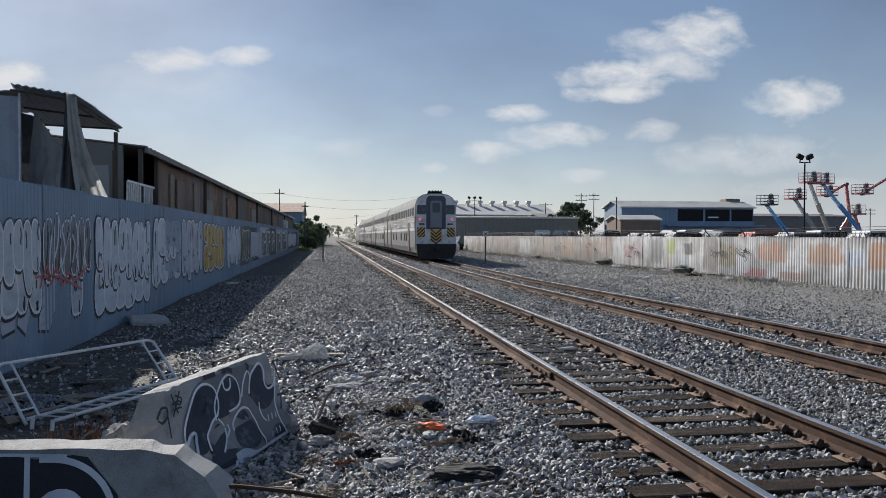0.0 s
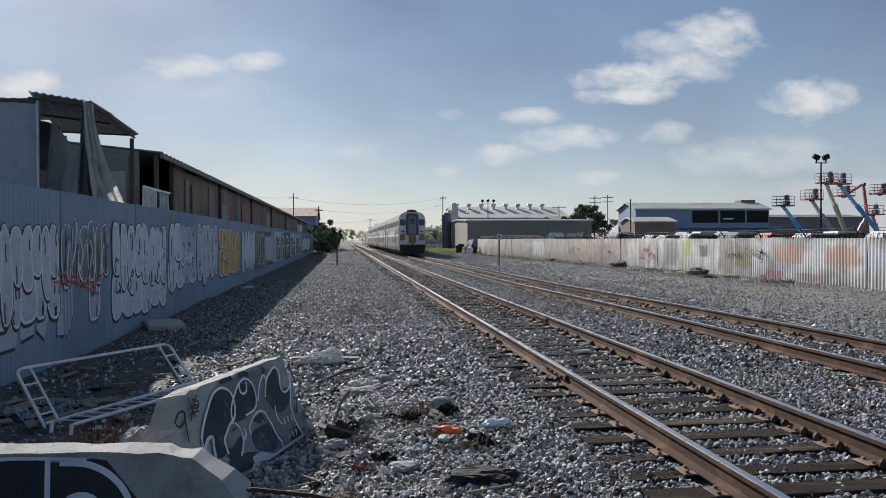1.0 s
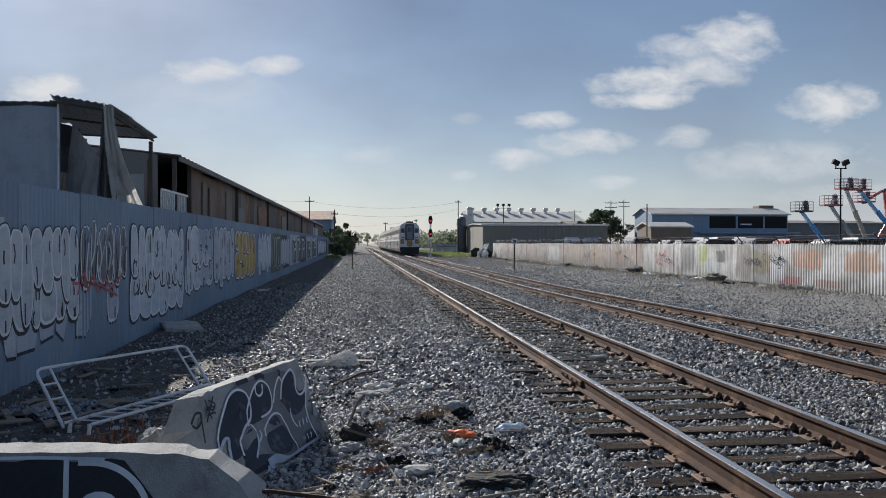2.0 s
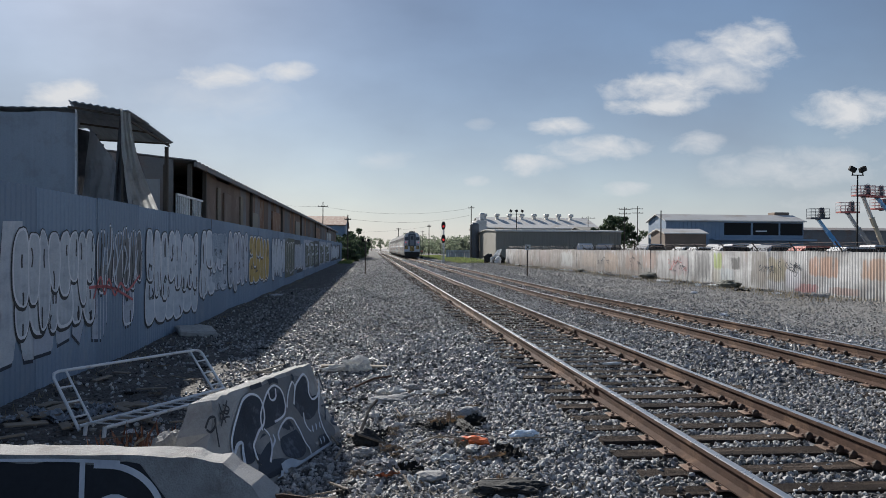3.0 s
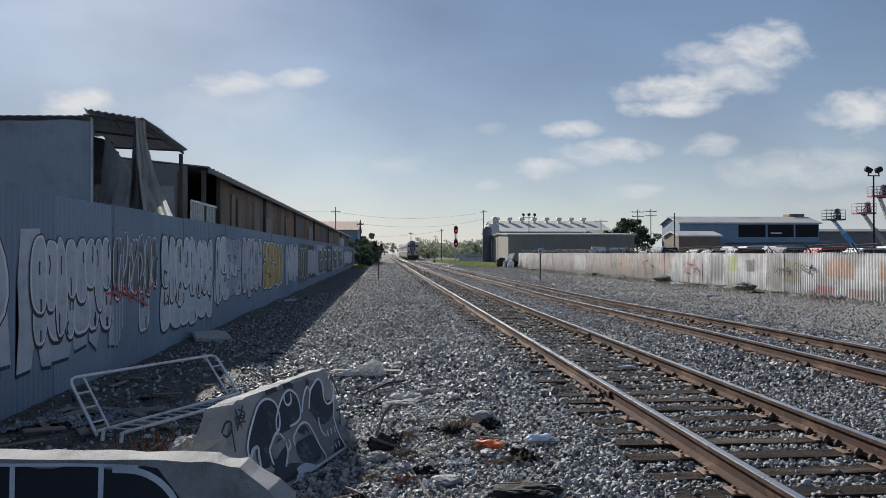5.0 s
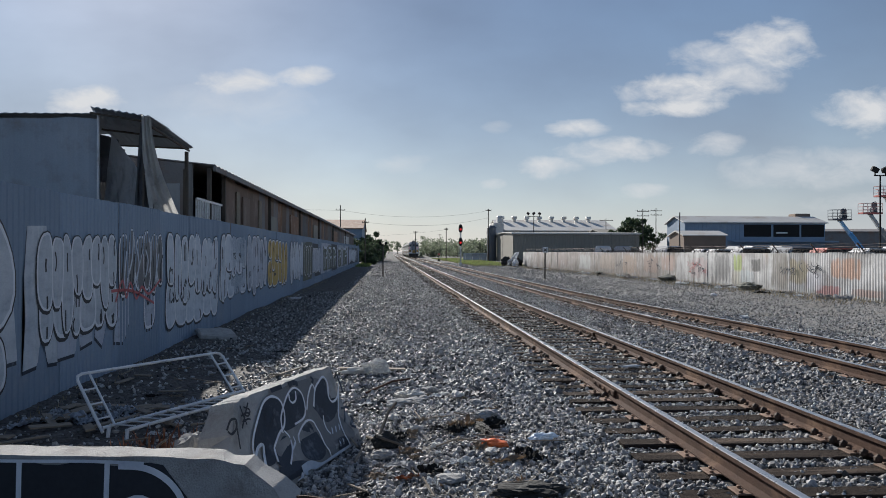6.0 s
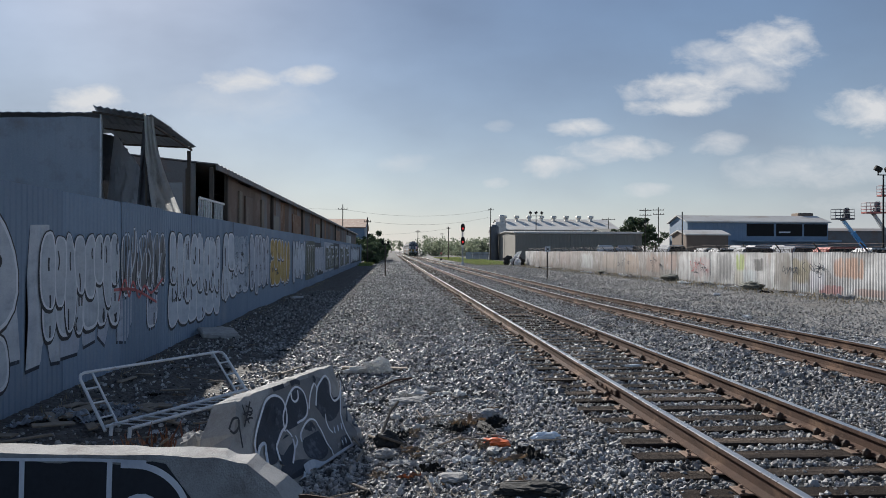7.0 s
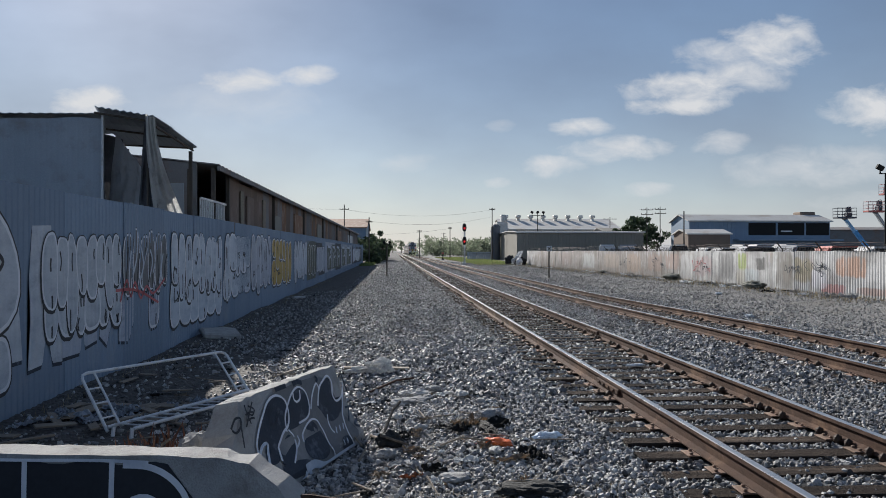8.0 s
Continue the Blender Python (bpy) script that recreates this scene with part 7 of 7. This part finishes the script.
def grass_patch(x0, x1, y0, y1, count, tall, material, label, seed):
    rng = np.random.default_rng(seed)
    x, y = rng.uniform(x0, x1, count), rng.uniform(y0, y1, count)
    z = ground_height(x, y)
    h = tall * rng.uniform(0.5, 1.2, count)
    w = tall * 0.10
    a = rng.uniform(0, 6.3, count)
    lean = rng.normal(size=(count, 2)) * tall * 0.3
    v = np.stack([np.stack([x - np.cos(a) * w, y - np.sin(a) * w, z - 0.02], -1), np.stack([x + np.cos(a) * w, y + np.sin(a) * w, z - 0.02], -1),
                  np.stack([x + lean[:, 0], y + lean[:, 1], z + h], -1)], 1).reshape(-1, 3)
    ob = new("grass", numeric_mesh("grass", v, np.arange(count * 3).reshape(-1, 3), material))
    tagged(ob, label, "grass", kind="stuff")


grass_patch(11.4, 19.0, 96, 190, 9000, 0.26, M["straw"], "dry straw between the grass beside the tracks", 77)
grass_patch(11.6, 19.0, 98, 200, 17000, 0.30, M["grass"], "bright green grass beside the distant tracks", 71)
grass_patch(-4.4, -2.6, 96, 150, 5000, 0.30, M["grass"], "green weeds along the foot of the fence", 72)
grass_patch(15.6, 17.9, 24, 96, 4200, 0.16, M["straw"], "dry straw and weeds along the yard fence", 73)
grass_patch(-4.5, -4.1, 8, 50, 700, 0.07, M["straw"], "dry weeds along the graffiti fence", 74)
grass_patch(0.0, 1.9, 4.2, 5.6, 700, 0.05, M["straw"], "dry straw among the ballast", 75)


def make_far_fence():
    fence = thing("picket_fence", "pale blue slatted fence beyond the end of the yard", "fence")
    bm = B()
    box(bm, -0.22, 0.22, -0.02, 0.02, -0.4, 1.35, 0.01)
    slat = mesh_of("slat", bm, M["fence_blue"])
    for k in range(40):
        share("slat", slat, fence, pose(15.6 + 0.5 * k, 150 + 0.15 * k, 0.04 * math.sin(k * 1.7), 0, 0, 4))
    blue_fence = B()
    box(blue_fence, 15.3, 35.5, 150.2, 150.3, 0.9, 1.0)
    part("rail", blue_fence, M["pole"], fence)


make_far_fence()


def make_switch_stand():
    stand = thing("switch_stand", "small dark switch stand beside the far track", "switch stand", at=pose(10.3, 150, -0.33))
    bm = B()
    tube(bm, [(0, 0, 0), (0, 0, 1.3)], 0.06, 6)
    box(bm, -0.25, 0.25, -0.2, 0.2, 0, 0.35, 0.03)
    part("post", bm, M["black"], stand)
    bm = B()
    slab(bm, [(-0.25, 1.2), (0.25, 1.2), (0.25, 1.6), (-0.25, 1.6)], 0.02, pose(0, -0.05, 0))
    part("target", bm, M["lift_red"], stand)


make_switch_stand()


# ---- litter ----
def lump(name, x, y, size, material, label, category, seed, turn=0.0, sink=0.25, crumple=1.0):
    """A crumpled or broken thing lying on the ground."""
    bm = B()
    bmesh.ops.create_icosphere(bm, subdivisions=4 if max(size) > 0.2 and abs(x) < 6 else 3, radius=1.0)
    for v in bm.verts:
        p = v.co.copy()
        v.co = p * (1 + 0.45 * noise.noise(p * 1.6 + Vector((seed, 0, 0))) + 0.22 * noise.noise(p * 4.5 + Vector((0, seed, 0))) + crumple * 0.35 * abs(noise.noise(p * 3.1 + Vector((0, 0, seed)))) - crumple * 0.25 * abs(noise.noise(p * 7.0 + Vector((seed, seed, 0)))) + 0.04 * noise.noise(p * 14.0))
        v.co = Vector((v.co.x * size[0], v.co.y * size[1], v.co.z * size[2]))
    ob = part(name, bm, material, None)
    ob.matrix_basis = pose(x, y, float(ground_height(x, y)) + size[2] * (1 - sink) + 0.02, 0, 0, turn)
    return tagged(ob, label, category)


def scrap(name, x, y, size, material, label, category, seed, turn=0.0):
    """A thin crumpled sheet of paper, card or film lying among the stones."""
    bm = B()
    n = 12
    grid = []
    for i in range(n + 1):
        col = []
        for j in range(n + 1):
            u, v = 2 * i / n - 1, 2 * j / n - 1
            edge = 1 + 0.25 * noise.noise((u * 1.7 + seed, v * 1.7, 1.0))
            fold = abs(noise.noise((u * 1.3, v * 1.3 + seed, 2.0))) * 1.6 + 0.5 * abs(noise.noise((u * 3.5, v * 3.5, seed))) + 0.25 * noise.noise((u * 8, v * 8, seed))
            col.append(bm.verts.new((u * size[0] * edge, v * size[1] * edge, size[2] * (fold * 1.5 - 0.2))))
        grid.append(col)
    for i in range(n):
        for j in range(n):
            if noise.noise((i * 0.35 + seed, j * 0.35, 5.0)) < 0.28:
                bm.faces.new((grid[i][j], grid[i + 1][j], grid[i + 1][j + 1], grid[i][j + 1]))
    bmesh.ops.solidify(bm, geom=bm.faces[:], thickness=0.002)
    bmesh.ops.delete(bm, geom=[v for v in bm.verts if not v.link_faces], context="VERTS")
    ob = part(name, bm, material, None)
    ob.matrix_basis = pose(x, y, float(ground_height(x, y)) + 0.03, 4 * math.sin(seed), 5 * math.cos(seed * 1.7), turn)
    return tagged(ob, label, category)


lump("orange_scrap", 0.97, 6.74, (0.125, 0.06, 0.035), M["plastic_orange"], "crushed orange plastic scrap on the ballast", "litter", 1, -25)
lump("plastic_bottle", 1.48, 6.9, (0.13, 0.055, 0.04), M["plastic_blue"], "crushed pale blue plastic bottle on the ballast", "bottle", 2, 12)
lump("cloth_rag", -0.20, 11.40, (0.22, 0.14, 0.12), M["cloth"], "crumpled white rag on a board on the ballast", "rag", 3, 20, 0.25, 0.4)
lump("cloth_rag", -0.50, 11.45, (0.22, 0.10, 0.05), M["cloth"], "flattened grey rag on the ballast", "rag", 4, 10, 0.25, 0.4)
scrap("cardboard", 0.79, 7.56, (0.14, 0.11, 0.05), M["cardboard"], "torn brown cardboard among the stones", "litter", 5, 40)
lump("foam_chunk", 1.06, 7.85, (0.14, 0.09, 0.05), M["concrete"], "pale foam chunk among the stones", "litter", 6, 10)
lump("black_bag", -0.03, 7.1, (0.11, 0.10, 0.08), M["rubber"], "crumpled black plastic bag beside the barrier", "bag", 7, 0)
lump("black_bag", 0.95, 7.25, (0.05, 0.22, 0.04), M["rubber"], "strip of black plastic among the stones", "bag", 8, 10)
lump("flat_stone", 0.50, 5.87, (0.12, 0.10, 0.035), M["concrete"], "flat pale stone on the ballast", "stone", 9, 30, 0.25, 0.2)
lump("rubber_mat", 1.06, 5.45, (0.25, 0.13, 0.045), M["rubber"], "torn slab of black rubber on the ballast", "rubber slab", 10, 0, 0.3, 0.3)
scrap("paper_scrap", 0.18, 6.34, (0.20, 0.11, 0.035), M["tarp"], "wet grey paper scrap on rubble", "litter", 11, -15)
scrap("paper_scrap", 0.64, 6.32, (0.11, 0.07, 0.03), M["plastic_white"], "pale paper scrap on rubble", "litter", 12, 5)
scrap("paper_scrap", 1.02, 6.25, (0.16, 0.05, 0.03), M["cardboard"], "brown paper scrap on rubble", "litter", 13, 10)
scrap("paper_scrap", 0.20, 6.8, (0.10, 0.06, 0.03), M["cardboard"], "brown paper scrap on rubble", "litter", 22, 10)
scrap("paper_scrap", 0.62, 9.3, (0.10, 0.08, 0.03), M["plastic_white"], "pale paper scrap on the ballast", "litter", 23, 60)
for k, (x, y, size) in enumerate(((0.56, 9.7, 0.10), (0.33, 9.37, 0.13), (0.85, 9.15, 0.11), (0.45, 9.2, 0.07), (0.70, 9.3, 0.08), (0.15, 9.5, 0.09), (1.05, 8.7, 0.07), (0.05, 8.2, 0.08),
                                  (1.15, 7.9, 0.06), (-0.05, 6.75, 0.10), (0.45, 6.9, 0.06), (0.92, 6.5, 0.07), (1.22, 6.6, 0.06), (0.3, 7.6, 0.07), (0.05, 10.6, 0.09))):
    lump("rubble_chunk", x, y, (size, size * 0.7, size * 0.42), M["pale_stone" if k % 3 else "concrete"], "pale broken chunk of rubble among the ballast", "rubble chunk", 200 + k, 41 * k, 0.3, 0.6)
for k, (x, y, size) in enumerate(((1.05, 7.45, 0.16), (0.70, 7.35, 0.12), (1.25, 6.35, 0.14), (0.35, 6.15, 0.10), (0.10, 7.35, 0.13))):
    scrap("black_film", x, y, (size, size * 0.6, 0.05), M["rubber"], "torn shred of black plastic film on rubble", "litter", 240 + k, 63 * k)
scrap("red_scrap", 0.16, 6.05, (0.09, 0.05, 0.03), M["twig"], "small faded red scrap on rubble", "litter", 250, 20)
lump("dirt_clod", 0.22, 9.0, (0.26, 0.12, 0.04), M["concrete"], "low clod of dry pale dirt on the ballast", "clod", 24, 30, 0.5, 0.3)
lump("concrete_lump", -1.66, 6.55, (0.22, 0.22, 0.26), M["concrete"], "rough broken lump of concrete beside the barrier", "concrete lump", 14, 20, 0.5, 0.3)
bm = B()
box(bm, -0.42, 0.42, -0.45, 0.45, -0.08, 0.08, 0.04)
bmesh.ops.subdivide_edges(bm, edges=bm.edges[:], cuts=2, use_grid_fill=True)
for v in bm.verts:
    v.co += 0.05 * noise.noise_vector(v.co * 3.0)
ob = part("stone_slab", bm, M["yard_stone"], None)
ob.matrix_basis = pose(-4.02, 17.4, float(ground_height(-4.02, 17.4)) + 0.06, 3, 4, 20)
tagged(ob, "flat pale stone slab at the foot of the fence", "stone")
for k, (x, y, a, b) in enumerate(((-3.72, 8.85, 0.22, 0.14), (-3.45, 8.75, 0.16, 0.12), (-3.95, 8.9, 0.14, 0.12), (-3.3, 9.0, 0.10, 0.09), (-2.75, 9.5, 0.18, 0.10), (-2.5, 9.7, 0.12, 0.08))):
    scrap("plastic_sheet", x, y, (a, b, 0.06), M["plastic_dim"], "crumpled pale plastic film on rubble", "litter", 160 + k, 37 * k)
lump("white_scrap", 3.75, 11.03, (0.13, 0.035, 0.02), M["plastic_white"], "white scrap on a sleeper", "litter", 18, 0, -1.0)
lump("white_scrap", 14.0, 30.5, (0.16, 0.10, 0.06), M["plastic_white"], "white scrap on the gravel", "litter", 19, 0)
lump("white_scrap", 10.07, 20.0, (0.12, 0.09, 0.05), M["plastic_white"], "white scrap on the ballast", "litter", 20, 0)
lump("white_scrap", -3.9, 30.9, (0.22, 0.14, 0.04), M["plastic_white"], "white scrap on dark earth", "litter", 21, 0)
rng = random.Random(91)
for k in range(16):
    x, y, half = rng.uniform(-4.3, -2.7), rng.uniform(7.7, 9.6), rng.uniform(0.12, 0.38)
    bm = B()
    box(bm, -half, half, -0.05, 0.05, -0.012, 0.012, 0.005)
    ob = part("board", bm, M["wood"], None)
    ob.matrix_basis = pose(x, y, float(ground_height(x, y)) + 0.06, rng.uniform(-10, 10), rng.uniform(-7, 7), rng.uniform(0, 180))
    tagged(ob, "broken grey board lying on rubble", "board")
for k in range(10):
    x, y = rng.uniform(-4.3, -3.0), rng.uniform(8.0, 9.6)
    scrap("plastic_sheet", x, y, (rng.uniform(0.08, 0.2), rng.uniform(0.06, 0.14), 0.05), M["plastic_dim"], "crumpled pale plastic film on rubble", "litter", 400 + k, 53 * k)
bm = B()
box(bm, -0.52, 0.52, -0.08, 0.08, -0.02, 0.02, 0.006)
ob = part("board", bm, M["wood"], None)
ob.matrix_basis = pose(-0.25, 11.62, float(ground_height(-0.25, 11.62)) + 0.05, 0, 2, 4)
tagged(ob, "long grey board lying under a white rag", "board")
for k, (y, s) in enumerate(((33.3, 0.6), (43.4, 0.65), (58.0, 0.4))):
    lump("soil_mound", 17.0, y, (0.7 * s, 1.05 * s, 0.36 * s), M["soil"], "low heap of dark soil and weeds against the fence", "mound", 30 + k, 0, 0.4)
rng = random.Random(81)
for k in range(46):
    y = rng.uniform(26, 94)
    scrap("litter_scrap", 16.7 + rng.uniform(-0.5, 0.7), y, (rng.uniform(0.08, 0.3), rng.uniform(0.08, 0.35), rng.uniform(0.04, 0.13)),
         rng.choice((M["plastic_white"], M["plastic_white"], M["concrete"], M["tarp"], M["rubber"])), "scrap of rubbish strewn along the yard fence", "litter", 40 + k, rng.uniform(0, 90))
for k in range(9):
    lump("junk_sack", 16.6 + rng.uniform(-0.8, 0.9), 97 + rng.uniform(-3, 5), (rng.uniform(0.3, 0.8), rng.uniform(0.3, 0.7), rng.uniform(0.25, 0.7)),
         rng.choice((M["plastic_white"], M["tarp"], M["rubber"], M["cloth"])), "heaped rubbish sack at the end of the yard fence", "sack", 100 + k, rng.uniform(0, 90))
bm = B()
hanging_cloth(bm, [(16.9, 97.2, 1.5), (17.6, 97.4, 1.6)], [(15.6, 96.2, -0.2), (16.6, 96.5, -0.2)], 2, 0.12)
tagged(part("tarpaulin", bm, M["plastic_white"], None), "white tarpaulin slung over the end of the fence", "tarpaulin")


def stick(points, radius, material, name, label, category):
    bm = B()
    tube(bm, points, radius, 6)
    tagged(part(name, bm, material, None), label, category)


for k in range(60):
    x, y = rng.uniform(-4.3, -0.9), rng.uniform(7.2, 12.0)
    if k > 38:
        x, y = rng.uniform(-0.6, 1.4), rng.uniform(4.8, 8)
    z, a, s = float(ground_height(x, y)) + 0.05, rng.uniform(0, 6.3), rng.uniform(0.12, 0.4)
    if k % 3 or k > 38:
        stick([(x, y, z), (x + s * math.cos(a), y + s * math.sin(a), z + rng.uniform(-0.02, 0.08))], rng.uniform(0.006, 0.014), M["wood"], "stick", "dry broken stick on rubble", "stick")
    else:
        bm = B()
        box(bm, -s, s, -0.035, 0.035, -0.01, 0.01, 0.004)
        ob = part("board", bm, M["wood"], None)
        ob.matrix_basis = pose(x, y, z, rng.uniform(-8, 8), rng.uniform(-8, 8), math.degrees(a))
        tagged(ob, "broken grey board lying on rubble", "board")
kinds = (("paper_scrap", "plastic_white", "small torn white paper scrap on rubble"), ("cardboard", "cardboard", "small torn brown card on rubble"),
         ("black_bag", "rubber", "shred of black plastic on rubble"), ("paper_scrap", "tarp", "small wet grey paper scrap on rubble"), ("bark_scrap", "wood", "splinter of grey bark on rubble"))
for k in range(64):
    if k < 40:
        x, y = rng.gauss(0.45, 0.55), rng.uniform(5.2, 9.4)
    else:
        x, y = rng.uniform(-4.2, -1.4), rng.uniform(7.6, 16.0)
    kind, paint, label = kinds[(k * 7 + k // 3) % 5]
    s = rng.uniform(0.025, 0.075)
    scrap(kind, x, y, (s * rng.uniform(0.8, 1.8), s, rng.uniform(0.01, 0.03)), M[paint], label, "litter", 300 + k, rng.uniform(0, 180))
stick([(-2.05, 6.55, -0.3), (-2.0, 6.5, -0.08), (-1.92, 6.45, -0.02)], 0.012, M["wood"], "stick", "dry upright twig beside the bed frame", "stick")
stick([(-0.30, 9.75, -0.27), (0.05, 10.2, -0.20), (0.30, 10.5, -0.22)], 0.016, M["railside"], "branch", "dark broken branch lying on the ballast", "branch")
stick([(-0.12, 7.2, -0.28), (0.0, 7.6, -0.05), (0.08, 7.7, 0.02)], 0.016, M["pole"], "stick", "dark bent stick sticking out of rubble", "stick")
stick([(0.15, 7.0, -0.25), (-0.10, 6.3, 0.02)], 0.012, M["pole"], "stick", "dark stick leaning on rubble", "stick")
grass_patch(-2.6, -1.9, 7.0, 7.8, 70, 0.22, M["twig"], "reddish dry weeds beside the broken barrier", 76)


# ---- what moves ----
def motions():
    walk(train, [(t, pose(7.75, 53.0 + 29.0 * t, -0.2)) for t in (0.0, 1.0, 2.0, 3.0, 4.0, 5.0, 6.0, 7.0, 8.0)])


motions()
